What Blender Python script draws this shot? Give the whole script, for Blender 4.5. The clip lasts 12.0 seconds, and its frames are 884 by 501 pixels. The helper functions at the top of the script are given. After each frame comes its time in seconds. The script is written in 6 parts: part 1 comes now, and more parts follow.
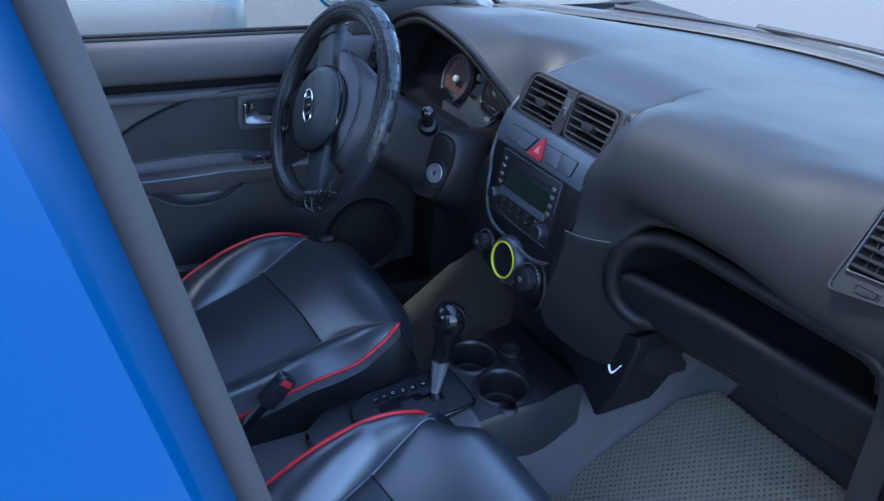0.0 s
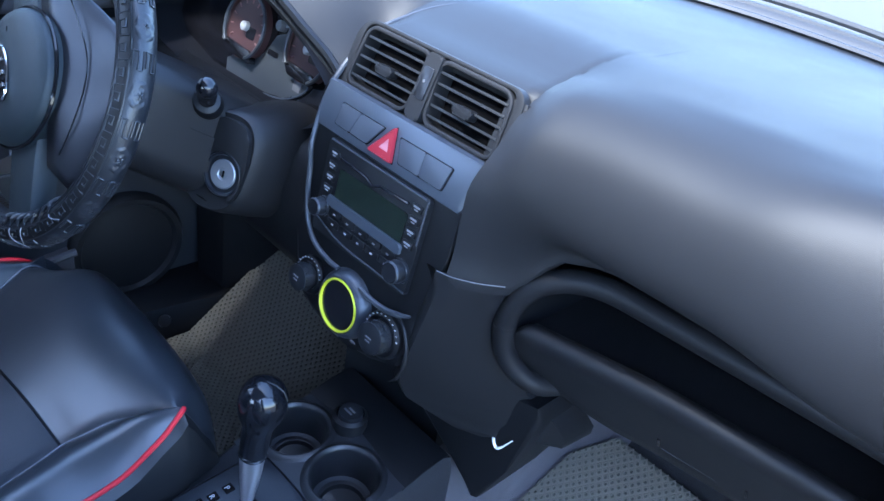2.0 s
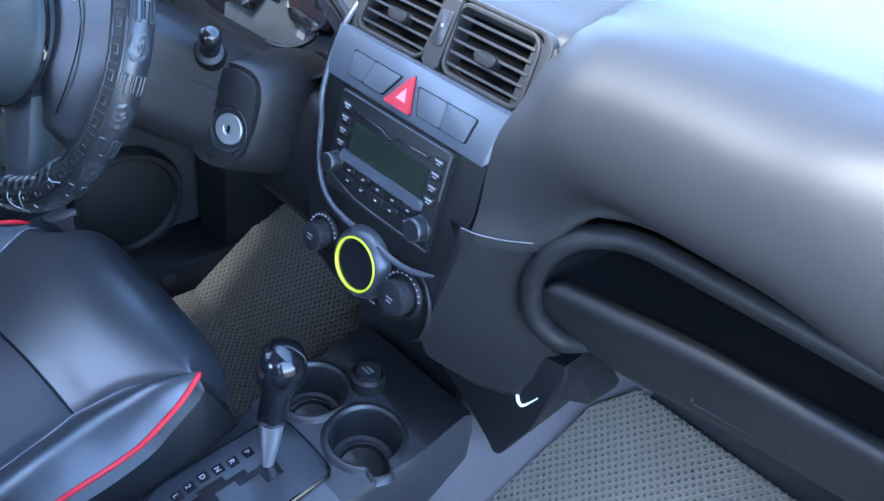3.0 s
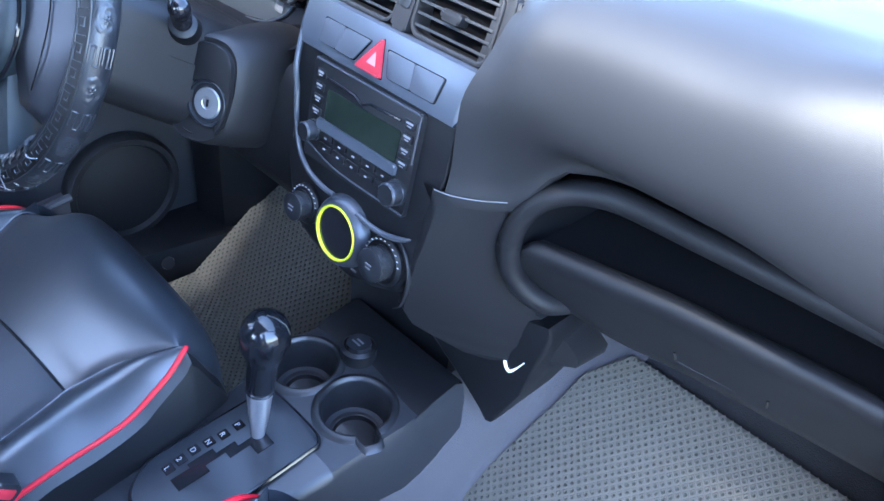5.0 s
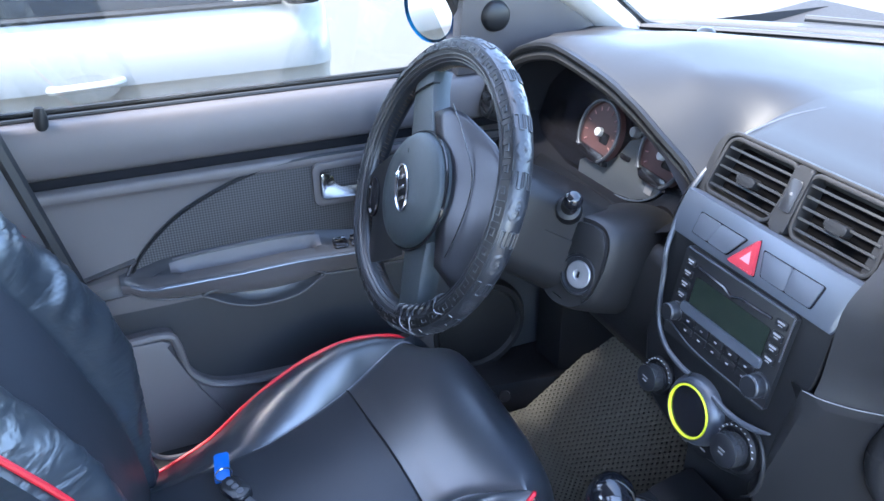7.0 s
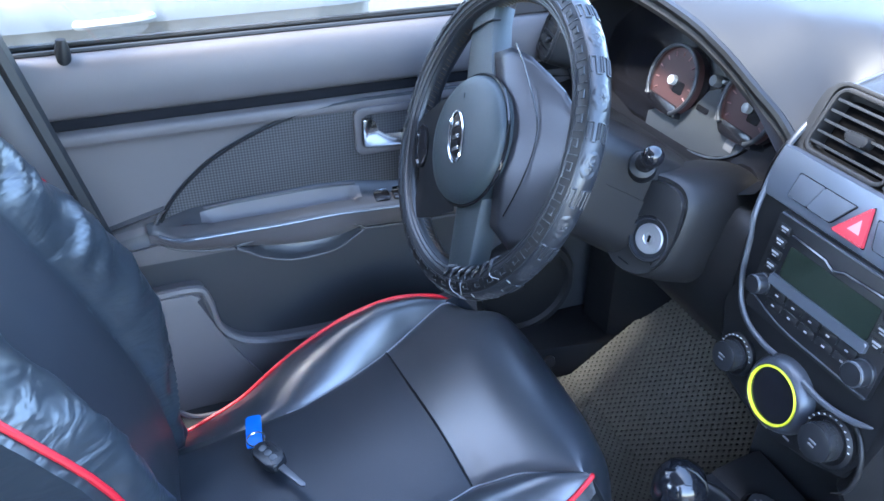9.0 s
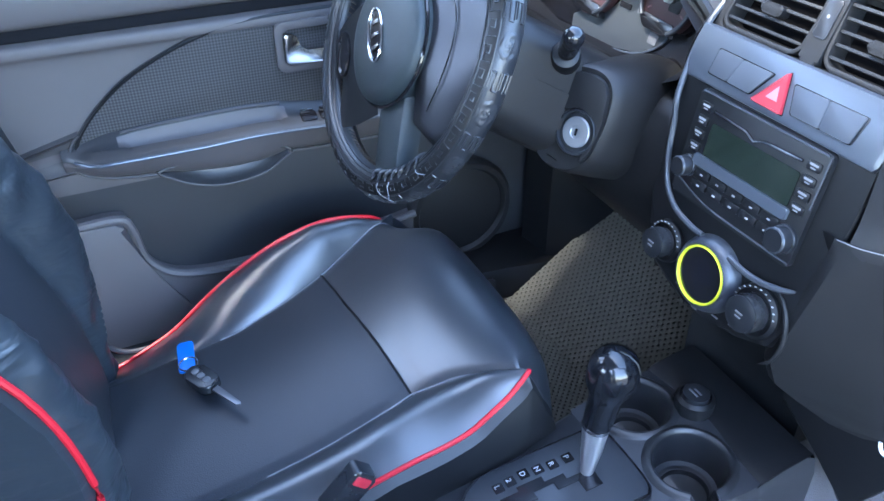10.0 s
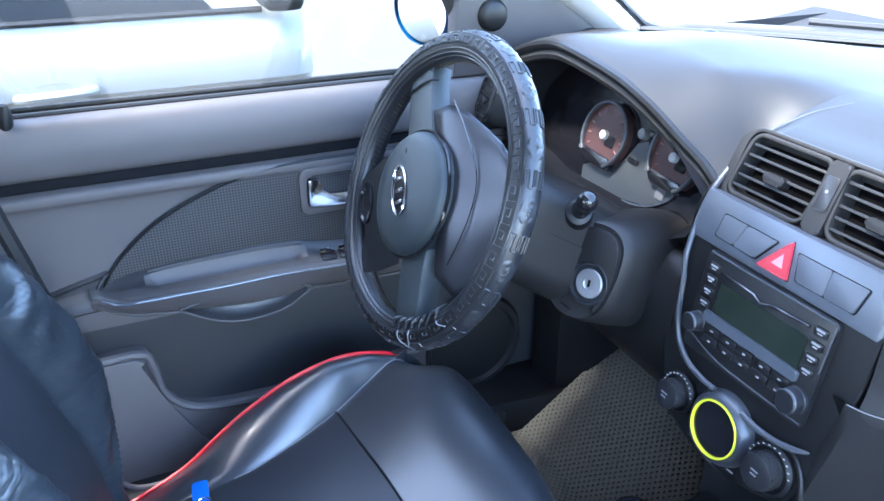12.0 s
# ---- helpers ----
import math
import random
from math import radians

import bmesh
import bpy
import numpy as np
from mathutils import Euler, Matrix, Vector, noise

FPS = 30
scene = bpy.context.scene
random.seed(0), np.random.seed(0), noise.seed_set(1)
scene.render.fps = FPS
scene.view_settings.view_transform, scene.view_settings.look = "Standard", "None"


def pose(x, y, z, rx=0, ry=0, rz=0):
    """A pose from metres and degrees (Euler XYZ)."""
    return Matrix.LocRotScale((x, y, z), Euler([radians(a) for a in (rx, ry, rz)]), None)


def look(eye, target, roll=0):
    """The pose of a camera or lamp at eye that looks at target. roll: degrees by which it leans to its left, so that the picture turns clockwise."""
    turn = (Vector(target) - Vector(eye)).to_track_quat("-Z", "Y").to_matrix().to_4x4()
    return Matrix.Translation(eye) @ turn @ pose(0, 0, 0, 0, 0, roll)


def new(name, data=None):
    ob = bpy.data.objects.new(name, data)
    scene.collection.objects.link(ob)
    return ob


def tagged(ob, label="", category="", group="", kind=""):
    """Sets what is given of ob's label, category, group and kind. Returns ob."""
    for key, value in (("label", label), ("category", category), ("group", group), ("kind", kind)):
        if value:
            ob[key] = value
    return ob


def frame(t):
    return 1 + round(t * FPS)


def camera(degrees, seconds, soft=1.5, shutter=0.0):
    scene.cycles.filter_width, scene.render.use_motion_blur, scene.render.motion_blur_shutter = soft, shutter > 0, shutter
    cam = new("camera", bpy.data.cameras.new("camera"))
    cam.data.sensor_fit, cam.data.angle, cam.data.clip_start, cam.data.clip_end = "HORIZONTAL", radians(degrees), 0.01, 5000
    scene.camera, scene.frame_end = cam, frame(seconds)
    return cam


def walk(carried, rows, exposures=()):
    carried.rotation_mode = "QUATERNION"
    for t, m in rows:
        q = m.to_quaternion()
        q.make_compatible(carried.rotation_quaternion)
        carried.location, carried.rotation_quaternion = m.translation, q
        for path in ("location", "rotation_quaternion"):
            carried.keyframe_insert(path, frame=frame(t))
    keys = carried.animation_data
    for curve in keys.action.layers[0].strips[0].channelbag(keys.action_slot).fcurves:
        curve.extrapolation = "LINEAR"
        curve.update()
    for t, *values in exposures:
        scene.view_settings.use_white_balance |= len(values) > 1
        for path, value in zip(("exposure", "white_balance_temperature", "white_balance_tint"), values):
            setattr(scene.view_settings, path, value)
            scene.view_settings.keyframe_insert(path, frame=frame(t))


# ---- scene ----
cam = camera(59.6, 12.0)
PATH = [
    (0, (0.9144, 0.0572, 1.3175), (-0.5068, 0.9023, 0.4226), 4.7),
    (0.5, (0.7941, 0.1493, 1.3231), (-0.4213, 1.2961, 0.463), 6.7),
    (1, (0.6635, 0.1945, 1.3005), (-0.3969, 1.4747, 0.4235), 7.5),
    (1.5, (0.5582, 0.2321, 1.2611), (-0.4833, 1.502, 0.3464), 10.5),
    (2, (0.5375, 0.2593, 1.2206), (-0.5172, 1.4729, 0.2477), 10.6),
    (2.5, (0.5121, 0.2697, 1.199), (-0.4937, 1.4616, 0.1481), 10.0),
    (3, (0.4914, 0.265, 1.2075), (-0.4862, 1.4494, 0.1237), 10.1),
    (3.5, (0.4839, 0.2715, 1.1859), (-0.4448, 1.4597, 0.0626), 10.2),
    (3.7, (0.4886, 0.2791, 1.1868), (-0.4128, 1.4691, 0.0438), 9.9),
    (5.3, (0.5366, 0.2894, 1.1915), (-0.551, 1.3779, 0.1105), 5.0),
    (5.5, (0.5093, 0.2678, 1.2282), (-0.661, 1.2755, 0.1575), 3.1),
    (6, (0.5074, 0.2866, 1.2686), (-0.8584, 1.1589, 0.3145), -0.4),
    (6.5, (0.5243, 0.248, 1.2733), (-0.9402, 0.9982, 0.3634), -2.2),
    (7, (0.5206, 0.2039, 1.2789), (-1.005, 0.8365, 0.3803), -0.4),
    (7.2, (0.5178, 0.1945, 1.2836), (-1.0201, 0.7904, 0.3822), 0.1),
    (8.8, (0.4294, 0.2104, 1.2394), (-1.0389, 0.7848, 0.2158), 0.1),
    (9, (0.4313, 0.2029, 1.2423), (-1.0605, 0.7556, 0.2393), 0.1),
    (9.5, (0.4454, 0.1954, 1.2263), (-1.0558, 0.7481, 0.2383), 0.2),
    (10, (0.4651, 0.217, 1.1708), (-0.9402, 0.8619, 0.1011), -0.3),
    (10.5, (0.4614, 0.2405, 1.1943), (-0.9092, 1.0104, 0.1622), 0.1),
    (11, (0.4689, 0.248, 1.2018), (-0.9045, 1.0865, 0.2299), 0.5),
    (11.5, (0.4576, 0.2217, 1.2357), (-0.9778, 1.0489, 0.3474), 0.6),
    (12, (0.4585, 0.1963, 1.2291), (-1.0661, 0.8957, 0.3803), 0.4),
]
walk(cam, [(t, look(eye, target, roll)) for t, eye, target, roll in PATH],
     exposures=[(0, 3.22, 5400, 12), (0.5, 3.66, 5300, 13), (1.0, 3.72, 5200, 13), (1.8, 3.88, 5350, 13), (2.5, 4.5, 5700, 12), (3.5, 4.8, 5600, 11), (5.5, 4.98, 5950, 14), (6.5, 4.72, 6350, 14), (9, 4.94, 6100, 12), (10, 5.0, 6100, 11), (12, 4.88, 6150, 12)])

# ---- world and light ----
world = bpy.data.worlds.new("sky")
scene.world = world
world.use_nodes = True
sky = world.node_tree.nodes.new("ShaderNodeTexSky")
sky.sky_type, sky.sun_disc = "NISHITA", False
sky.sun_elevation, sky.sun_rotation = radians(58), radians(-174)
backing = world.node_tree.nodes["Background"]
world.node_tree.links.new(sky.outputs[0], backing.inputs[0])
backing.inputs[1].default_value = 0.15
sun = new("sun", bpy.data.lights.new("sun", "SUN"))
sun.data.energy, sun.data.angle, sun.data.color = 1.5, radians(12), (1.0, 0.95, 0.88)
sun.matrix_world = look((-0.6, -5.75, 9.2), (0, 0, 0))


# ---- materials ----
def material(name, color, rough=0.5, metal=0.0, grain=0.0, scale=900.0, mottle=0.15, coat=0.0, spec=0.5, voronoi=False, coat_rough=0.03):
    m = bpy.data.materials.new(name)
    m.use_nodes = True
    nt = m.node_tree
    b = nt.nodes["Principled BSDF"]
    b.inputs["Roughness"].default_value = rough
    b.inputs["Metallic"].default_value = metal
    b.inputs["Coat Weight"].default_value = coat
    b.inputs["Coat Roughness"].default_value = coat_rough
    b.inputs["Specular IOR Level"].default_value = spec
    tc = nt.nodes.new("ShaderNodeTexCoord")
    big = nt.nodes.new("ShaderNodeTexNoise")
    big.inputs["Scale"].default_value = 9.0
    big.inputs["Detail"].default_value = 6.0
    nt.links.new(tc.outputs["Object"], big.inputs["Vector"])
    mix = nt.nodes.new("ShaderNodeMix")
    mix.data_type = "RGBA"
    c = Vector(color)
    mix.inputs[6].default_value = (*(c * (1 - mottle)), 1)
    mix.inputs[7].default_value = (*(c * (1 + mottle)), 1)
    nt.links.new(big.outputs[0], mix.inputs[0])
    nt.links.new(mix.outputs[2], b.inputs["Base Color"])
    rr = nt.nodes.new("ShaderNodeMapRange")
    rr.inputs[3].default_value, rr.inputs[4].default_value = max(0.02, rough - 0.07), rough + 0.07
    nt.links.new(big.outputs[0], rr.inputs[0])
    nt.links.new(rr.outputs[0], b.inputs["Roughness"])
    if grain:
        tex = nt.nodes.new("ShaderNodeTexVoronoi" if voronoi else "ShaderNodeTexNoise")
        tex.inputs["Scale"].default_value = scale
        nt.links.new(tc.outputs["Object"], tex.inputs["Vector"])
        bump = nt.nodes.new("ShaderNodeBump")
        bump.inputs["Strength"].default_value = grain
        bump.inputs["Distance"].default_value = 0.0006
        nt.links.new(tex.outputs[0], bump.inputs["Height"])
        nt.links.new(bump.outputs[0], b.inputs["Normal"])
    return m


def glass(name, tint, gloss=0.06):
    m = bpy.data.materials.new(name)
    m.use_nodes = True
    nt = m.node_tree
    nt.nodes.remove(nt.nodes["Principled BSDF"])
    clear, shine, mix = (nt.nodes.new("ShaderNodeBsdf" + n) for n in ("Transparent", "Glossy", "Diffuse"))
    nt.nodes.remove(mix)
    mix = nt.nodes.new("ShaderNodeMixShader")
    clear.inputs[0].default_value = (*tint, 1)
    shine.inputs["Roughness"].default_value = 0.02
    mix.inputs[0].default_value = gloss
    nt.links.new(clear.outputs[0], mix.inputs[1])
    nt.links.new(shine.outputs[0], mix.inputs[2])
    nt.links.new(mix.outputs[0], nt.nodes["Material Output"].inputs[0])
    return m


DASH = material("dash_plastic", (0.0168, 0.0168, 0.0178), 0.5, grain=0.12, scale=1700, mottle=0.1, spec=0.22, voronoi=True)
# base colour lowered to hold the shade of a blocked door opening
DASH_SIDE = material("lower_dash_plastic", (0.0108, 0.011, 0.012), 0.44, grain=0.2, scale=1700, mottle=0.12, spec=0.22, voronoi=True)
DARK = material("black_plastic", (0.006, 0.0064, 0.0075), 0.42, grain=0.2, scale=900, spec=0.3)
SATIN = material("satin_black", (0.016, 0.017, 0.02), 0.28, mottle=0.1)
GLOSS = material("gloss_black", (0.008, 0.008, 0.01), 0.16, mottle=0.05)
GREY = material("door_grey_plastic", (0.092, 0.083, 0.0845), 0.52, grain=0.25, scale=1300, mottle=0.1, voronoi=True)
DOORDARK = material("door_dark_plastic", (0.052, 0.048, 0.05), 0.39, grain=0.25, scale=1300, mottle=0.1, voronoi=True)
WEAVE = material("woven_insert", (0.035, 0.036, 0.04), 0.7, grain=0.9, scale=420, mottle=0.2, voronoi=True)
SILVER = material("silver_plastic", (0.088, 0.101, 0.123), 0.32, metal=0.45, mottle=0.06)
DULL_SILVER = material("dull_silver", (0.16, 0.162, 0.17), 0.38, metal=0.6, mottle=0.15)
CHROME = material("chrome", (0.75, 0.76, 0.78), 0.12, metal=1.0, mottle=0.05)
LEATHER = material("black_leatherette", (0.025, 0.029, 0.0355), 0.33, grain=0.1, scale=1000, mottle=0.2, spec=1.0, voronoi=True, coat=0.35, coat_rough=0.3)
FABRIC = material("perforated_leatherette", (0.024, 0.027, 0.033), 0.38, grain=0.3, scale=800, mottle=0.15, voronoi=True)
COVER = material("wheel_cover_leather", (0.015, 0.0162, 0.019), 0.33, grain=0.2, scale=500, mottle=0.25, spec=0.6, voronoi=True)
HUB = material("hub_plastic", (0.023, 0.031, 0.034), 0.4, grain=0.4, scale=1400, voronoi=True)
RED = material("red_piping", (0.5, 0.008, 0.02), 0.45)
RED_SWITCH = material("red_switch", (0.36, 0.022, 0.035), 0.35)
THREAD = material("pale_thread", (0.26, 0.26, 0.275), 0.6)
WHITE = material("white_mark", (0.85, 0.85, 0.85), 0.5)
YELLOW = material("yellow_ring", (0.6, 0.62, 0.03), 0.4)
SCREEN = material("lcd_screen", (0.012, 0.018, 0.014), 0.15, mottle=0.05)
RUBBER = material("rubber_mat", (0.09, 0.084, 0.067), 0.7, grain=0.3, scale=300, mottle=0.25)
# darker copy of the rubber: shade low in the mat put into the colour
RUBBER_SHADE = material("rubber_mat_shade", (0.05, 0.047, 0.039), 0.8)
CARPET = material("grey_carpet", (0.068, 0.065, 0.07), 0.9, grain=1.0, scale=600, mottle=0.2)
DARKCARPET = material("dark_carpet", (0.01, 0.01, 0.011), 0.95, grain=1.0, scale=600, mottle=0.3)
ARMTOP = material("armrest_plastic", (0.03, 0.031, 0.034), 0.36, grain=0.2, scale=1300, mottle=0.1, voronoi=True)
SEAL = material("door_seal", (0.062, 0.058, 0.06), 0.6, grain=0.2, scale=500)
BLACKSEAL = material("black_rubber", (0.012, 0.012, 0.013), 0.55)
BLUE = material("blue_paint", (0.0, 0.052, 0.16), 0.3, coat=0.35, mottle=0.04, spec=0.3)
KEYBLUE = material("blue_tag", (0.0, 0.16, 0.62), 0.4)
HEADLINER = material("light_headliner", (0.42, 0.42, 0.43), 0.9, grain=0.5, scale=500)
TRIM = material("pillar_trim", (0.3, 0.29, 0.28), 0.7, grain=0.4, scale=900)
CARWHITE = material("white_paint", (0.37, 0.36, 0.335), 0.25, coat=0.7, mottle=0.02)
TINT = material("dark_window", (0.03, 0.033, 0.036), 0.25, mottle=0.3, spec=0.15)
SPOKE = material("satin_spoke", (0.03, 0.031, 0.036), 0.33, metal=0.3)
RADIO = material("radio_plastic", (0.0085, 0.009, 0.0105), 0.36, grain=0.1, scale=1500, mottle=0.1)
RIM = material("fascia_rim", (0.055, 0.06, 0.07), 0.45, metal=0.4)
BROWN = material("brown_thread", (0.09, 0.065, 0.045), 0.7)
KNOBBLACK = material("knob_black", (0.02, 0.0215, 0.025), 0.3, metal=0.35, mottle=0.1)
BANDMETAL = material("dark_band_metal", (0.13, 0.135, 0.145), 0.25, metal=0.9, mottle=0.1)
LOCKMETAL = material("lock_metal", (0.33, 0.33, 0.34), 0.45, metal=0.75, mottle=0.12)
SHROUD = material("shroud_plastic", (0.0125, 0.0122, 0.0128), 0.48, grain=0.2, scale=1500, mottle=0.12, spec=0.3, voronoi=True)
# near-black without gloss that paints the shade inside the vent openings
DUCT_SHADE = material("duct_shade", (0.0025, 0.0025, 0.003), 0.9, mottle=0.1, spec=0.05)
PILLARSEAL = material("pillar_seal_rubber", (0.026, 0.025, 0.027), 0.65, grain=0.2, scale=500)
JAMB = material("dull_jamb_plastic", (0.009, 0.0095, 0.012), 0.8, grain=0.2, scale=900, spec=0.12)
SLAT = material("slat_plastic", (0.008, 0.0083, 0.0092), 0.45, mottle=0.1, spec=0.4)
PLATE = material("gear_plate_plastic", (0.016, 0.018, 0.022), 0.32)
CUP = material("cup_plastic", (0.011, 0.0116, 0.0135), 0.34, grain=0.15, scale=1500, mottle=0.15, voronoi=True)
CONSOLE = material("console_plastic", (0.022, 0.023, 0.0265), 0.33, grain=0.2, scale=1700, mottle=0.12, voronoi=True)
LEVER = material("lever_metal", (0.5, 0.5, 0.52), 0.35, metal=0.85)
SEATSIDE = material("black_seat_side", (0.008, 0.0085, 0.0095), 0.5, grain=0.2, scale=900)
BUTTON = material("button_plastic", (0.068, 0.076, 0.092), 0.4, metal=0.2)
PINK = material("faded_mark", (0.55, 0.2, 0.22), 0.6)
PALE = material("pale_letter_paint", (0.4, 0.4, 0.4), 0.6)
POD = material("pod_plastic", (0.034, 0.039, 0.048), 0.36, metal=0.2)
FASCIA = material("fascia_edge", (0.03, 0.032, 0.037), 0.36)
KNOB = material("knob_lacquer", (0.006, 0.0068, 0.009), 0.16, mottle=0.1)
EMBOSS = material("pressed_leather", (0.004, 0.004, 0.0045), 0.5)
# paler than the cover: wear, plus light caught by raised parts painted in
PRESSED = material("worn_lit_leather", (0.026, 0.0275, 0.031), 0.3, mottle=0.35)
TAUPE = material("dark_pillar_trim", (0.10, 0.092, 0.088), 0.7, grain=0.4, scale=900)
MARK = material("pale_lettering", (0.12, 0.12, 0.125), 0.6)
CONCRETE = material("pale_concrete", (0.068, 0.064, 0.057), 0.9, grain=0.4, scale=60, mottle=0.15)
LEGEND = material("button_legend", (0.25, 0.25, 0.26), 0.6)
DIALMARK = material("dial_mark", (0.2, 0.1, 0.095), 0.6)
DIAL = material("dial_face", (0.052, 0.021, 0.02), 0.5)
CLUSTERGREY = material("cluster_grey", (0.042, 0.046, 0.05), 0.4, mottle=0.15)
MIRROR = material("mirror_glass", (0.9, 0.9, 0.9), 0.02, metal=1.0, mottle=0.0)
PANE = glass("window_glass", (0.72, 0.75, 0.74), 0.05)
SIDEPANE = glass("tinted_side_glass", (0.7, 0.72, 0.71), 0.05)




def creased(m, scale, stretch, depth):
    """Adds soft large folds to a material's relief."""
    nt = m.node_tree
    b = nt.nodes["Principled BSDF"]
    tc = nt.nodes.new("ShaderNodeTexCoord")
    mp = nt.nodes.new("ShaderNodeMapping")
    mp.inputs["Scale"].default_value = stretch
    mp.inputs["Rotation"].default_value = (0.5, 0.3, 0.4)
    nz = nt.nodes.new("ShaderNodeTexNoise")
    nz.inputs["Scale"].default_value = scale
    nz.inputs["Detail"].default_value = 3.0
    nz.inputs["Distortion"].default_value = 1.2
    bump = nt.nodes.new("ShaderNodeBump")
    bump.inputs["Strength"].default_value = 1.0
    bump.inputs["Distance"].default_value = depth
    nt.links.new(tc.outputs["Object"], mp.inputs[0])
    nt.links.new(mp.outputs[0], nz.inputs["Vector"])
    nt.links.new(nz.outputs[0], bump.inputs["Height"])
    if b.inputs["Normal"].links:
        nt.links.new(b.inputs["Normal"].links[0].from_socket, bump.inputs["Normal"])
    nt.links.new(bump.outputs[0], b.inputs["Normal"])
    return m


def latticed(m, pitch, dark, light):
    """A fine diamond lattice in the base colour, in the object's y-z plane."""
    nt = m.node_tree
    b = nt.nodes["Principled BSDF"]
    tc = nt.nodes.new("ShaderNodeTexCoord")
    xyz = nt.nodes.new("ShaderNodeSeparateXYZ")
    nt.links.new(tc.outputs["Object"], xyz.inputs[0])

    def op(kind, a, c):
        n = nt.nodes.new("ShaderNodeMath")
        n.operation = kind
        for k, v in enumerate((a, c)):
            if isinstance(v, (int, float)):
                n.inputs[k].default_value = v
            else:
                nt.links.new(v, n.inputs[k])
        return n.outputs[0]

    k = 2 * math.pi / pitch
    u = op("SINE", op("MULTIPLY", op("ADD", xyz.outputs[1], xyz.outputs[2]), k), 0)
    v = op("SINE", op("MULTIPLY", op("SUBTRACT", xyz.outputs[1], xyz.outputs[2]), k), 0)
    h = op("MULTIPLY_ADD", op("MULTIPLY", u, v), 0.5)
    h.node.inputs[2].default_value = 0.5
    mix = nt.nodes.new("ShaderNodeMix")
    mix.data_type = "RGBA"
    mix.inputs[6].default_value = (*dark, 1)
    mix.inputs[7].default_value = (*light, 1)
    nt.links.new(h, mix.inputs[0])
    nt.links.new(mix.outputs[2], b.inputs["Base Color"])
    return m


WRINKLED = creased(material("wrinkled_leatherette", (0.02, 0.0255, 0.032), 0.3, mottle=0.2, spec=1.0), 9.0, (1.0, 0.7, 2.4), 0.005)
creased(LEATHER, 5.0, (1.0, 1.0, 1.0), 0.0012)
latticed(WEAVE, 0.0085, (0.012, 0.012, 0.013), (0.075, 0.073, 0.076))


# ---- building helpers ----
def thing(name, label, category, at=(0, 0, 0), kind="", group=""):
    ob = new(name)
    ob.location = at
    ob.empty_display_size = 0.05
    return tagged(ob, label, category, group, kind)


def part(name, bm, mat, parent=None, label="", smooth=True, kind=""):
    bmesh.ops.remove_doubles(bm, verts=bm.verts, dist=0.00005)
    bmesh.ops.recalc_face_normals(bm, faces=bm.faces)
    me = bpy.data.meshes.new(name)
    bm.to_mesh(me)
    bm.free()
    me.materials.append(mat)
    if smooth:
        me.set_sharp_from_angle(angle=radians(38))
    ob = new(name, me)
    if parent:
        ob.parent = parent
        base, p = Vector(), parent
        while p:
            base += p.location
            p = p.parent
        me.transform(Matrix.Translation(-base))
    return tagged(ob, label, kind=kind)


def spline(pts, n=8, closed=False):
    """Catmull-Rom through the points."""
    p = [Vector(q) for q in pts]
    if closed:
        p = [p[-1], *p, p[0], p[1]]
    else:
        p = [p[0] * 2 - p[1], *p, p[-1] * 2 - p[-2]]
    out = []
    for a, b, c, d in zip(p, p[1:], p[2:], p[3:]):
        for k in range(n):
            t = k / n
            out.append(0.5 * ((2 * b) + (c - a) * t + (2 * a - 5 * b + 4 * c - d) * t * t + (3 * b - a - 3 * c + d) * t ** 3))
    if not closed:
        out.append(p[-2].copy())
    return out


def tube(bm, path, r, seg=8, closed=False, flat=1.0, up=(0, 0, 1)):
    """A round or flattened rod along a path; r may be a number or one for each point."""
    path = [Vector(q) for q in path]
    n = len(path)
    rings = []
    for i, q in enumerate(path):
        a = path[i - 1] if (i or closed) else q
        b = path[(i + 1) % n] if (i < n - 1 or closed) else q
        d = (b - a).normalized()
        s = d.cross(Vector(up))
        s = s.normalized() if s.length > 1e-4 else d.orthogonal().normalized()
        w = s.cross(d)
        rad = r[i] if isinstance(r, (list, tuple)) else r
        rings.append([bm.verts.new(q + rad * (math.cos(2 * math.pi * k / seg) * s + flat * math.sin(2 * math.pi * k / seg) * w)) for k in range(seg)])
    for i in range(n if closed else n - 1):
        A, B = rings[i], rings[(i + 1) % n]
        for k in range(seg):
            bm.faces.new((A[k], A[(k + 1) % seg], B[(k + 1) % seg], B[k]))
    if not closed:
        bm.faces.new(rings[0])
        bm.faces.new(rings[-1][::-1])
    return bm


def sheet(bm, rows, closed=False):
    """A surface through rows of points."""
    vs = [[bm.verts.new(q) for q in row] for row in rows]
    for A, B in zip(vs, vs[1:]):
        m = len(A)
        for k in range(m if closed else m - 1):
            bm.faces.new((A[k], A[(k + 1) % m], B[(k + 1) % m], B[k]))
    return vs


def thicken(ob, t, offset=-1.0):
    mod = ob.modifiers.new("thickness", "SOLIDIFY")
    mod.thickness, mod.offset = t, offset
    return ob


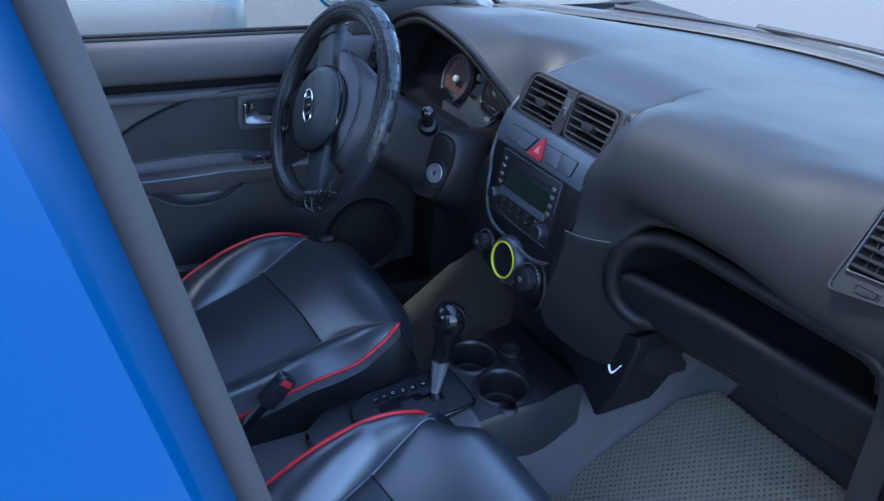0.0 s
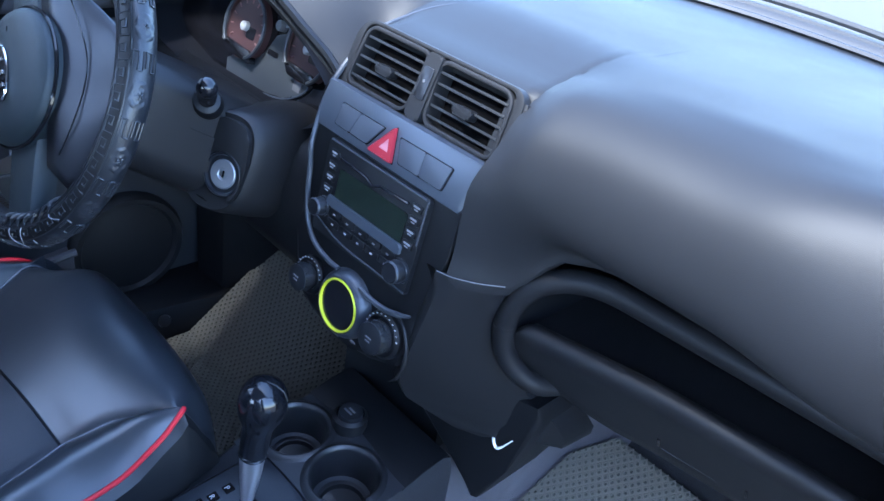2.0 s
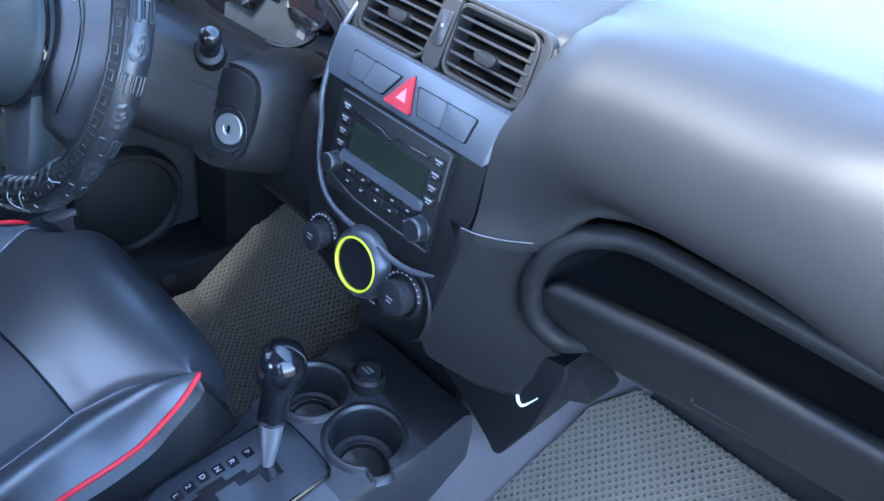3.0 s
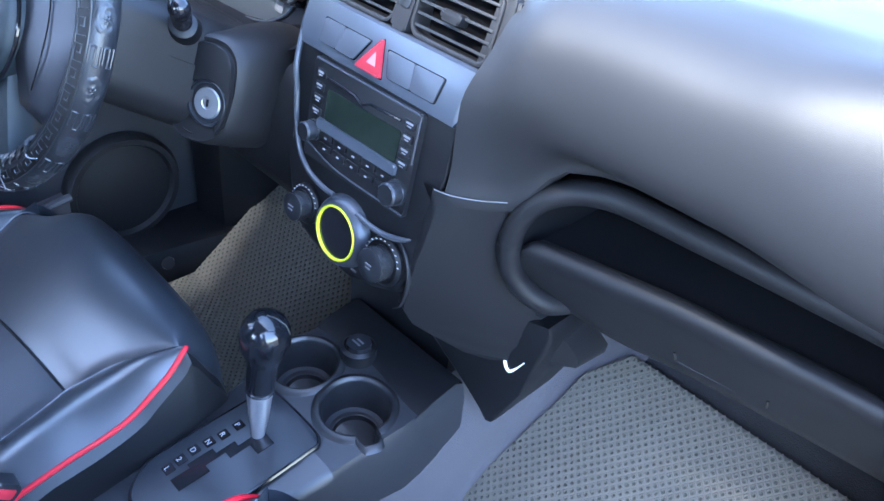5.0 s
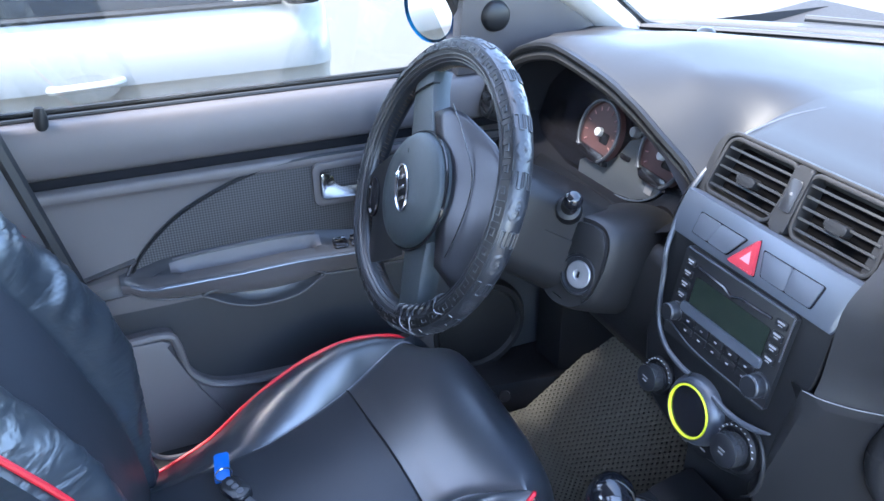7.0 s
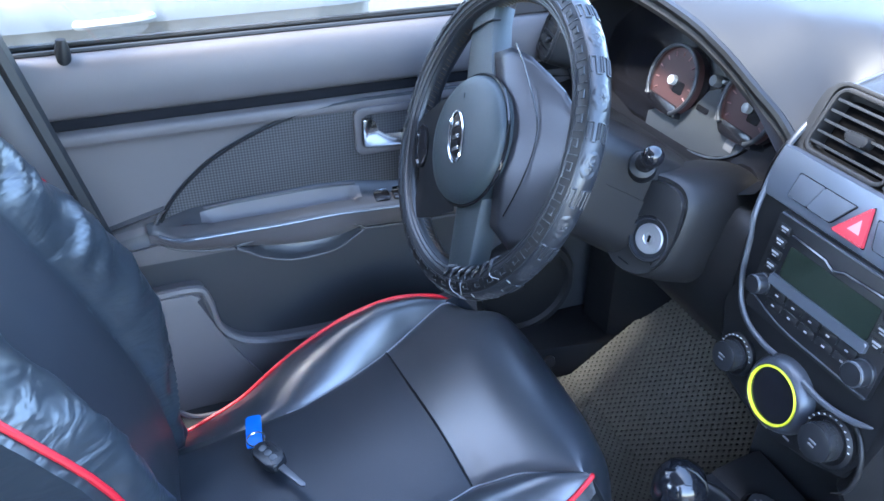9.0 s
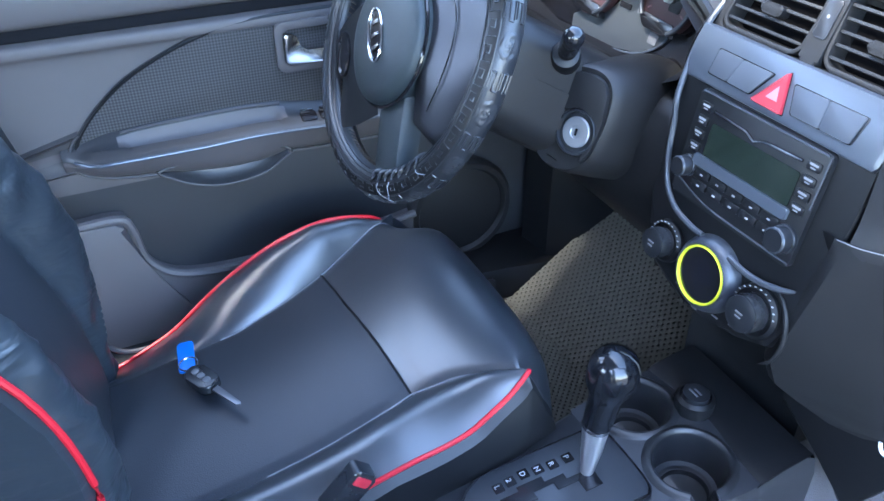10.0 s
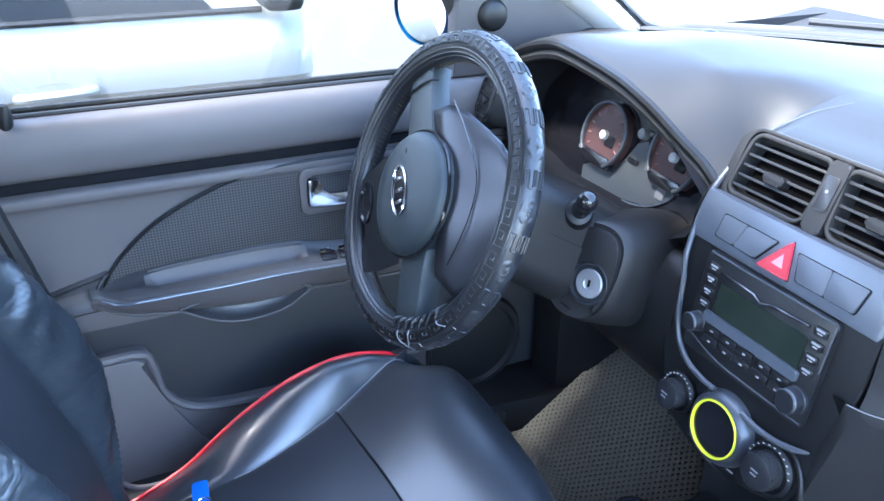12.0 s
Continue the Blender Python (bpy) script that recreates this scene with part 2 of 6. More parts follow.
def slab(bm, outline, m, depth, bevel=0.0, seg=2):
    """A plate with this outline in the plane of m, its face at m's z = 0, its back at -depth, the front edge rounded."""
    front = [bm.verts.new(m @ Vector((x, y, 0))) for x, y in outline]
    back = [bm.verts.new(m @ Vector((x, y, -depth))) for x, y in outline]
    f = bm.faces.new(front)
    bm.faces.new(back[::-1])
    n = len(outline)
    for k in range(n):
        bm.faces.new((front[k], back[k], back[(k + 1) % n], front[(k + 1) % n]))
    if bevel:
        bmesh.ops.bevel(bm, geom=list(f.edges), offset=bevel, segments=seg, profile=0.6, affect="EDGES")
    return bm


def rrect(w, h, r, cx=0.0, cy=0.0, n=5):
    out = []
    for sx, sy, a0 in ((1, 1, 0), (-1, 1, 90), (-1, -1, 180), (1, -1, 270)):
        for k in range(n + 1):
            a = radians(a0 + 90 * k / n)
            out.append((cx + sx * (w / 2 - r) + r * math.cos(a), cy + sy * (h / 2 - r) + r * math.sin(a)))
    return out


def circle(r, n=32, cx=0.0, cy=0.0, ry=None):
    return [(cx + r * math.cos(2 * math.pi * k / n), cy + (ry or r) * math.sin(2 * math.pi * k / n)) for k in range(n)]


def ringplate(bm, outer, inner, m, depth, bevel=0.0):
    """A frame between two outlines with as many points each."""
    n = len(outer)
    o = [bm.verts.new(m @ Vector((x, y, 0))) for x, y in outer]
    i = [bm.verts.new(m @ Vector((x, y, 0))) for x, y in inner]
    o2 = [bm.verts.new(m @ Vector((x, y, -depth))) for x, y in outer]
    i2 = [bm.verts.new(m @ Vector((x, y, -depth))) for x, y in inner]
    edges = []
    for k in range(n):
        j = (k + 1) % n
        f = bm.faces.new((o[k], o[j], i[j], i[k]))
        bm.faces.new((o2[k], i2[k], i2[j], o2[j]))
        bm.faces.new((o[k], o2[k], o2[j], o[j]))
        bm.faces.new((i[k], i[j], i2[j], i2[k]))
        edges += [e for e in f.edges if set(e.verts) in ({o[k], o[j]}, {i[k], i[j]})]
    if bevel:
        bmesh.ops.bevel(bm, geom=list(set(edges)), offset=bevel, segments=2, profile=0.6, affect="EDGES")
    return bm


def rounded(corners, r, n=5):
    """A polygon with its corners rounded; r may be one radius a corner."""
    out = []
    radii = r if isinstance(r, tuple) else (r,) * len(corners)
    for k, c in enumerate(corners):
        r = radii[k]
        c, a, b = Vector(c), Vector(corners[k - 1]), Vector(corners[(k + 1) % len(corners)])
        p, q = c + (a - c).normalized() * r, c + (b - c).normalized() * r
        out += [tuple(p * (1 - t) ** 2 + c * 2 * t * (1 - t) + q * t * t) for t in np.linspace(0, 1, n)]
    return out


def lathe(bm, profile, m, n=32, caps=False):
    """Turns (radius, height) round m's z axis."""
    rows = [[m @ Vector((r * math.cos(2 * math.pi * k / n), r * math.sin(2 * math.pi * k / n), h)) for k in range(n)] for r, h in profile]
    vs = sheet(bm, rows, closed=True)
    for ring, rad in ((vs[0], profile[0][0]), (vs[-1], profile[-1][0])):
        if caps and rad > 1e-5:
            bm.faces.new(ring)
    return bm


def face(origin, up, right=(1, 0, 0)):
    """A plane's pose: x along right, y along up, z out of the face."""
    x, y = Vector(right).normalized(), Vector(up).normalized()
    z = x.cross(y).normalized()
    y = z.cross(x)
    return Matrix(((x[0], y[0], z[0], origin[0]), (x[1], y[1], z[1], origin[1]), (x[2], y[2], z[2], origin[2]), (0, 0, 0, 1)))


def box(bm, x0, x1, y0, y1, z0, z1, bevel=0.0, seg=2):
    vs = bmesh.ops.create_cube(bm, size=1.0)["verts"]
    for v in vs:
        v.co = Vector(((x0 + x1) / 2 + v.co.x * (x1 - x0), (y0 + y1) / 2 + v.co.y * (y1 - y0), (z0 + z1) / 2 + v.co.z * (z1 - z0)))
    if bevel:
        bmesh.ops.bevel(bm, geom=list({e for v in vs for e in v.link_edges}), offset=bevel, segments=seg, profile=0.6, affect="EDGES")
    return bm


def smooth(a, b, t):
    t = min(1.0, max(0.0, (t - a) / (b - a)))
    return t * t * (3 - 2 * t)


def lerp(x, xs, ys):
    return float(np.interp(x, xs, ys))


B = bmesh.new
# ---- ground and car body ----
bm = B()
box(bm, -60, 60, -60, 60, -0.2, 0.0)
part("ground", bm, CONCRETE, None, smooth=False)
tagged(bpy.data.objects["ground"], "pale concrete yard around the parked cars", "ground", kind="structure")

car = thing("car_body", "blue car body shell with dark carpeted floor", "car body", kind="structure")
bm = B()
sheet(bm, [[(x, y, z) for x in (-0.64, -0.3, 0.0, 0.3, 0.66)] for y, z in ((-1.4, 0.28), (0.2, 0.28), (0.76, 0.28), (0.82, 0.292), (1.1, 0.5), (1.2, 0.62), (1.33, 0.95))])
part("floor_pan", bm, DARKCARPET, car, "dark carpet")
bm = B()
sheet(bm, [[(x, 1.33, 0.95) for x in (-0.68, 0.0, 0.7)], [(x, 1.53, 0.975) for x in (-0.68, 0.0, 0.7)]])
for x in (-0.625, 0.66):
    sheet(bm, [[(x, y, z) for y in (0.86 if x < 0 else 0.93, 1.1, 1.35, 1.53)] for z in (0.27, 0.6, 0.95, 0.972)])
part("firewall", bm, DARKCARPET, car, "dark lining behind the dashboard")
bm = B()
hump = spline([(-0.21, 0, 0.283), (-0.165, 0, 0.289), (-0.145, 0, 0.315), (-0.128, 0, 0.36), (-0.08, 0, 0.405), (0.0, 0, 0.415), (0.08, 0, 0.405), (0.128, 0, 0.36), (0.145, 0, 0.315), (0.165, 0, 0.289), (0.24, 0, 0.284)], 4)
sheet(bm, [[(p.x, y, p.z + dz) for p in hump] for y, dz in ((-1.3, 0), (0.2, 0), (0.77, 0), (0.8, 0.006), (0.83, 0.022), (0.95, 0.113), (1.1, 0.222), (1.3, 0.42))])
part("floor_tunnel", bm, CARPET, car, "pale grey carpet")
for sx, name in ((-1, "sill"), (1, "sill")):
    bm = B()
    box(bm, min(sx * 0.58, sx * 0.72), max(sx * 0.58, sx * 0.72), -1.3, 1.2, 0.22, 0.345, 0.02)
    part(name, bm, DARK, car)
# roof with headliner
bm = B()
rows = []
for y in (-1.35, -0.9, -0.4, 0.1, 0.38, 0.46):
    rows.append([(x, y, 1.46 - 0.16 * x * x - 0.05 * ((y + 0.4) / 0.9) ** 2) for x in (-0.58, -0.4, -0.2, 0, 0.2, 0.4, 0.58)])
sheet(bm, rows)
thicken(part("headliner", bm, HEADLINER, car, "pale headliner"), 0.03, 1.0)
bm = B()
sheet(bm, [[(x * 1.06, y, 1.5 - 0.16 * x * x - 0.05 * ((y + 0.4) / 0.9) ** 2) for x in (-0.58, -0.4, -0.2, 0, 0.2, 0.4, 0.58)] for y in (-1.38, -0.9, -0.4, 0.1, 0.38, 0.48)])
thicken(part("roof_skin", bm, BLUE, car, "blue painted roof"), 0.006, 1.0)
# pillars
for sx in (-1, 1):
    lo, hi = (Vector((0.615, 1.08, 0.97)), Vector((0.585, 0.43, 1.33))) if sx > 0 else (Vector((-0.632, 1.04, 0.955)), Vector((-0.605, 0.4, 1.32)))
    bm = B()
    tube(bm, [lo + (hi - lo) * k / 6 + Vector((0, 0, 0.03 * math.sin(math.pi * k / 6))) for k in range(-1, 7)], 0.042 if sx < 0 else 0.022, 12, flat=0.7 if sx < 0 else 1.0)
    part("pillar_trim", bm, TRIM if sx < 0 else TAUPE, car, "grey pillar trim" if sx < 0 else "dark taupe pillar trim")
    off = Vector((0.04, 0.0, 0.028)) if sx > 0 else Vector((-0.08, -0.02, 0.02))
    bm = B()
    tube(bm, [lo + off + (hi - lo) * k / 6 + Vector((0, 0, 0.03 * math.sin(math.pi * k / 6))) for k in range(-1, 7)], 0.045, 10, flat=0.7)
    part("pillar", bm, BLUE, car, "blue painted pillar")
bm = B()
tube(bm, spline([(0.655, 0.33, 1.37), (0.655, 0.5, 1.31), (0.66, 0.75, 1.2), (0.665, 0.9, 1.1), (0.668, 0.94, 1.02), (0.67, 0.93, 0.93), (0.68, 0.95, 0.82), (0.69, 0.96, 0.6), (0.69, 0.93, 0.36)], 6), 0.013, 8)
part("door_seal", bm, SEAL, car, "grey rubber door seal")
jamb = ((1.0, 0.86), (0.996, 0.80), (0.985, 0.755), (0.958, 0.74), (0.9, 0.757), (0.813, 0.806), (0.7, 0.83), (0.5, 0.84), (0.3, 0.83))
bm = B()
tube(bm, spline([(0.632, 0.95, 1.0)] + [(0.634, y, z) for z, y in jamb], 5), 0.0045, 8)
part("jamb_seal", bm, BLACKSEAL, car, "dark rubber edge of the jamb trim")
bm = B()
sheet(bm, [[(0.60, y + 0.12, z), (0.618, y + 0.05, z), (0.632, y + 0.002, z), (0.645, y + 0.004, z), (0.66, y + 0.03, z), (0.69, y + 0.06, z), (0.70, y + 0.065, z)] for z, y in jamb])
part("jamb_trim", bm, JAMB, car, "dark trim of the door jamb")
bm = B()
sheet(bm, [[(0.70, y + 0.066, z), (0.74, y + 0.07, z), (0.78, y + 0.12, z), (0.8, 1.3, z)] for z, y in jamb[2:]])
part("front_jamb", bm, BLUE, car, "blue painted door jamb")
# passenger B pillar beside the opening
bm = B()
tube(bm, [(0.70, 0.0645 + 0.24 * (1.275 - z), z) for z in (1.42, 1.3, 1.15, 1.0, 0.8, 0.5)], 0.0075, 10)
part("pillar_seal", bm, PILLARSEAL, car, "grey rubber pillar seal")
bm = B()
sheet(bm, [[(0.66, d - 0.2, z), (0.69, d - 0.006, z), (0.705, d - 0.004, z), (0.74, d - 0.015, z), (0.76, d - 0.05, z), (0.77, d - 0.3, z)] for z in (1.42, 1.3, 1.15, 1.0, 0.8, 0.5, 0.3) for d in (0.0645 + 0.24 * (1.275 - z),)])
part("center_pillar", bm, BLUE, car, "glossy blue painted pillar")
# driver side B pillar
bm = B()
tube(bm, [(-0.60, -0.03 + 0.23 * (0.94 - z), z) for z in (1.4, 1.2, 0.94, 0.7, 0.45)], 0.035, 10, flat=1.6)
part("center_pillar", bm, DOORDARK, car, "dark grey pillar trim")
bm = B()
tube(bm, [(-0.592, 0.024 + 0.22 * (0.94 - z), z) for z in (1.4, 1.2, 0.94, 0.7, 0.45)], 0.013, 8)
part("pillar_seal", bm, BLACKSEAL, car, "black pillar seal")
bm = B()
tube(bm, [(-0.655, 0.0 + 0.2 * (0.94 - z), z) for z in (1.4, 1.2, 0.94, 0.9)], 0.02, 8)
part("pillar", bm, BLUE, car, "blue painted pillar")
# closed rear
bm = B()
sheet(bm, [[(-0.66, 0.0, z), (-0.66, -0.7, z), (-0.6, -1.4, z), (0.6, -1.4, z), (0.66, -0.7, z), (0.66, -0.02, z)] for z in (0.25, 0.6, 0.95)])
thicken(part("rear_panel", bm, DOORDARK, car), 0.03)
for sx in (-1, 1):
    bm = B()
    tube(bm, [(sx * 0.62, -1.3, 0.95), (sx * 0.56, -1.2, 1.4)], 0.07, 8)
    part("rear_pillar", bm, TRIM, car)


def WSY(x):
    return 1.49 - (1.05 if x < 0.05 else 0.42) * (x - 0.05) ** 2


# windscreen, cowl and wipers
COWL = material("weathered_plastic", (0.024, 0.024, 0.025), 0.65, grain=0.3, scale=300)
bm = B()
sheet(bm, [[(x * (1 - 0.1 * k), WSY(x) * (1 - k) + 0.47 * k, 0.975 * (1 - k) + 1.40 * k + 0.05 * math.sin(math.pi * k)) for x in np.linspace(-0.6, 0.62, 13)] for k in np.linspace(0, 1, 7)])
ob = part("windscreen", bm, PANE, car, "clear windscreen glass")
bm = B()
tube(bm, [(x, WSY(x) - 0.005, 0.981) for x in np.linspace(-0.6, 0.62, 40)], 0.008, 6, flat=0.6)
tube(bm, spline([(-0.59, 1.085, 0.977), (-0.602, 1.055, 0.985), (-0.602, 1.02, 1.01), (-0.598, 0.95, 1.06), (-0.59, 0.75, 1.19), (-0.58, 0.46, 1.36)], 6), 0.0055, 6)
part("windscreen_seal", bm, BLACKSEAL, car, "black windscreen edge")
bm = B()
sheet(bm, [[(x, WSY(x) + dy, z) for x in np.linspace(-0.62, 0.64, 25)] for dy, z in ((0.012, 0.975), (0.03, 0.988), (0.08, 0.988), (0.14, 0.97), (0.2, 0.94))])
thicken(part("cowl", bm, COWL, car, "black plastic cowl under the windscreen"), 0.01)
for pts in ([(0.42, 1.5, 0.98), (0.25, 1.545, 0.995), (0.0, 1.565, 0.998), (-0.25, 1.5, 0.995)], [(-0.1, 1.58, 0.98), (-0.3, 1.46, 0.99), (-0.48, 1.29, 0.995)]):
    wiper = part("wiper", tube(B(), spline(pts, 6), 0.0048, 6, flat=1.3), COWL, car, "dark wiper arm")
    part("wiper_blade", tube(B(), [p + Vector((0.02, -0.035, -0.01)) for p in spline(pts, 6)], 0.0035, 6, flat=1.4), COWL, wiper)

bm = B()
lathe(bm, [(0.016, -0.006), (0.015, 0.004), (0.009, 0.009), (0.0, 0.01)], Matrix.Translation((-0.503, 1.103, 0.982)), 20)
part("light_sensor", bm, DARK, car, "small dark sensor at the windscreen base")

# ---- driver door ----
door = thing("door_1", "closed grey car door with armrest and chrome handle", "door", (-0.6, 0.3, 0.6), "structure")
D = face((0, 0, 0), (0, 0, 1), (0, 1, 0))


def dface(x):
    return Matrix.Translation((x, 0, 0)) @ D


def dsheet(prof, ys, mat, name, label="", n=5):
    bm = B()
    rows = [[(p.x, y, p.z) for p in spline([(x, 0, z) for x, z in prof], n)] for y in ys]
    sheet(bm, rows)
    return part(name, bm, mat, door, label)


YS = list(np.linspace(-0.02, 0.98, 12))
dsheet([(-0.66, 0.925), (-0.64, 0.932), (-0.615, 0.93), (-0.603, 0.918), (-0.597, 0.892), (-0.599, 0.864), (-0.606, 0.855), (-0.616, 0.852)], YS, GREY, "upper_trim", "mid grey padded upper trim")
dsheet([(-0.614, 0.856), (-0.63, 0.85), (-0.628, 0.842), (-0.612, 0.836), (-0.6025, 0.831), (-0.602, 0.818), (-0.609, 0.811), (-0.609, 0.76), (-0.606, 0.68), (-0.604, 0.62)], YS, GREY, "main_panel", "mid grey plastic panel")
# footwell shade put into the colour by using the darker plastic
dsheet([(-0.606, 0.66), (-0.604, 0.6), (-0.602, 0.52), (-0.6, 0.44), (-0.6, 0.33)], YS, ARMTOP, "lower_panel", "lower panel, grey darkened for shade")
# painted shade: a near-black strip laid along the groove
dsheet([(-0.6125, 0.8545), (-0.611, 0.85), (-0.611, 0.841), (-0.612, 0.8375)], YS, JAMB, "groove_shade", "dark strip painting the shade in the door groove")
bm = B()
tube(bm, [(-0.632, y, 0.934) for y in (0.0, 0.3, 0.75)], 0.004, 8)
tube(bm, [(-0.648, y, 0.938) for y in (0.0, 0.3, 0.75)], 0.005, 8)
part("window_seal", bm, BLACKSEAL, door, "black window seal")
bm = B()
slab(bm, [(0.0, 0.93), (0.72, 0.93), (0.66, 1.06), (0.42, 1.33), (0.05, 1.36)], dface(-0.64), 0.004)
part("window_pane", bm, SIDEPANE, door, "lightly tinted side window")
bm = B()
tube(bm, spline([(-0.64, 0.735, 0.93), (-0.637, 0.71, 1.05), (-0.63, 0.55, 1.22), (-0.62, 0.4, 1.34), (-0.61, 0.1, 1.385), (-0.61, -0.05, 1.38)], 5), 0.018, 8)
part("window_frame", bm, BLACKSEAL, door, "black window frame")
bm = B()
slab(bm, [(0.70, 0.93), (0.98, 0.93), (0.98, 0.985), (0.80, 1.10), (0.715, 1.14)], dface(-0.605), 0.03, 0.006)
sail = part("mirror_corner", bm, DOORDARK, door, "dark triangular mirror corner")
bm = B()
lathe(bm, [(0.0, 0.012), (0.018, 0.011), (0.023, 0.007), (0.025, 0.0)], Matrix.Translation((-0.605, 0.765, 1.02)) @ D, 24)
part("tweeter", bm, DARK, sail, "small round black tweeter")
bm = B()
tube(bm, [(-0.615, 0.087, 0.92), (-0.614, 0.088, 0.94), (-0.614, 0.089, 0.955)], [0.008, 0.0095, 0.006], 12)
part("lock_pin", bm, DARK, door, "black lock knob")
# woven insert bounded by an arc
arc = [(0.97, 0.815), (0.75, 0.83), (0.536, 0.832), (0.421, 0.829), (0.338, 0.814), (0.255, 0.78), (0.203, 0.743), (0.168, 0.705), (0.152, 0.671)]
arcs = [(p.x, p.y) for p in spline([(a, b, 0) for a, b in arc], 4)]
bm = B()
slab(bm, [*arcs, (0.97, 0.66)], dface(-0.6035), 0.01, 0.002)
part("woven_insert", bm, WEAVE, door, "dark woven fabric insert")
bm = B()
tube(bm, [(-0.604, a, b) for a, b in arcs], 0.0028, 6)
part("insert_edge", bm, DARK, door)
# inner handle
bm = B()
ringplate(bm, rrect(0.13, 0.074, 0.014, 0.512, 0.784), rrect(0.112, 0.052, 0.012, 0.514, 0.783), dface(-0.596), 0.02, 0.003)
handle = part("handle_bezel", bm, GREY, door, "grey handle surround")
bm = B()
slab(bm, rrect(0.114, 0.054, 0.01, 0.514, 0.783), dface(-0.606), 0.006)
part("handle_cup", bm, DARK, handle, "dark handle recess")
bm = B()
lev = [(0.4595, 0.761), (0.566, 0.758), (0.566, 0.776), (0.484, 0.779), (0.477, 0.803), (0.4595, 0.805)]
slab(bm, rounded(lev, (0.005, 0.004, 0.004, 0.007, 0.004, 0.004)), dface(-0.591), 0.008, 0.002, 3)
part("handle", bm, CHROME, handle, "chrome door handle")
# armrest: a ledge with a scooped pull recess, a painted highlight along its front edge and a rounded end
def arm_section(y):
    o = smooth(0.138, 0.185, y)
    d = smooth(0.212, 0.24, y) * (1 - smooth(0.425, 0.446, y))
    edge = lerp(y, (0.14, 0.2, 0.32, 0.4, 0.5, 0.9), (0.677, 0.678, 0.677, 0.679, 0.674, 0.668))
    ridge = lerp(y, (0.14, 0.2, 0.25, 0.32, 0.38, 0.44, 0.5, 0.9), (0.684, 0.7, 0.704, 0.706, 0.707, 0.704, 0.692, 0.688))
    foot = lerp(y, (0.14, 0.2, 0.25, 0.3, 0.36, 0.41, 0.44, 0.5, 0.9), (0.662, 0.65, 0.646, 0.636, 0.63, 0.632, 0.64, 0.636, 0.63))
    pts = [(-0.606, ridge + 0.003), (-0.6, ridge), (-0.598 + 0.002 * (1 - d), ridge - 0.004), (-0.593, ridge - 0.006 - 0.014 * d), (-0.586, ridge - 0.011 - 0.014 * d), (-0.579, edge + 0.011 - 0.005 * d), (-0.576, edge + 0.0095 + 0.0005 * d), (-0.566, edge + 0.0055), (-0.559, edge + 0.002), (-0.5565, edge - 0.002), (-0.558, edge - 0.008), (-0.563, (edge + foot) / 2), (-0.569, foot + 0.004), (-0.576, foot - 0.002), (-0.606, foot - 0.012)]
    return [(-0.606 + (x + 0.606) * (0.28 + 0.72 * o), y, z) for x, z in pts]


AY = [0.138, 0.142, 0.147, 0.153, 0.16, 0.17, 0.185, 0.2, 0.212, 0.218, 0.224, 0.23, 0.24, *np.linspace(0.26, 0.42, 10), 0.43, 0.436, 0.442, 0.448, *np.linspace(0.46, 0.96, 12)]
arm_rows = [arm_section(y) for y in AY]
bm = B()
sheet(bm, [r[5:10] for r in arm_rows])
sheet(bm, [r[:3] for r in arm_rows])
sheet(bm, [r[2:6] for y, r in zip(AY, arm_rows) if y <= 0.213])
sheet(bm, [r[2:6] for y, r in zip(AY, arm_rows) if y >= 0.447])
arm = part("armrest", bm, ARMTOP, door, "dark grey armrest")
bm = B()
sheet(bm, [r[2:6] for y, r in zip(AY, arm_rows) if 0.212 <= y <= 0.449])
part("pull_recess", bm, GREY, arm, "grey pull handle recess")
bm = B()
sheet(bm, [r[9:] for r in arm_rows])
part("armrest_front", bm, GREY, arm, "grey front face of the armrest")
# highlight of the rounded front edge, added as a silver rod
bm = B()
tube(bm, [Vector(r[9]) + Vector((0.0002, 0, 0.001)) for r in arm_rows[3:]], 0.0026, 8)
part("armrest_highlight", bm, SILVER, arm, "silver strip painting the highlight on the armrest edge")
# lit upper edge of the recess, put in as a paler rod
bm = B()
tube(bm, [Vector(r[1]) + Vector((0.002, 0, 0.0)) for y, r in zip(AY, arm_rows) if 0.216 <= y <= 0.442], 0.0022, 6)
part("recess_edge", bm, SEAL, arm, "edge of the pull recess with a painted highlight")
bm = B()
tube(bm, spline([(-0.603, 0.166, 0.707), (-0.602, 0.154, 0.693), (-0.601, 0.147, 0.676), (-0.599, 0.147, 0.664), (-0.592, 0.155, 0.656), (-0.582, 0.175, 0.65), (-0.574, 0.21, 0.6455), (-0.57, 0.25, 0.6425)], 6), 0.0022, 6)
tube(bm, spline([(-0.57, 0.44, 0.638), (-0.571, 0.5, 0.634), (-0.571, 0.7, 0.63)], 4), 0.0022, 6)
part("armrest_edge", bm, SEAL, arm, "pale rounded edge")
for k in range(2):
    bm = B()
    slab(bm, rrect(0.024, 0.02, 0.004, 0.478 + 0.029 * k, 0), Matrix.Translation((-0.575, 0, 0.6865)) @ face((0, 0, 0), (-1, 0, 0.4), (0, 1, 0)), 0.006, 0.0015)
    sw = part("window_switch", bm, GLOSS, arm, "black window switch")
    bm = B()
    tube(bm, [(-0.584, 0.468 + 0.029 * k, 0.692), (-0.584, 0.488 + 0.029 * k, 0.692)], 0.0015, 6)
    part("switch_lip", bm, CHROME, sw)
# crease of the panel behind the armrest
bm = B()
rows = []
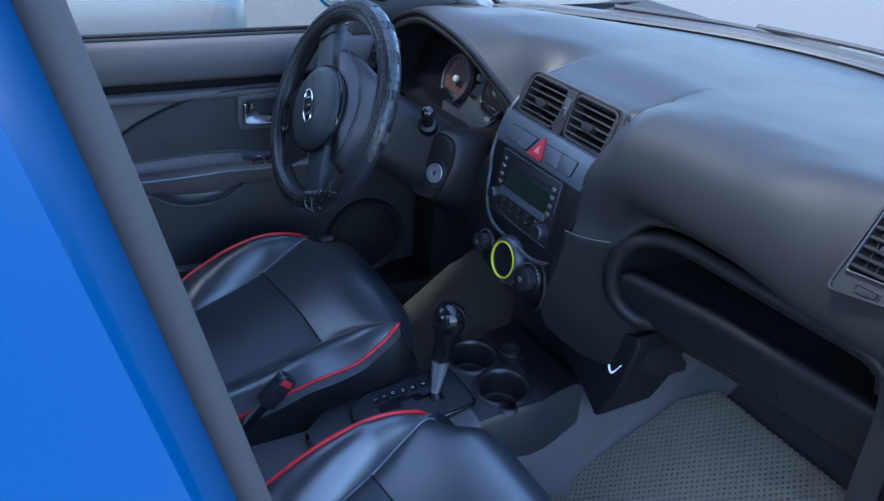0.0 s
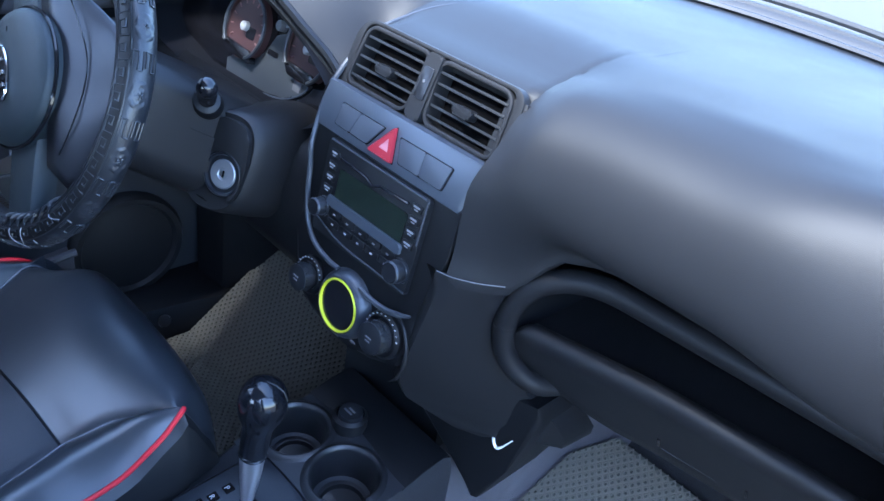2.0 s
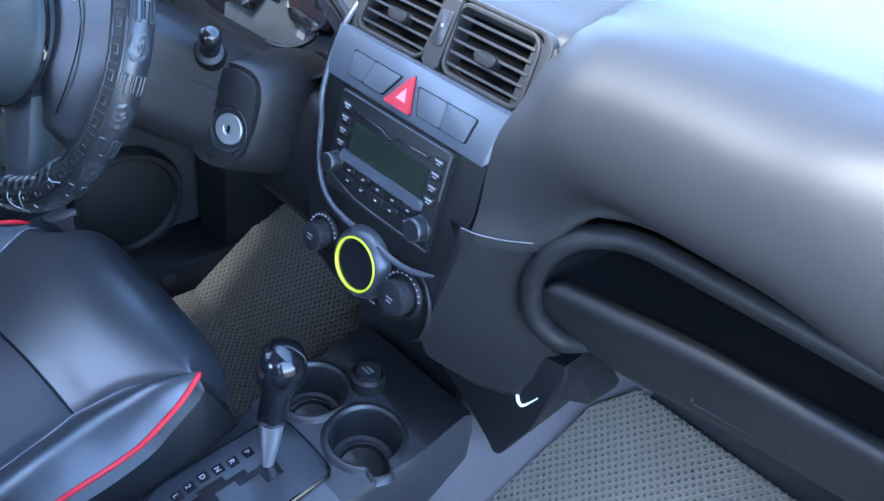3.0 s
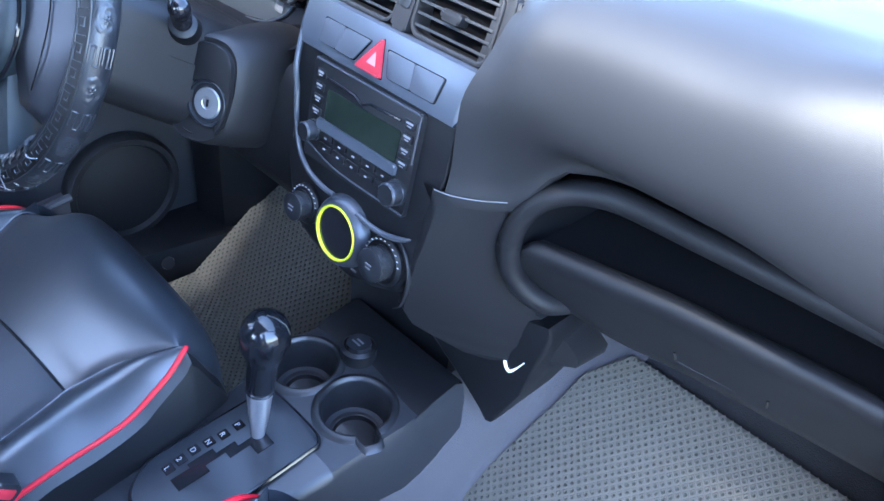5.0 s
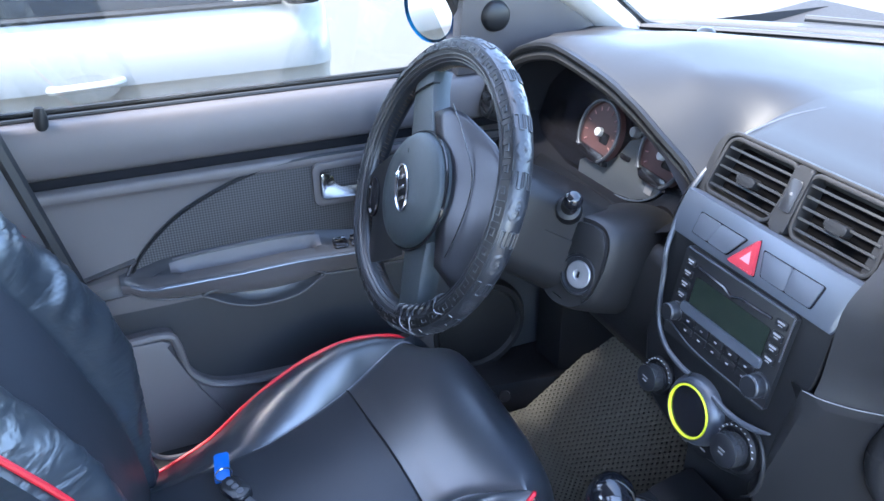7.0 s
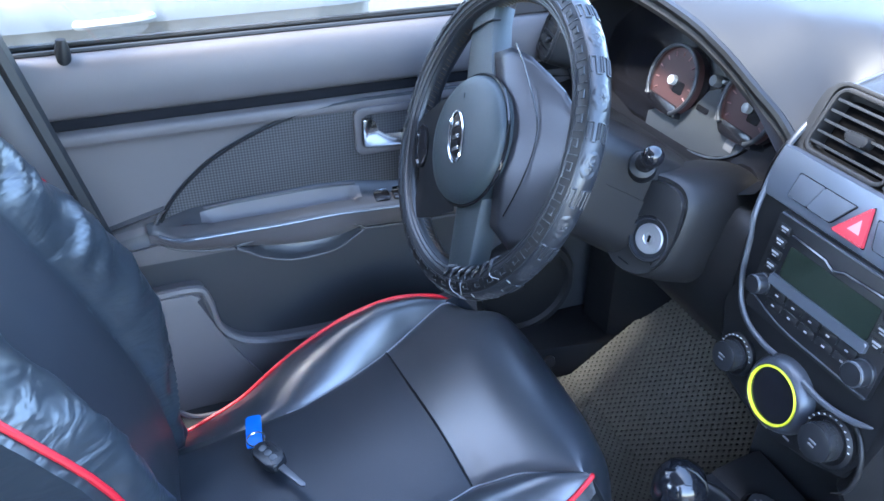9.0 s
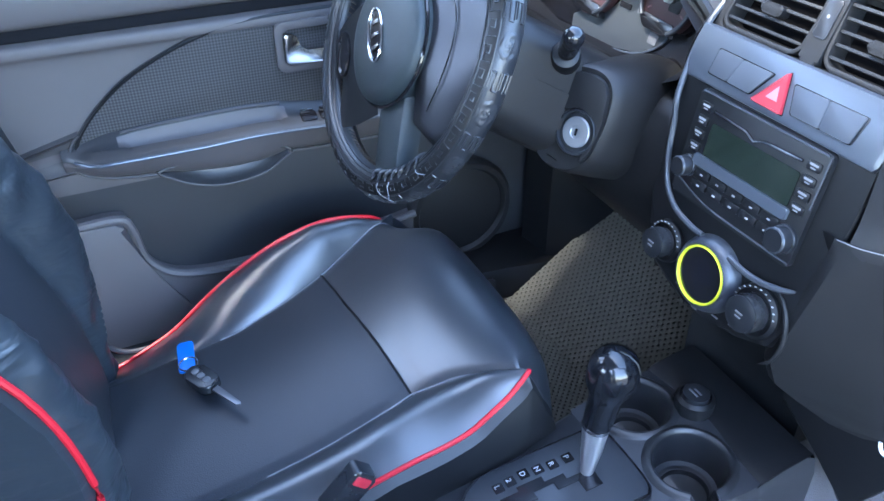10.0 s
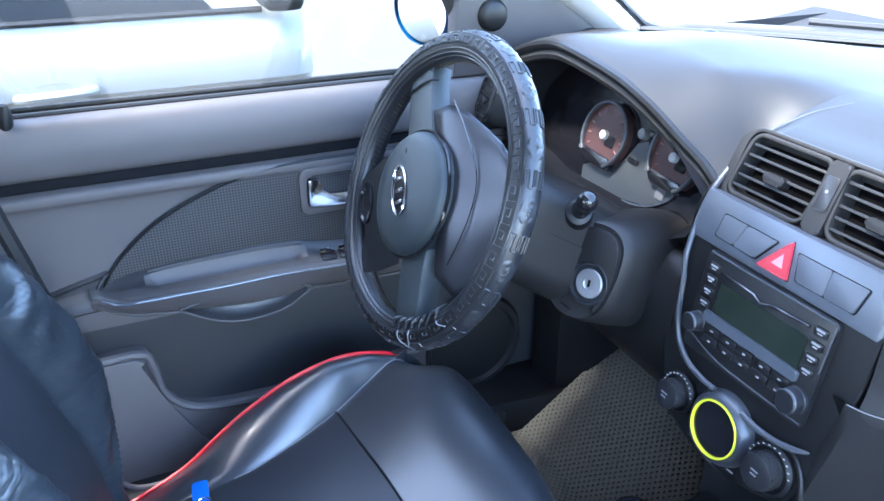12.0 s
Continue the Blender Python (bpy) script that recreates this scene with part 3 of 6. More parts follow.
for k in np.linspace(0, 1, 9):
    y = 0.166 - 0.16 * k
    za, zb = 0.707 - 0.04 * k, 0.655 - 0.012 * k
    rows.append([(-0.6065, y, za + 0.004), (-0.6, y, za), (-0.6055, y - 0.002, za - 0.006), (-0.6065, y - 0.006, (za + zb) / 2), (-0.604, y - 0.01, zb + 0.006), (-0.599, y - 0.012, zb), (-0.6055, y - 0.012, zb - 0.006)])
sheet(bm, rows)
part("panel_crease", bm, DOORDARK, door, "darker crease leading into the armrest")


def dish(loop, layers):
    """A scooped recess: a closed loop in y-z drawn in and pushed back."""
    cy, cz = sum(p[0] for p in loop) / len(loop), sum(p[1] for p in loop) / len(loop)
    b = B()
    sheet(b, [[(x, cy + (y - cy) * k, cz + (z - cz) * k) for y, z in loop] for k, x in layers], True)
    return b


# oval grip pocket under the armrest
ell = [(0.254, 0.6455), (0.268, 0.634), (0.293, 0.619), (0.326, 0.608), (0.362, 0.606), (0.402, 0.612), (0.43, 0.628), (0.445, 0.6405), (0.41, 0.655), (0.366, 0.66), (0.323, 0.657), (0.284, 0.652)]
pts = [(p.x, p.y) for p in spline([(a, b, 0) for a, b in ell], 5, True)]
bm = dish(pts, ((1.1, -0.6), (1.05, -0.575), (1.02, -0.5685), (1.0, -0.5675), (0.97, -0.5685), (0.9, -0.576), (0.75, -0.583), (0.4, -0.588), (0.02, -0.588)))
pocket = part("grip_pocket", bm, ARMTOP, door, "dark oval grip pocket under the armrest")
bm = B()
tube(bm, [(-0.568, y, z) for y, z in pts], 0.0022, 6, True)
part("pocket_edge", bm, SEAL, pocket, "pale rounded edge")
# map pocket
bm = B()
edge = spline([(0.02, 0.585, 0), (0.117, 0.581, 0), (0.185, 0.581, 0), (0.2, 0.56, 0), (0.212, 0.5, 0), (0.262, 0.462, 0), (0.38, 0.452, 0), (0.55, 0.458, 0), (0.6, 0.464, 0), (0.645, 0.471, 0)], 6)
slab(bm, [*[(p.x, p.y) for p in edge], (0.645, 0.32), (0.02, 0.32)][::-1], dface(-0.575), 0.03, 0.006)
slab(bm, [(0.0, 0.32), (0.3, 0.32), (0.25, 0.42), (0.205, 0.49), (0.192, 0.57), (0.18, 0.579), (0.0, 0.584)], dface(-0.566), 0.03, 0.008)
mp = part("map_pocket", bm, GREY, door, "dark grey map pocket")
bm = B()
tube(bm, [(-0.577, p.x, p.y) for p in edge], 0.007, 8)
part("map_pocket_edge", bm, GREY, mp, "paler rounded rim")
# door speaker
bm = B()
SP = Matrix.Translation((-0.59, 0.735, 0.45)) @ D
lathe(bm, [(0.098, -0.01), (0.1, 0.006), (0.094, 0.016), (0.085, 0.016), (0.08, 0.008)], SP, 40)
spk = part("speaker", bm, SHROUD, door, "round dark door speaker")
bm = B()
lathe(bm, [(0.082, 0.006), (0.05, 0.011), (0.0, 0.013)], SP, 40)
part("speaker_grille", bm, SHROUD, spk)
# outside mirror
bm = B()
MM = Matrix.Translation((-0.76, 0.71, 1.0)) @ Matrix.Rotation(radians(12), 4, "Z")
rows = [[MM @ Vector((0.075 * sx * c, 0.035 * k * 1.6, 0.055 * sx * s + 0.005)) for c, s in [(math.cos(2 * math.pi * j / 24), math.sin(2 * math.pi * j / 24)) for j in range(24)]] for k, sx in ((0, 1.0), (0.3, 1.03), (0.8, 0.9), (1.1, 0.55), (1.2, 0.05))]
sheet(bm, rows, True)
mir = part("door_mirror", bm, BLUE, door, "blue outside mirror housing")
bm = B()
slab(bm, circle(0.07, 28, 0, 0.005, 0.05), MM @ face((0, 0.004, 0), (0, 0, 1)), 0.004)
part("mirror_glass", bm, MIRROR, mir, "mirror glass")

# ---- dashboard ----
dash = thing("dashboard", "dark grey moulded dashboard with air vents and open shelf", "dashboard", (0, 0.9, 0.9))


def crown(x):
    return 0.03 + (0.08 * x * x if x > 0 else 0.02 * smooth(0.1, 0.4, -x))


def slope(y):
    return 0.022 * smooth(0.98, 0.84, y)


def top(x, y):
    """Height of the dashboard's upper face."""
    w = WSY(x)
    return 0.975 + crown(x) * math.sin(math.pi / 2 * min(1.0, max(0.0, (w - y) / (w - 0.92)))) ** (1.0 + 0.4 * smooth(0.1, 0.4, -x))


RIMS = spline([(x, 0, z) for x, z in zip((-0.64, -0.605, -0.575, -0.541, -0.464, -0.401, -0.275, -0.21, -0.154, -0.118), (0.86, 0.908, 0.955, 0.983, 1.009, 1.013, 0.997, 0.969, 0.931, 0.905))], 6)


def rim(x):
    return lerp(x, [p.x for p in RIMS], [p.z for p in RIMS])


# upper pad over the instruments and the centre
bm = B()
rows = []
for x in np.linspace(-0.635, -0.116, 40):
    w = WSY(x)
    r = rim(x)
    f = lerp(x, (-0.25, -0.19, -0.154, -0.118), (0, 0.012, 0.026, 0.028))
    valley = 0.095 * smooth(-0.225, -0.13, x)
    row = []
    for y in [*np.linspace(w, 0.97, 6), 0.945, 0.92, 0.9, 0.88, 0.86]:
        side = 0.0 if x > -0.58 else 0.6 * (-0.58 - x) * (w - y) / (w - 0.86)
        side += lerp(x, (-0.64, -0.6, -0.5, -0.42, -0.33), (0.04, 0.038, 0.024, 0.008, 0.0)) * min(1.0, (w - y) / 0.14)
        row.append((x, y, top(x, y) - side - valley * smooth(0.93, 0.79, y) - slope(y) * smooth(-0.19, -0.125, x)))
    a = row[-1][2]
    for y in (0.842, 0.825, 0.81, 0.795):
        q = (0.86 - y) / 0.082
        row.append((x, y + f * q, a + (r + 0.003 - a) * (q * 1.25 - 0.25 * q * q) + 0.004 * math.sin(math.pi * q)))
    row += [(x, 0.778 + f, r + 0.002), (x, 0.77 + f, r - 0.003), (x, 0.772 + f, r - 0.012), (x, 0.785 + f, r - 0.018)]
    rows.append(row)
sheet(bm, rows)
part("instrument_hood", bm, DASH, dash, "dark grey hood over the instruments")
bm = B()
rows = []
for x in [-0.118, -0.114, -0.109, -0.104, -0.098, -0.092, *np.linspace(-0.086, 0.1215, 14), 0.127, 0.136]:
    w = WSY(x)
    dip = 0.013 if x > 0.13 else 0.003 if x > 0.122 else 0.0
    row = [(x, y, top(x, y) - slope(y)) for y in [*np.linspace(w, 1.0, 6), 0.97, 0.94, 0.91, 0.885, 0.86, 0.84]]
    row += [(x, 0.829, 0.980), (x, 0.826, 0.974), (x, 0.828, 0.966)]
    round_off = 0.014 * smooth(-0.088, -0.122, x) ** 1.3
    row = [(q[0], q[1] + dip * smooth(1.0, 0.9, q[1]), q[2] - dip * smooth(1.0, 0.9, q[1]) - round_off * smooth(0.9, 0.832, q[1])) for q in row]
    rows.append(row)
sheet(bm, rows)
part("centre_pad", bm, DASH, dash, "dark grey centre pad")


def bulge(x):
    return -0.035 * math.exp(-(x - 0.115) / 0.055)


def lipz(x):
    """Height of the pad's lower edge above its base level."""
    return lerp(x, (0.18, 0.2, 0.24, 0.34, 0.5, 0.62), (0.0, 0.008, 0.014, 0.006, -0.005, -0.006))


def lipy(x):
    return lerp(x, (0.115, 0.135, 0.155, 0.176, 0.195, 0.24, 0.31, 0.44, 0.55, 0.63), (0.746, 0.757, 0.775, 0.792, 0.806, 0.833, 0.851, 0.872, 0.879, 0.88))


bm = B()
rows = []
for x in [0.117, 0.1195, *np.linspace(0.122, 0.594, 38), 0.598, 0.6005]:
    w = WSY(x)
    b, up, e = bulge(x), 0.03 * smooth(0.3, 0.52, x), 0.14 * smooth(0.592, 0.6, x)
    near = math.exp(-max(0, x - 0.12) / 0.05)
    row = [(x, y, top(x, y) - 0.03 * e - near * slope(y)) for y in [*np.linspace(w, 1.0, 6), 0.97, 0.94, 0.92, 0.9]]
    n = 1 - smooth(0.36, 0.48, x)
    ly = lipy(x)
    lw = 0.033 * (1 - smooth(0.17, 0.215, x))
    tuck = smooth(0.165, 0.2, x)
    ctrl = [row[-2], row[-1], (x, 0.845 - 0.004 * n + b * 0.3, 0.99 + 0.007 * n - 0.009 * near + up - 0.03 * e), (x, 0.808 - 0.003 * n + b * 0.6 + 0.05 * e, 0.945 + 0.023 * n - 0.004 * near + up * 0.8), (x, 0.793 - 0.004 * n + b * 0.9 + 0.06 * e, 0.9 + 0.025 * n + up * 0.3), (x, 0.80 - 0.01 * n + b * 1.1 + 0.06 * e, 0.865 + 0.02 * n), (x, 0.6 * ly + 0.4 * (0.805 + 1.4 * b), 0.855 - lw * 0.8 + lipz(x) * 0.9), (x, ly - 0.004 * tuck, 0.846 - lw * 1.3 + lipz(x) - 0.006 * math.exp(-((x - 0.235) / 0.045) ** 2)), (x, ly + 0.026 * tuck, 0.838 - lw - 0.012 * (1 - tuck) + lipz(x) * 1.2)]
    row = row[:-1] + [tuple(p) for p in spline(ctrl, 4)[4:]]
    row = [(q[0], q[1] + 0.024 * (1 - smooth(0.117, 0.158, x)) * smooth(0.893, 0.945, q[2]) * smooth(0.9, 0.85, q[1]), q[2]) for q in row]
    if x < 0.121:
        k = (0.122 - x) / 0.005
        row = [(q[0], q[1] + 0.03 * k * smooth(0.9, 0.83, q[1]), q[2] - 0.004 * k * smooth(0.9, 0.83, q[1])) for q in row]
    rows.append(row)
sheet(bm, rows)
part("passenger_pad", bm, DASH, dash, "dark grey bulging passenger pad")
# pad's end face in black plastic: shade beside the pillar put into the colour
bm = B()
sheet(bm, [[Vector(q) + Vector((dx, dy * smooth(0.95, 0.87, q[1]), -dz)) for q in rows[-1]] for dx, dy, dz in ((0.0, 0.0, 0.0), (0.0022, 0.004, 0.0035), (0.004, 0.02, 0.012), (0.02, 0.04, 0.02), (0.04, 0.05, 0.03))])
part("pad_end", bm, DARK, dash, "end of the passenger pad, blackened for shade")
bm = B()
box(bm, 0.1, 0.1235, 0.768, 0.82, 0.775, 0.875, 0.003)
part("pad_corner", bm, DASH_SIDE, dash)
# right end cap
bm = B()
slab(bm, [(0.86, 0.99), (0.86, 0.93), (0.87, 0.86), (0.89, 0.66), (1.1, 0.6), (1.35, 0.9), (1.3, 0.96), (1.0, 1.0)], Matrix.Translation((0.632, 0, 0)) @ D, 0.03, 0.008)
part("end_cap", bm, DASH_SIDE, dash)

# centre fascia: switch strip, radio, climate dials
FR = face((0, 0.754, 0.866), (0, 0.16, 0.987))
bm = B()
half = [(0.118, 0.014), (0.1165, -0.05), (0.113, -0.1), (0.106, -0.125), (0.103, -0.165), (0.092, -0.195), (0.055, -0.21), (0.02, -0.216)]
slab(bm, [*[(-x, y) for x, y in half], *[(x + 0.007 * smooth(-0.055, -0.025, y), y) for x, y in half[::-1]]], FR @ Matrix.Translation((0, 0, -0.006)), 0.12, 0.006)
fascia = part("centre_fascia", bm, DARK, dash, "black centre fascia")
bm = B()
left = [(-0.096, 0.935, top(-0.096, 0.935) - slope(0.935) - 0.0012), (-0.108, 0.9, top(-0.108, 0.9) - slope(0.9) - 0.0012), (-0.1155, 0.866, 0.979), (-0.1195, 0.838, 0.9665), (-0.1235, 0.803, 0.936), (-0.1215, 0.775, 0.9)] + [tuple(FR @ Vector((a, b, 0.001))) for a, b in ((-0.111, -0.015), (-0.1045, -0.045), (-0.098, -0.08), (-0.0865, -0.108), (-0.066, -0.1255), (-0.038, -0.1325), (-0.02, -0.133))]
pts = spline(left, 6)
tube(bm, pts, [0.0014 + 0.0018 * smooth(0, 20, k) for k in range(len(pts))], 8)
part("fascia_rim", bm, RIM, fascia, "satin grey rim")
bm = B()
tube(bm, spline([FR @ Vector((a, b, 0.001)) for a, b in ((0.02, -0.1355), (0.042, -0.138), (0.064, -0.1365), (0.084, -0.131), (0.096, -0.1255), (0.1, -0.123))], 6), [0.0033] * 18 + [0.0033 - 0.0002 * k for k in range(13)], 8)
part("fascia_rim", bm, RIM, fascia, "satin grey rim")
bm = B()
SW = face((0, 0.765, 0.8925), (0, 0.33, 0.94))
slab(bm, [(-0.119, 0.029), (-0.12, -0.016), (-0.113, -0.024), (0.115, -0.026), (0.119, -0.02), (0.122, 0.029)], SW, 0.04, 0.005)
strip = part("switch_strip", bm, SILVER, dash, "satin silver switch strip")
for (a0, a1, b1, b0), split in ((((-0.083, 0.0122), (-0.0125, 0.0115), (-0.029, -0.0138), (-0.0845, -0.0128)), 0.46), (((0.0135, 0.0112), (0.0905, 0.0112), (0.0865, -0.014), (0.0225, -0.0138)), 0.5)):
    q = [Vector((*p, 0)) for p in (a0, a1, b1, b0)]
    mid_t, mid_b = q[0].lerp(q[1], split), q[3].lerp(q[2], split)
    cen = sum(q, Vector()) / 4
    bm = B()
    slab(bm, rounded([tuple((cen + (p - cen) * 1.05)[:2]) for p in q][::-1], 0.003), SW @ Matrix.Translation((0, 0, 0.0006)), 0.004)
    part("switch_gap", bm, GLOSS, strip)
    for quad in ((q[0], mid_t, mid_b, q[3]), (mid_t, q[1], q[2], mid_b)):
        c2 = sum(quad, Vector()) / 4
        bm = B()
        slab(bm, rounded([tuple((c2 + (p - c2) * 0.985)[:2]) for p in quad][::-1], 0.0022), SW @ Matrix.Translation((0, 0, 0.0022)), 0.01, 0.0012)
        part("switch_button", bm, BUTTON, strip, "satin push button")
bm = B()
slab(bm, rounded([(0.0045, 0.0195), (-0.0245, -0.0178), (0.0155, -0.0185)], 0.0015), SW @ Matrix.Translation((0, 0, 0.0008)), 0.004)
part("switch_gap", bm, GLOSS, strip)
bm = B()
slab(bm, rounded([(0.0042, 0.0185), (-0.0232, -0.017), (0.0148, -0.0176)], 0.002), SW @ Matrix.Translation((0, 0, 0.0045)), 0.012, 0.0018)
haz = part("hazard_switch", bm, RED_SWITCH, strip, "red triangular hazard switch")
bm = B()
slab(bm, [(0.0015, 0.0045), (-0.0075, -0.0085), (0.006, -0.0088)], SW @ Matrix.Translation((0, 0, 0.005)), 0.001)
part("hazard_mark", bm, PINK, haz, "pale triangle mark")

# radio
bm = B()
slab(bm, rrect(0.164, 0.112, 0.006, 0, -0.054), FR, 0.02, 0.002)
radio = part("radio", bm, RADIO, dash, "black car radio with green display")
bm = B()
tube(bm, [FR @ Vector((-0.078, 0.0, 0.001)), FR @ Vector((0.078, 0.0, 0.001))], 0.0011, 6)
tube(bm, [FR @ Vector((0.08, -0.001, 0.001)), FR @ Vector((0.08, -0.05, 0.001))], 0.0011, 6)
tube(bm, [FR @ Vector((p.x, p.y, 0.001)) for p in spline([(-0.079, -0.092, 0), (-0.03, -0.104, 0), (0.03, -0.1055, 0), (0.081, -0.1055, 0)], 4)], 0.0011, 6)
part("radio_edge", bm, RIM, radio, "thin bright edge line")
bm = B()
slab(bm, rrect(0.112, 0.034, 0.003, 0.002, -0.042), FR @ Matrix.Translation((0, 0, 0.0012)), 0.004)
part("display", bm, SCREEN, radio, "dark green display")
bm = B()
tube(bm, [FR @ Vector((x, y, 0.002)) for x, y in ((-0.056, -0.014), (-0.012, -0.016), (0.0, -0.021), (0.012, -0.016), (0.056, -0.014))], 0.0016, 6)
part("disc_slot", bm, GLOSS, radio, "disc slot")
bm = B()
slab(bm, rrect(0.124, 0.011, 0.002, 0.0, -0.065), FR @ Matrix.Translation((0, 0, 0.004)), 0.008, 0.002)
part("display_bar", bm, SILVER, radio, "satin silver bar")
for j, yy in enumerate((-0.077, -0.089)):
    for k in range(5):
        bm = B()
        slab(bm, rrect(0.021, 0.0085, 0.002, -0.046 + 0.023 * k, yy), FR @ Matrix.Translation((0, 0, 0.0018)), 0.005, 0.001)
        b1 = part("radio_button", bm, RADIO, radio)
        bm = B()
        slab(bm, rrect(0.004, 0.0018, 0.0006, -0.046 + 0.023 * k, yy - 0.001), FR @ Matrix.Translation((0, 0, 0.0022)), 0.001)
        part("button_mark", bm, LEGEND, b1)
for sx in (-1, 1):
    for k in range(4):
        bm = B()
        slab(bm, rrect(0.015, 0.009, 0.002, sx * 0.068, -0.014 - 0.0138 * k), FR @ Matrix.Translation((0, 0, 0.0018)), 0.005, 0.001)
        b1 = part("radio_button", bm, RADIO, radio)
        bm = B()
        slab(bm, rrect(0.0095, 0.0021, 0.0008, sx * 0.068, -0.0125 - 0.0138 * k), FR @ Matrix.Translation((0, 0, 0.0022)), 0.001)
        part("button_mark", bm, LEGEND, b1, "pale lettering bar")
        bm = B()
        slab(bm, rrect(0.0055, 0.0012, 0.0004, sx * 0.068, -0.0158 - 0.0138 * k), FR @ Matrix.Translation((0, 0, 0.0022)), 0.001)
        part("button_mark", bm, LEGEND, b1, "pale lettering bar")
for x, y, r in ((-0.068, -0.077, 0.0105), (0.068, -0.086, 0.0125)):
    bm = B()
    lathe(bm, [(r * 1.1, 0), (r * 1.1, 0.003), (r, 0.004), (r * 0.96, 0.014), (r * 0.85, 0.016), (0, 0.0165)], FR @ Matrix.Translation((x, y, 0)), 28)
    kn = part("radio_knob", bm, KNOBBLACK, radio, "black round knob")
    bm = B()
    lathe(bm, [(r * 0.985, 0.0135), (r * 1.0, 0.0145), (r * 0.93, 0.0155)], FR @ Matrix.Translation((x, y, 0)), 28)
    part("knob_ring", bm, RIM, kn, "bright thin ring")

# climate controls
CL = face((0, 0.727, 0.700), (0, 0.16, 0.987))
bm = B()
lathe(bm, [(0.046, -0.03), (0.0435, -0.012), (0.0395, 0.001), (0.0355, 0.0075), (0.0325, 0.009), (0.03, 0.006), (0, 0.006)], CL, 48)
clock = part("climate_display", bm, POD, dash, "round climate display with yellow ring")
bm = B()
lathe(bm, [(0.0316, 0.006), (0.0314, 0.0095), (0.0304, 0.0102), (0.0293, 0.0095), (0.029, 0.006)], CL, 48)
part("display_ring", bm, YELLOW, clock, "yellow ring")
bm = B()
lathe(bm, [(0.029, 0.0068), (0.0, 0.0075)], CL, 40)
part("display_face", bm, GLOSS, clock, "black display face")
for sx, r in ((-1, 0.0165), (1, 0.019)):
    K = CL @ Matrix.Translation((sx * 0.067, 0.0, -0.002))
    bm = B()
    lathe(bm, [(r * 1.5, -0.02), (r * 1.45, 0.0), (r * 1.25, 0.003), (r, 0.001)], K, 36)
    base = part("dial_base", bm, DARK, dash, "black dial surround")
    bm = B()
    lathe(bm, [(r, 0.0), (r, 0.015), (r * 0.96, 0.019), (r * 0.7, 0.0205), (0, 0.0205)], K, 36)
    kn = part("climate_knob", bm, KNOBBLACK, base, "black climate dial")
    bm = B()
    lathe(bm, [(r * 1.012, 0.003), (r * 1.022, 0.006), (r * 1.012, 0.0155), (r * 0.985, 0.0185)], K, 36)
    part("knob_band", bm, BANDMETAL, base, "dark satin metal band")
    for k in range(11):
        a = radians(15 + 150 * k / 10)
        bm = B()
        slab(bm, rrect(0.0022, 0.0009, 0.0003, r * 1.34 * math.cos(a), r * 1.34 * math.sin(a)), K @ Matrix.Translation((0, 0, 0.0035)), 0.001)
        part("dial_mark", bm, PALE, base)
    for k in range(2):
        bm = B()
        slab(bm, rrect(0.009 - 0.002 * k, 0.0016, 0.0004, 0, 0.002 - 0.0045 * k), K @ Matrix.Translation((0, 0, 0.0215)), 0.001)
        part("knob_mark", bm, MARK, base)
bm = B()
tube(bm, spline([CL @ Vector((x, y, -0.004)) for x, y in ((0.072, 0.036), (0.09, 0.026), (0.102, 0.008), (0.1065, -0.014), (0.102, -0.034), (0.092, -0.045))], 6), [0.0028 * math.sin(math.pi * (0.08 + 0.84 * k / 30)) for k in range(31)], 8)
part("fascia_edge", bm, DASH_SIDE, fascia, "rounded lower edge of the fascia")
for x, y in ((-0.03, -0.032), (0.0, -0.042), (0.028, -0.034), (0.05, -0.03)):
    bm = B()
    slab(bm, rrect(0.008, 0.002, 0.0005, x, y), CL @ Matrix.Translation((0, 0, -0.001)), 0.001)
    part("panel_mark", bm, MARK, fascia)


def vent(name, m, w, h, nslat, frame_w, label, skew=0.0):
    """A louvred air outlet: a frame with depth, slats, a back and a thumb tab."""
    bm = B()
    ringplate(bm, [(x + skew * y, y) for x, y in rrect(w + 2 * frame_w, h + 2 * frame_w, 0.016)], [(x + skew * y, y) for x, y in rrect(w, h, 0.009)], m, 0.03, 0.0025)
    v = part(name, bm, DASH, dash, label)
    # plate that stands in for the shaded duct
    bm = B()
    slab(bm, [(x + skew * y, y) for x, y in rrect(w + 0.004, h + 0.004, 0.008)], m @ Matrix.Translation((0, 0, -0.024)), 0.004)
    part("vent_back", bm, DUCT_SHADE, v)
    for k in range(nslat):
        y = -h / 2 + h * (k + 0.7) / (nslat + 0.4)
        bm = B()
        slab(bm, rrect(w - 0.001, 0.0056, 0.001, skew * y, 0), m @ Matrix.Translation((0, y, -0.0045)) @ Matrix.Rotation(radians(-97), 4, "X"), 0.0026, 0.001)
        part("vent_slat", bm, SLAT, v)
    bm = B()
    slab(bm, rrect(0.026, 0.011, 0.004), m @ Matrix.Translation((0, -0.004, 0.004)), 0.012, 0.003)
    part("vent_tab", bm, DASH_SIDE, v, "thumb tab")
    return v


bm = B()
edge_a = spline([(-0.113, 0.93, 0.9945), (-0.116, 0.9, 0.9885), (-0.1185, 0.86, 0.9745), (-0.1205, 0.832, 0.961), (-0.1265, 0.797, 0.929), (-0.1265, 0.772, 0.897), (-0.122, 0.758, 0.85)], 5)
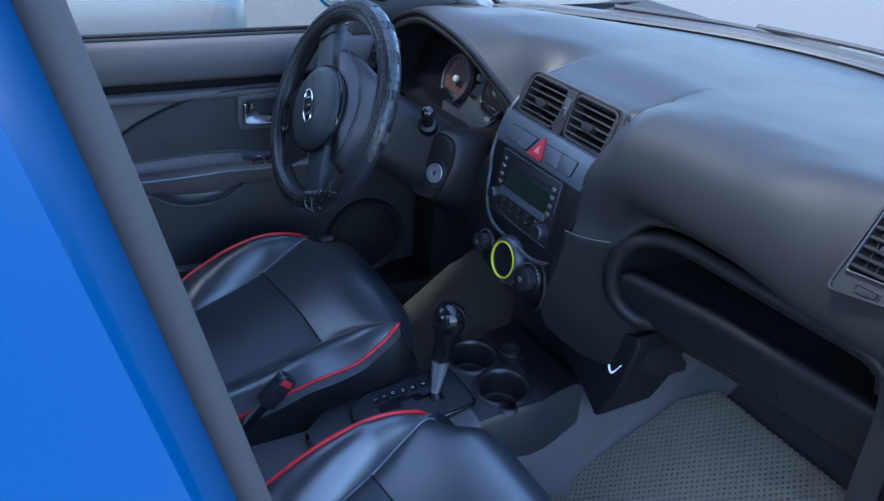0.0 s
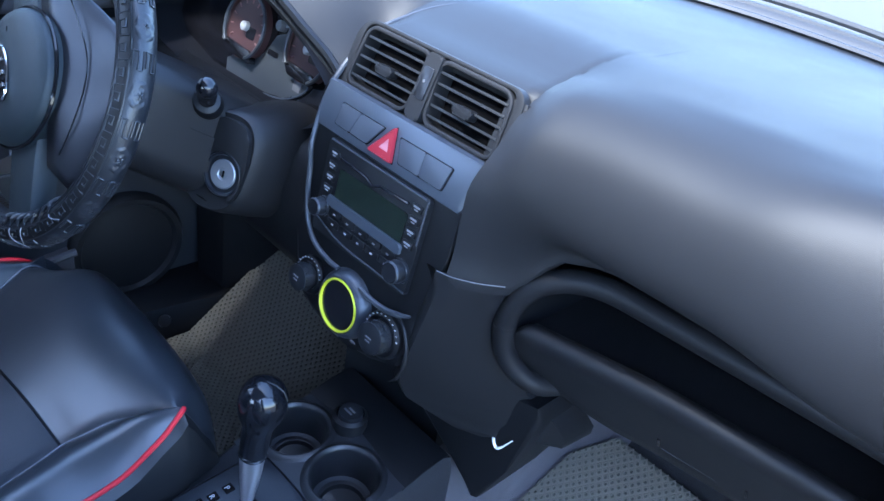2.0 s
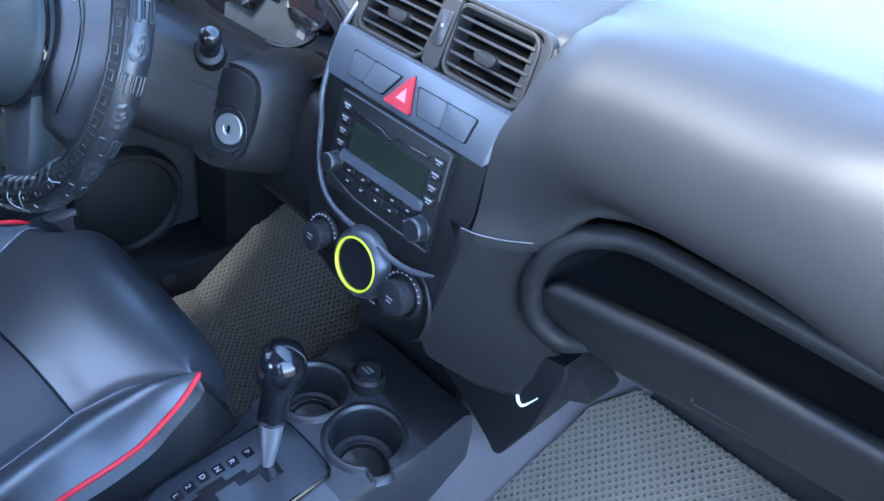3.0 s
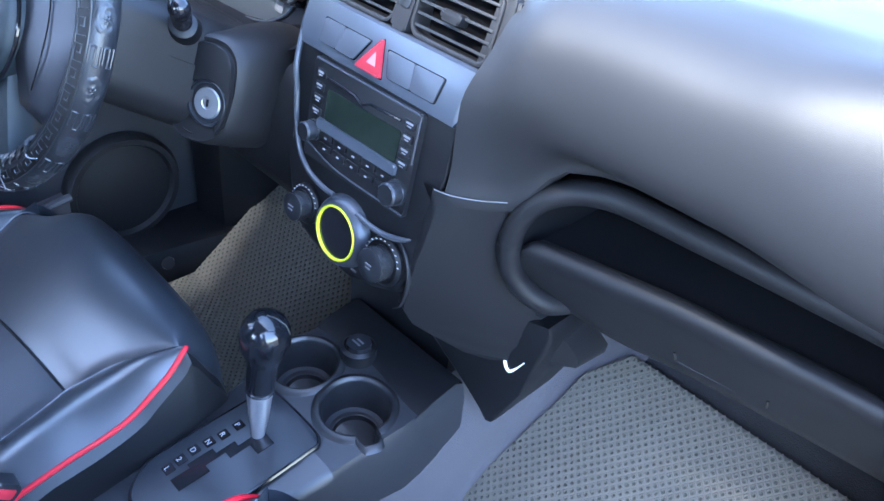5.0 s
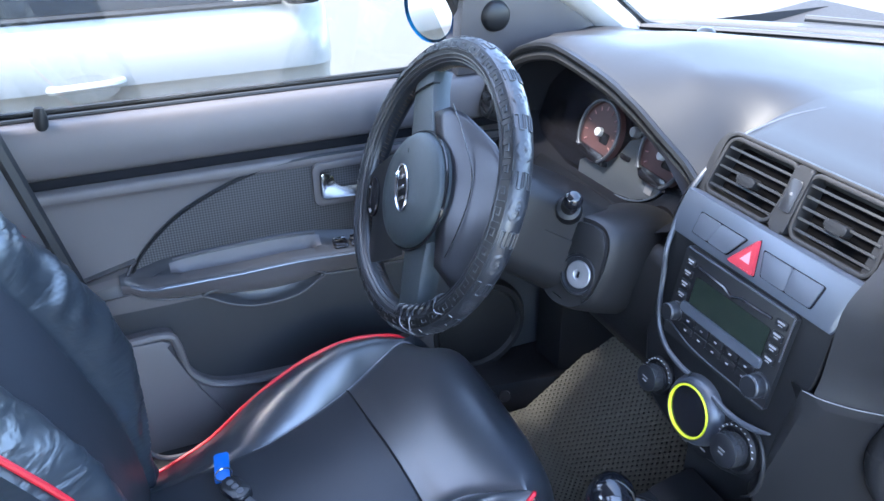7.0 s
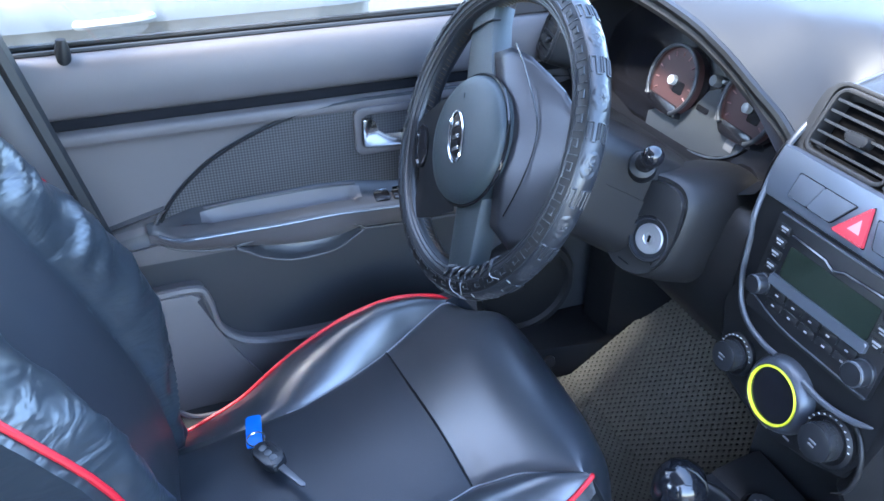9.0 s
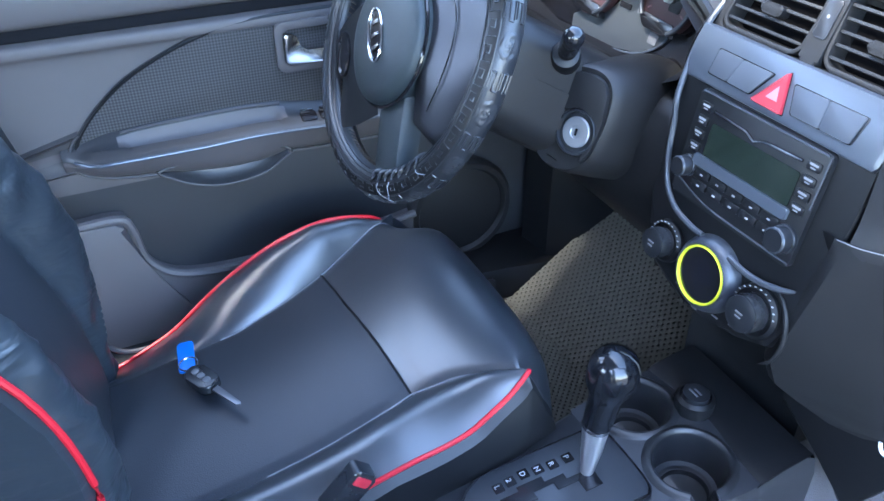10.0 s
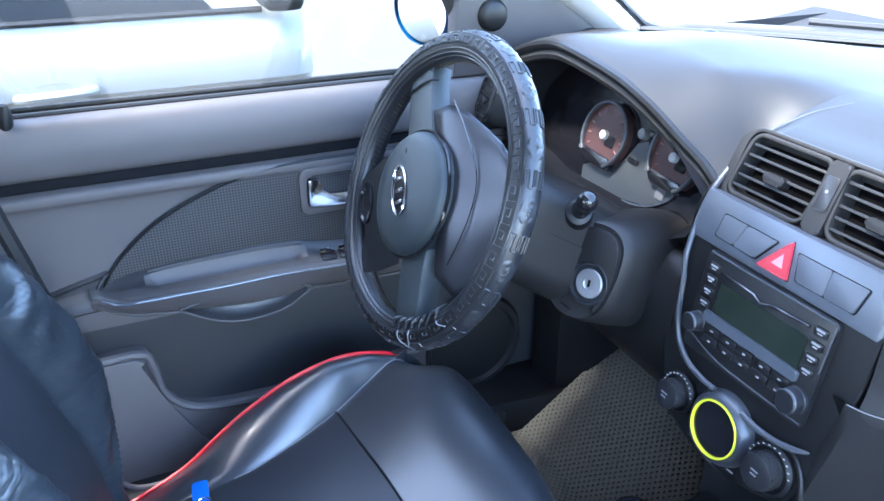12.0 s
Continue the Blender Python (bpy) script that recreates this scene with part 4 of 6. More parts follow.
edge_b = spline([(-0.117, 0.93, 0.993), (-0.117, 0.9, 0.978), (-0.118, 0.865, 0.95), (-0.120, 0.84, 0.933), (-0.122, 0.82, 0.918), (-0.123, 0.807, 0.906), (-0.124, 0.8, 0.85)], 5)
sheet(bm, [[a, a.lerp(b, 0.15) + Vector((-0.004, -0.001, 0.001)), a.lerp(b, 0.4) + Vector((-0.0075, 0, 0)), a.lerp(b, 0.75) + Vector((-0.008, 0, 0)), b + Vector((-0.001, 0.0, -0.001)), b + Vector((0.004, 0.03, -0.01))] for a, b in zip(edge_a, edge_b)])
part("pod_flank", bm, DASH, dash, "dark grey flank of the vent pod")
VF = face((0, 0.803, 0.948), (0, 0.353, 0.936))
bm = B()
slab(bm, [(0.1, -0.042), (0.124, -0.042), (0.131, 0.0), (0.131, 0.016), (0.125, 0.03), (0.1, 0.03)], VF @ Matrix.Translation((0, 0, -0.003)), 0.02, 0.003)
part("vent_margin", bm, DASH, dash, "dark grey margin beside the vents")
vent("centre_vent", VF @ Matrix.Translation((-0.0605, 0, 0)), 0.094, 0.061, 5, 0.0055, "black louvred centre air vent", 0.11)
vent("centre_vent", VF @ Matrix.Translation((0.0605, 0, 0)), 0.094, 0.061, 5, 0.0055, "black louvred centre air vent", -0.09)
bm = B()
slab(bm, rrect(0.022, 0.072, 0.004, 0, 0), VF @ Matrix.Translation((0, 0, 0.002)), 0.03, 0.004)
vd = part("vent_divider", bm, DASH, dash)
bm = B()
slab(bm, rrect(0.015, 0.034, 0.003, 0, 0.004), VF @ Matrix.Translation((0, 0, 0.0035)), 0.004, 0.001)
vb = part("divider_button", bm, SATIN, vd, "small black button")
bm = B()
slab(bm, circle(0.0018, 12, 0, 0.006), VF @ Matrix.Translation((0, 0, 0.0042)), 0.001)
part("button_lamp", bm, MARK, vb)
bm = B()
slab(bm, [(-0.1, 0.04), (-0.119, 0.018), (-0.125, -0.038), (0.125, -0.038), (0.12, 0.018), (0.108, 0.04)], VF @ Matrix.Translation((0, 0, -0.026)), 0.03, 0.004)
ringplate(bm, rounded([(-0.1235, 0.0405), (-0.126, -0.0385), (0.125, -0.0385), (0.1225, 0.0405)], (0.03, 0.006, 0.006, 0.02), 8), rounded([(-0.112, 0.036), (-0.1145, -0.0355), (0.1145, -0.0355), (0.112, 0.036)], (0.017, 0.01, 0.01, 0.014), 8), VF @ Matrix.Translation((0, 0, -0.001)), 0.03, 0.002)
part("vent_panel", bm, DASH, dash, "dark vent panel")
SV = face((0.546, 0.806, 0.977), (0, 0.42, 0.9), (1, 0.1, 0))
hole = [(-0.027, 0.036), (-0.017, 0.0395), (0.024, 0.021), (0.027, 0.012), (0.0305, -0.029), (-0.032, -0.0335)]
bm = B()
surround = rounded([(-0.034, 0.043), (-0.013, 0.048), (0.034, 0.028), (0.038, 0.01), (0.043, -0.049), (-0.0445, -0.062)], 0.009)
ringplate(bm, surround, [(x * 0.9, (y + 0.007) * 0.93 - 0.007) for x, y in surround], SV @ Matrix.Translation((0, 0, 0.004)), 0.02, 0.0022)
slab(bm, [(x * 0.93, (y + 0.007) * 0.95 - 0.007) for x, y in surround], SV @ Matrix.Translation((0, 0, 0.0005)), 0.03)
panel = part("side_vent_panel", bm, DASH, dash, "dark grey side vent surround")
bm = B()
inner = rounded(hole, 0.004)
ringplate(bm, [(x * 1.09, y * 1.08) for x, y in inner], inner, SV @ Matrix.Translation((0, 0, 0.006)), 0.012, 0.0015)
sv = part("side_vent", bm, SATIN, dash, "black louvred side air vent")
# painted shade close behind the slats
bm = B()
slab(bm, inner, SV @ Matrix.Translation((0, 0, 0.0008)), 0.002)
part("vent_back", bm, DUCT_SHADE, sv)
for k in range(6):
    y = 0.03 - 0.0112 * k
    x0, x1 = -0.0265 - 0.0045 * (0.03 - y) / 0.06, lerp(y, (-0.03, 0.012, 0.021, 0.0395), (0.0305, 0.027, 0.024, -0.017))
    bm = B()
    slab(bm, rrect(x1 - x0, 0.0052, 0.001, (x0 + x1) / 2, 0), SV @ Matrix.Translation((0, y, 0.0055)) @ Matrix.Rotation(radians(-62), 4, "X"), 0.0016, 0.0006)
    part("vent_slat", bm, DASH, sv)
for k in range(4):
    bm = B()
    slab(bm, rrect(0.0011, 0.05, 0.0004, -0.018 + 0.012 * k, -0.003), SV @ Matrix.Translation((0, 0, 0.0025)), 0.002)
    part("vent_vane", bm, DARK, sv)
bm = B()
slab(bm, rrect(0.022, 0.0105, 0.003, 0, 0), SV @ Matrix.Translation((0.0, -0.001, 0.0105)), 0.008, 0.0025)
part("vent_tab", bm, DASH_SIDE, sv, "thumb tab")
bm = B()
ringplate(bm, rrect(0.027, 0.0095, 0.002, -0.004, -0.0465), rrect(0.0235, 0.0065, 0.0015, -0.004, -0.0465), SV @ Matrix.Translation((0, 0, 0.0025)), 0.004, 0.0006)
lev = part("vent_lever", bm, DARK, panel, "small vent slider")
bm = B()
slab(bm, rrect(0.013, 0.006, 0.001, 0.0, -0.0465), SV @ Matrix.Translation((0, 0, 0.0035)), 0.004, 0.001)
part("slider", bm, DASH_SIDE, lev)
OV = face((0.557, 0.882, 1.0305), (-0.57, 0.82, 0.08), (0.82, 0.57, 0.05))
bm = B()
lathe(bm, [(0.05, -0.014), (0.0475, -0.001), (0.044, 0.0016), (0.0385, 0.0014), (0.0315, 0.0004), (0.0298, -0.014)], OV, 44)
dv = part("demister_vent", bm, DASH, dash, "round demister vent in the dashboard top")
# flat disc painted as the shaded opening
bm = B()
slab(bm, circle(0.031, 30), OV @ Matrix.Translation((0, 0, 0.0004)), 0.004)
part("demister_back", bm, DUCT_SHADE, dv)
for k in range(4):
    y = -0.0175 + 0.0117 * k
    bm = B()
    slab(bm, rrect(2 * math.sqrt(0.0304 ** 2 - y ** 2), 0.0016, 0.0006, 0, y), OV @ Matrix.Translation((0, 0, 0.0016)) @ Matrix.Rotation(radians(-8), 4, "Z"), 0.002)
    part("demister_slat", bm, DASH, dv)
# left vent behind the wheel
LV = face((-0.567, 0.736, 0.907), (0, 0.3, 0.95), (1, -0.2, 0))
bm = B()
slab(bm, rrect(0.068, 0.072, 0.02), LV @ Matrix.Translation((0, 0, -0.004)), 0.035, 0.006)
part("side_vent_panel", bm, DASH, dash, "dark grey side vent surround")
vent("side_vent", LV, 0.05, 0.052, 4, 0.005, "black louvred side air vent")

# instruments
IC = face((-0.335, 0.83, 0.885), (0, 0.3, 0.95))
bm = B()
slab(bm, [(-0.235, -0.055), (-0.2, -0.075), (0.17, -0.075), (0.205, -0.05), (0.2, 0.06), (0.1, 0.115), (-0.1, 0.125), (-0.23, 0.08)], IC @ Matrix.Translation((0, 0, -0.012)), 0.02)
clus = part("instrument_panel", bm, GLOSS, dash, "black instrument cluster with dark red dials")
for x, y, r in ((-0.0525, 0.004, 0.0455), (0.0885, 0.017, 0.043)):
    bm = B()
    lathe(bm, [(r, -0.012), (r, -0.003), (r * 0.97, 0.0), (r * 0.94, -0.004), (0, -0.004)], IC @ Matrix.Translation((x, y, 0)), 40)
    dl = part("dial", bm, DIAL, clus, "dusky red brown dial")
    bm = B()
    tube(bm, [IC @ Vector((x + r * 1.0 * math.cos(a), y + r * 1.0 * math.sin(a), 0.001)) for a in np.linspace(radians(-62), radians(222), 40)], 0.0028, 8)
    part("dial_ring", bm, RIM, dl, "grey dial ring")
    bm = B()
    lathe(bm, [(r * 0.15, -0.004), (r * 0.14, 0.003), (r * 0.1, 0.0045), (0, 0.005)], IC @ Matrix.Translation((x, y, 0)), 20)
    part("dial_cap", bm, PALE, dl, "pale needle cap")
    bm = B()
    slab(bm, rrect(0.02, 0.016, 0.003, x + 0.013, y - 0.006), IC @ Matrix.Translation((0, 0, -0.0032)), 0.001)
    part("needle_well", bm, GLOSS, dl)
    bm = B()
    slab(bm, rounded([(x - r * 0.95, y - r * 0.55), (x - r * 0.6, y - r * 0.95), (x + r * 0.75, y - r * 0.95), (x + r * 0.55, y - r * 0.62)][::-1], 0.004), IC @ Matrix.Translation((0, 0, 0.0)), 0.01, 0.001)
    part("dial_mask", bm, GLOSS, dl, "black mask across the lower dial")
    bm = B()
    slab(bm, rrect(0.008, 0.006, 0.001, x - r * 0.86, y - r * 0.62), IC @ Matrix.Translation((0, 0, 0.0006)), 0.001)
    part("dial_lamp", bm, MARK, dl)
    for k in range(11):
        a = radians(212 - 24 * k)
        bm = B()
        tube(bm, [IC @ Vector((x + r * c * math.cos(a), y + r * c * math.sin(a), -0.0035)) for c in (0.7, 0.84)], 0.0011, 4)
        part("dial_tick", bm, DIALMARK, dl)
for x, y, r in ((0.0165, 0.027, 0.0062), (0.0345, 0.031, 0.0025)):
    bm = B()
    lathe(bm, [(r * 1.2, -0.012), (r * 1.2, -0.003), (r, -0.001), (0, 0.0)], IC @ Matrix.Translation((x, y, 0)), 20)
    part("small_gauge", bm, MARK, clus, "small pale gauge cap")
bm = B()
mask = [(-0.086, -0.05), (-0.07, -0.04), (-0.03, -0.04), (-0.004, -0.012), (0.008, 0.012), (0.026, 0.02), (0.044, -0.006), (0.07, -0.026), (0.1, -0.024), (0.102, -0.026), (0.085, -0.044), (0.056, -0.058), (0.008, -0.066), (-0.04, -0.07), (-0.079, -0.0725)]
slab(bm, mask[::-1], IC @ Matrix.Translation((0, 0, -0.0105)), 0.003)
cm = part("cluster_mask", bm, CLUSTERGREY, clus, "grey lower part of the cluster", smooth=False)
bm = B()
tube(bm, spline([IC @ Vector((x, y, -0.009)) for x, y in ((-0.085, -0.0745), (-0.06, -0.073), (-0.04, -0.0715), (0.008, -0.0675), (0.056, -0.0595), (0.086, -0.045), (0.103, -0.026), (0.112, 0.008))], 5), 0.0014, 6)
part("mask_edge", bm, SILVER, cm, "pale edge of the cluster")
bm = B()
slab(bm, rrect(0.022, 0.007, 0.002, 0.012, -0.012), IC @ Matrix.Translation((0, 0, -0.0085)), 0.002)
part("trip_display", bm, GLOSS, cm, "dark trip display")
bm = B()
slab(bm, rrect(0.016, 0.013, 0.002, 0.08, -0.034), IC @ Matrix.Translation((0, 0, -0.0085)), 0.002)
part("warning_lamp", bm, MARK, cm, "pale warning lamp field")
# binnacle walls round the cluster
bm = B()
loop = [(x, rim(x) - 0.015) for x in np.linspace(-0.6, -0.118, 24)] + [(-0.125, 0.88), (-0.15, 0.845), (-0.2, 0.818), (-0.46, 0.812), (-0.56, 0.83), (-0.6, 0.86)]
cx, cz = -0.345, 0.9
sheet(bm, [[(cx + (x - cx) * k, y, cz + (z - cz) * k) for x, z in loop] for y, k in ((0.782, 1.0), (0.80, 0.97), (0.845, 0.9), (0.87, 0.86))], True)
part("binnacle", bm, JAMB, dash, "black instrument recess")
def lip_y(x):
    return lerp(x, (-0.25, -0.19, -0.154, -0.118), (0, 0.012, 0.026, 0.028))


bm = B()
tube(bm, [(x, 0.781 + lip_y(x), rim(x) - 0.019) for x in np.linspace(-0.6, -0.126, 40)], 0.0085, 8)
part("hood_lip", bm, DASH, dash, "grey inner lip of the instrument hood")
bm = B()
tube(bm, [(x, 0.774 + lip_y(x), rim(x) - 0.005) for x in np.linspace(-0.6, -0.122, 40)], 0.0062, 8)
part("binnacle_rim", bm, DARK, dash, "black rim of the instrument hood")
bm = B()
sheet(bm, [[(x, y, z) for x in np.linspace(-0.62, -0.118, 8)] for y, z in ((0.80, 0.822), (0.778, 0.815), (0.765, 0.80), (0.752, 0.76), (0.755, 0.68), (0.80, 0.62), (0.95, 0.6))])
part("lower_driver_panel", bm, DASH_SIDE, dash, "dark lower panel under the instruments")
# open shelf and glovebox
UP = [(0.5585, 0.868, 0.79), (0.554, 0.867, 0.808), (0.543, 0.864, 0.82), (0.52, 0.861, 0.8275), (0.44, 0.855, 0.829), (0.31, 0.842, 0.832), (0.25, 0.832, 0.834), (0.215, 0.818, 0.829), (0.19, 0.803, 0.814), (0.175, 0.795, 0.788), (0.1695, 0.793, 0.758), (0.172, 0.798, 0.726), (0.184, 0.81, 0.7), (0.203, 0.83, 0.682), (0.216, 0.862, 0.675), (0.226, 0.9, 0.675)]
bm = B()
tube(bm, [p + Vector((0.002, 0.006, -0.001)) for p in spline(UP, 6)], 0.0128, 12, flat=0.95)
part("shelf_surround", bm, DASH_SIDE, dash, "rounded shelf surround")
bm = B()
sheet(bm, [[p + Vector((0.0, 0.006, -0.0005)), p + Vector((0.0, 0.03, 0.004)), p + Vector((0.0, 0.06, 0.012))] for p in spline(UP, 6)[16:52]])
part("shelf_groove", bm, DASH_SIDE, dash, "dark groove above the shelf surround")
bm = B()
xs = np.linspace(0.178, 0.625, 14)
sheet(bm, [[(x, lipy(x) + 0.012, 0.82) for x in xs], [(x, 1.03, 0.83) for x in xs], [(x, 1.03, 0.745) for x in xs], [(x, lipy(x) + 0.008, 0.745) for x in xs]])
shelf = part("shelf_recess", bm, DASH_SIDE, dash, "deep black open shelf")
for x, y0 in ((0.18, 0.808), (0.6, 0.875)):
    bm = B()
    sheet(bm, [[(x, y, z) for y in (y0, 1.03)] for z in (0.83, 0.7)])
    part("shelf_end", bm, DARK, dash)
bm = B()
lathe(bm, [(0.0045, 0.0), (0.004, 0.0025), (0.0, 0.003)], face((0.262, 0.853, 0.826), (1, 0, 0), (0, 0.6, 0.8)), 12)
part("rubber_stop", bm, SATIN, shelf, "small round rubber stop")


def shy(x):
    return lerp(x, (0.17, 0.187, 0.33, 0.45, 0.55, 0.63), (0.806, 0.803, 0.839, 0.857, 0.868, 0.872))


# lid: rounded upper edge, face leaning back, lower corner cut round at its inner end
bm = B()
rows = []
for x in [0.1765, 0.1785, 0.182, 0.187, 0.193, *np.linspace(0.2, 0.60, 24)]:
    y = shy(x)
    end = 1 - smooth(0.1765, 0.194, x)
    low = lerp(x, (0.1765, 0.182, 0.19, 0.205, 0.225, 0.25, 0.28), (0.722, 0.708, 0.697, 0.684, 0.671, 0.66, 0.65))
    crest = 0.7635 - 0.013 * end
    rows.append([(x, y + 0.034, crest - 0.014), (x, y + 0.02, crest - 0.003), (x, y + 0.012, crest), (x, y + 0.0045, crest - 0.001), (x, y + 0.0005, crest - 0.0045), (x, y - 0.0012 + end * 0.003, crest - 0.0105), (x, y + 0.001 + end * 0.003, crest - 0.018)]
                + [(x, y + 0.001 + end * 0.003 + 0.054 * ((crest - 0.018 - z) / 0.095) ** 1.1, z) for z in np.linspace(crest - 0.028, low, 7)]
                + [(x, y + 0.012 + 0.055 * ((crest - 0.018 - low) / 0.095), low - 0.008), (x, y + 0.11, low - 0.012)])
sheet(bm, rows)
gb = part("glovebox_lid", bm, DASH_SIDE, dash, "dark grey glovebox lid below the shelf")


def lid_at(x, z, out=0.0):
    """A point on the lid's face."""
    return Vector((x, shy(x) + 0.001 + 0.054 * max(0.0, (0.7455 - z) / 0.095) ** 1.1 - out, z))


for x in (0.338, 0.43):
    bm = B()
    tube(bm, [lid_at(x, 0.69), lid_at(x, 0.683), lid_at(x, 0.676)], 0.0016, 6)
    part("latch_slot", bm, GLOSS, gb)
bm = B()
tube(bm, [lid_at(x, 0.672) for x in np.linspace(0.341, 0.4, 8)], [0.0012 - 0.001 * k / 7 for k in range(8)], 5)
part("lid_latch", bm, DASH_SIDE, gb)
# right pillar of the shelf opening
bm = B()
slab(bm, rounded([(0.535, 0.828), (0.604, 0.853), (0.596, 0.815), (0.602, 0.745), (0.612, 0.6), (0.578, 0.6), (0.572, 0.68), (0.567, 0.757), (0.56, 0.8), (0.548, 0.818)], 0.006)[::-1], face((0, 0.82, 0), (0, 0.05, 1)), 0.06, 0.004)
part("shelf_end_post", bm, DASH, dash, "dark panel at the end of the shelf")
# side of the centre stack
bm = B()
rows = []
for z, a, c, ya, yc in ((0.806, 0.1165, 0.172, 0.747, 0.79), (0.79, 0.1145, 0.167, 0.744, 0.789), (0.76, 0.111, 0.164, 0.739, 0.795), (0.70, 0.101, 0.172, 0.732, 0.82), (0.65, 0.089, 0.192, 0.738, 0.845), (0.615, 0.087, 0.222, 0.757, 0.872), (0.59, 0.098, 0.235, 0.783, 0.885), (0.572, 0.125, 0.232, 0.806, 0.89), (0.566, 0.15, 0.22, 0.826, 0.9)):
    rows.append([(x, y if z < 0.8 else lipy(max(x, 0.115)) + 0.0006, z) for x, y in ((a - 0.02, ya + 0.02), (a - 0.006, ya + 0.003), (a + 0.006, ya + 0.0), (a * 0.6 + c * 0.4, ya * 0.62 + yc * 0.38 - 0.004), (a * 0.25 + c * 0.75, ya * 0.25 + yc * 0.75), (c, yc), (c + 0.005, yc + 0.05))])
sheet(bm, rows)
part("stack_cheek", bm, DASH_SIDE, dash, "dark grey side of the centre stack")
bm = B()
tube(bm, spline([(0.114, 0.744, 0.807), (0.13, 0.7525, 0.805), (0.15, 0.769, 0.804), (0.17, 0.786, 0.806)], 5), 0.0006, 6)
part("panel_joint", bm, MARK, dash, "pale joint line")
bm = B()
rows = []
for z, a, c, ya, yc in ((0.88, 0.118, 0.14, 0.775, 0.83), (0.826, 0.117, 0.14, 0.758, 0.81), (0.76, 0.110, 0.13, 0.747, 0.8), (0.70, 0.100, 0.12, 0.737, 0.8), (0.65, 0.088, 0.12, 0.74, 0.8)):
    rows.append([(-x, y, z) for x, y in ((a - 0.02, ya + 0.02), (a, ya), (c, yc), (c, 0.95))])
sheet(bm, rows)
part("stack_cheek", bm, DASH_SIDE, dash)
bm = B()
sheet(bm, [[(-0.1, 0.83, z), (-0.06, y, z), (0.07, y, z), (0.085, 0.9, z)] for z, y in ((0.68, 0.8), (0.6, 0.85), (0.48, 0.856), (0.34, 0.86))])
part("stack_foot", bm, DARK, dash, "black panel under the centre stack")
# lower cover with a painted tick
bm = B()
slab(bm, [(0.04, 0.6), (0.215, 0.65), (0.222, 0.632), (0.196, 0.53), (0.166, 0.456), (0.156, 0.452), (0.115, 0.495), (0.05, 0.52)], face((0, 0.838, 0), (0, 0.0, 1)), 0.12, 0.006)
lc = part("lower_cover", bm, DARK, dash, "black lower cover with a white tick mark")
bm = B()
tube(bm, spline([(0.169, 0.8375, 0.568), (0.172, 0.8375, 0.561), (0.177, 0.8375, 0.5578), (0.1825, 0.8375, 0.563), (0.1885, 0.8375, 0.5725), (0.195, 0.8375, 0.584)], 6), [0.0022 - 0.0014 * smooth(10, 31, k) for k in range(31)], 6)
part("tick_mark", bm, WHITE, lc, "white painted tick")

# ---- steering column ----
CC = Vector((-0.302, 0.519, 0.886))
CN = Vector((0, -math.cos(radians(28.5)), math.sin(radians(28.5))))
CM = face(CC, (0, math.sin(radians(28.5)), math.cos(radians(28.5))))
col = thing("steering_column", "grey plastic steering column shroud with ignition lock", "steering column", (-0.3, 0.7, 0.8))


def collar(d, w, h, dz, lower):
    """Half of a rounded section across the column, d behind the wheel."""
    pts = [q for q in rrect(2 * w, 2 * h, min(w, h) * 0.5, n=7)]
    pts = sorted((q for q in pts if (q[1] <= 0.0) == lower), key=lambda q: q[0])
    mid = [(-w, 0.0), *pts, (w, 0.0)]
    return [tuple(CC - CN * d + CM.to_3x3() @ Vector((x, y + dz, 0))) for x, y in mid]


SECT = ((0.055, 0.05, 0.8, 0.0), (0.06, 0.06, 0.9, 0.0), (0.068, 0.067, 0.96, 0.0), (0.12, 0.08, 1.0, -0.002), (0.2, 0.088, 1.05, -0.004), (0.3, 0.09, 1.1, -0.006))
for lower in (False, True):
    bm = B()
    k, tall = (1.0, 0.078) if lower else (0.98, 0.05)
    sheet(bm, [collar(d, w * k, tall * h, dz + 0.026, lower) for d, w, h, dz in SECT])
    bm.faces.new([bm.verts.new(q) for q in collar(0.055, 0.05 * k, tall * 0.8, 0.026, lower)])
    part("column_shroud", bm, SHROUD, col, "dark grey lower shroud" if lower else "dark grey upper shroud")
# raised lock housing with a scooped face
IG = face((-0.194, 0.6865, 0.783), (0.0, 0.32, 0.95), (1, 0.36, 0.0))
HOUSE = [(-0.06, 0.05), (-0.022, 0.071), (0.012, 0.072), (0.03, 0.056), (0.0335, 0.028), (0.0305, 0.0), (0.022, -0.028), (-0.003, -0.047), (-0.04, -0.045), (-0.065, -0.01)]
house = [(p.x, p.y) for p in spline([(a, b, 0) for a, b in HOUSE], 5, True)]
bm = B()
rows = [[tuple(IG @ Vector((x * k + o, y * k, z))) for x, y in house] for z, k, o in ((-0.11, 1.3, 0.02), (-0.05, 1.16, 0.014), (-0.016, 1.06, 0.006), (-0.007, 1.02, 0.002), (-0.0035, 0.975, 0.0), (-0.0045, 0.92, 0.0))]
sheet(bm, rows, True)
bm.faces.new([bm.verts.new(q) for q in rows[-1]])
part("lock_housing", bm, SHROUD, col, "grey lock housing")
bm = B()
arc_in = [(0.029 * math.cos(radians(a)), 0.029 * math.sin(radians(a))) for a in np.linspace(140, -62, 18)]
arc_out = [(p.x, p.y) for p in spline([(-0.034, 0.047, 0), (-0.02, 0.064, 0), (0.01, 0.0655, 0), (0.0255, 0.053, 0), (0.0298, 0.028, 0), (0.0298, 0.006, 0), (0.024, -0.018, 0), (0.016, -0.031, 0)], 4)]
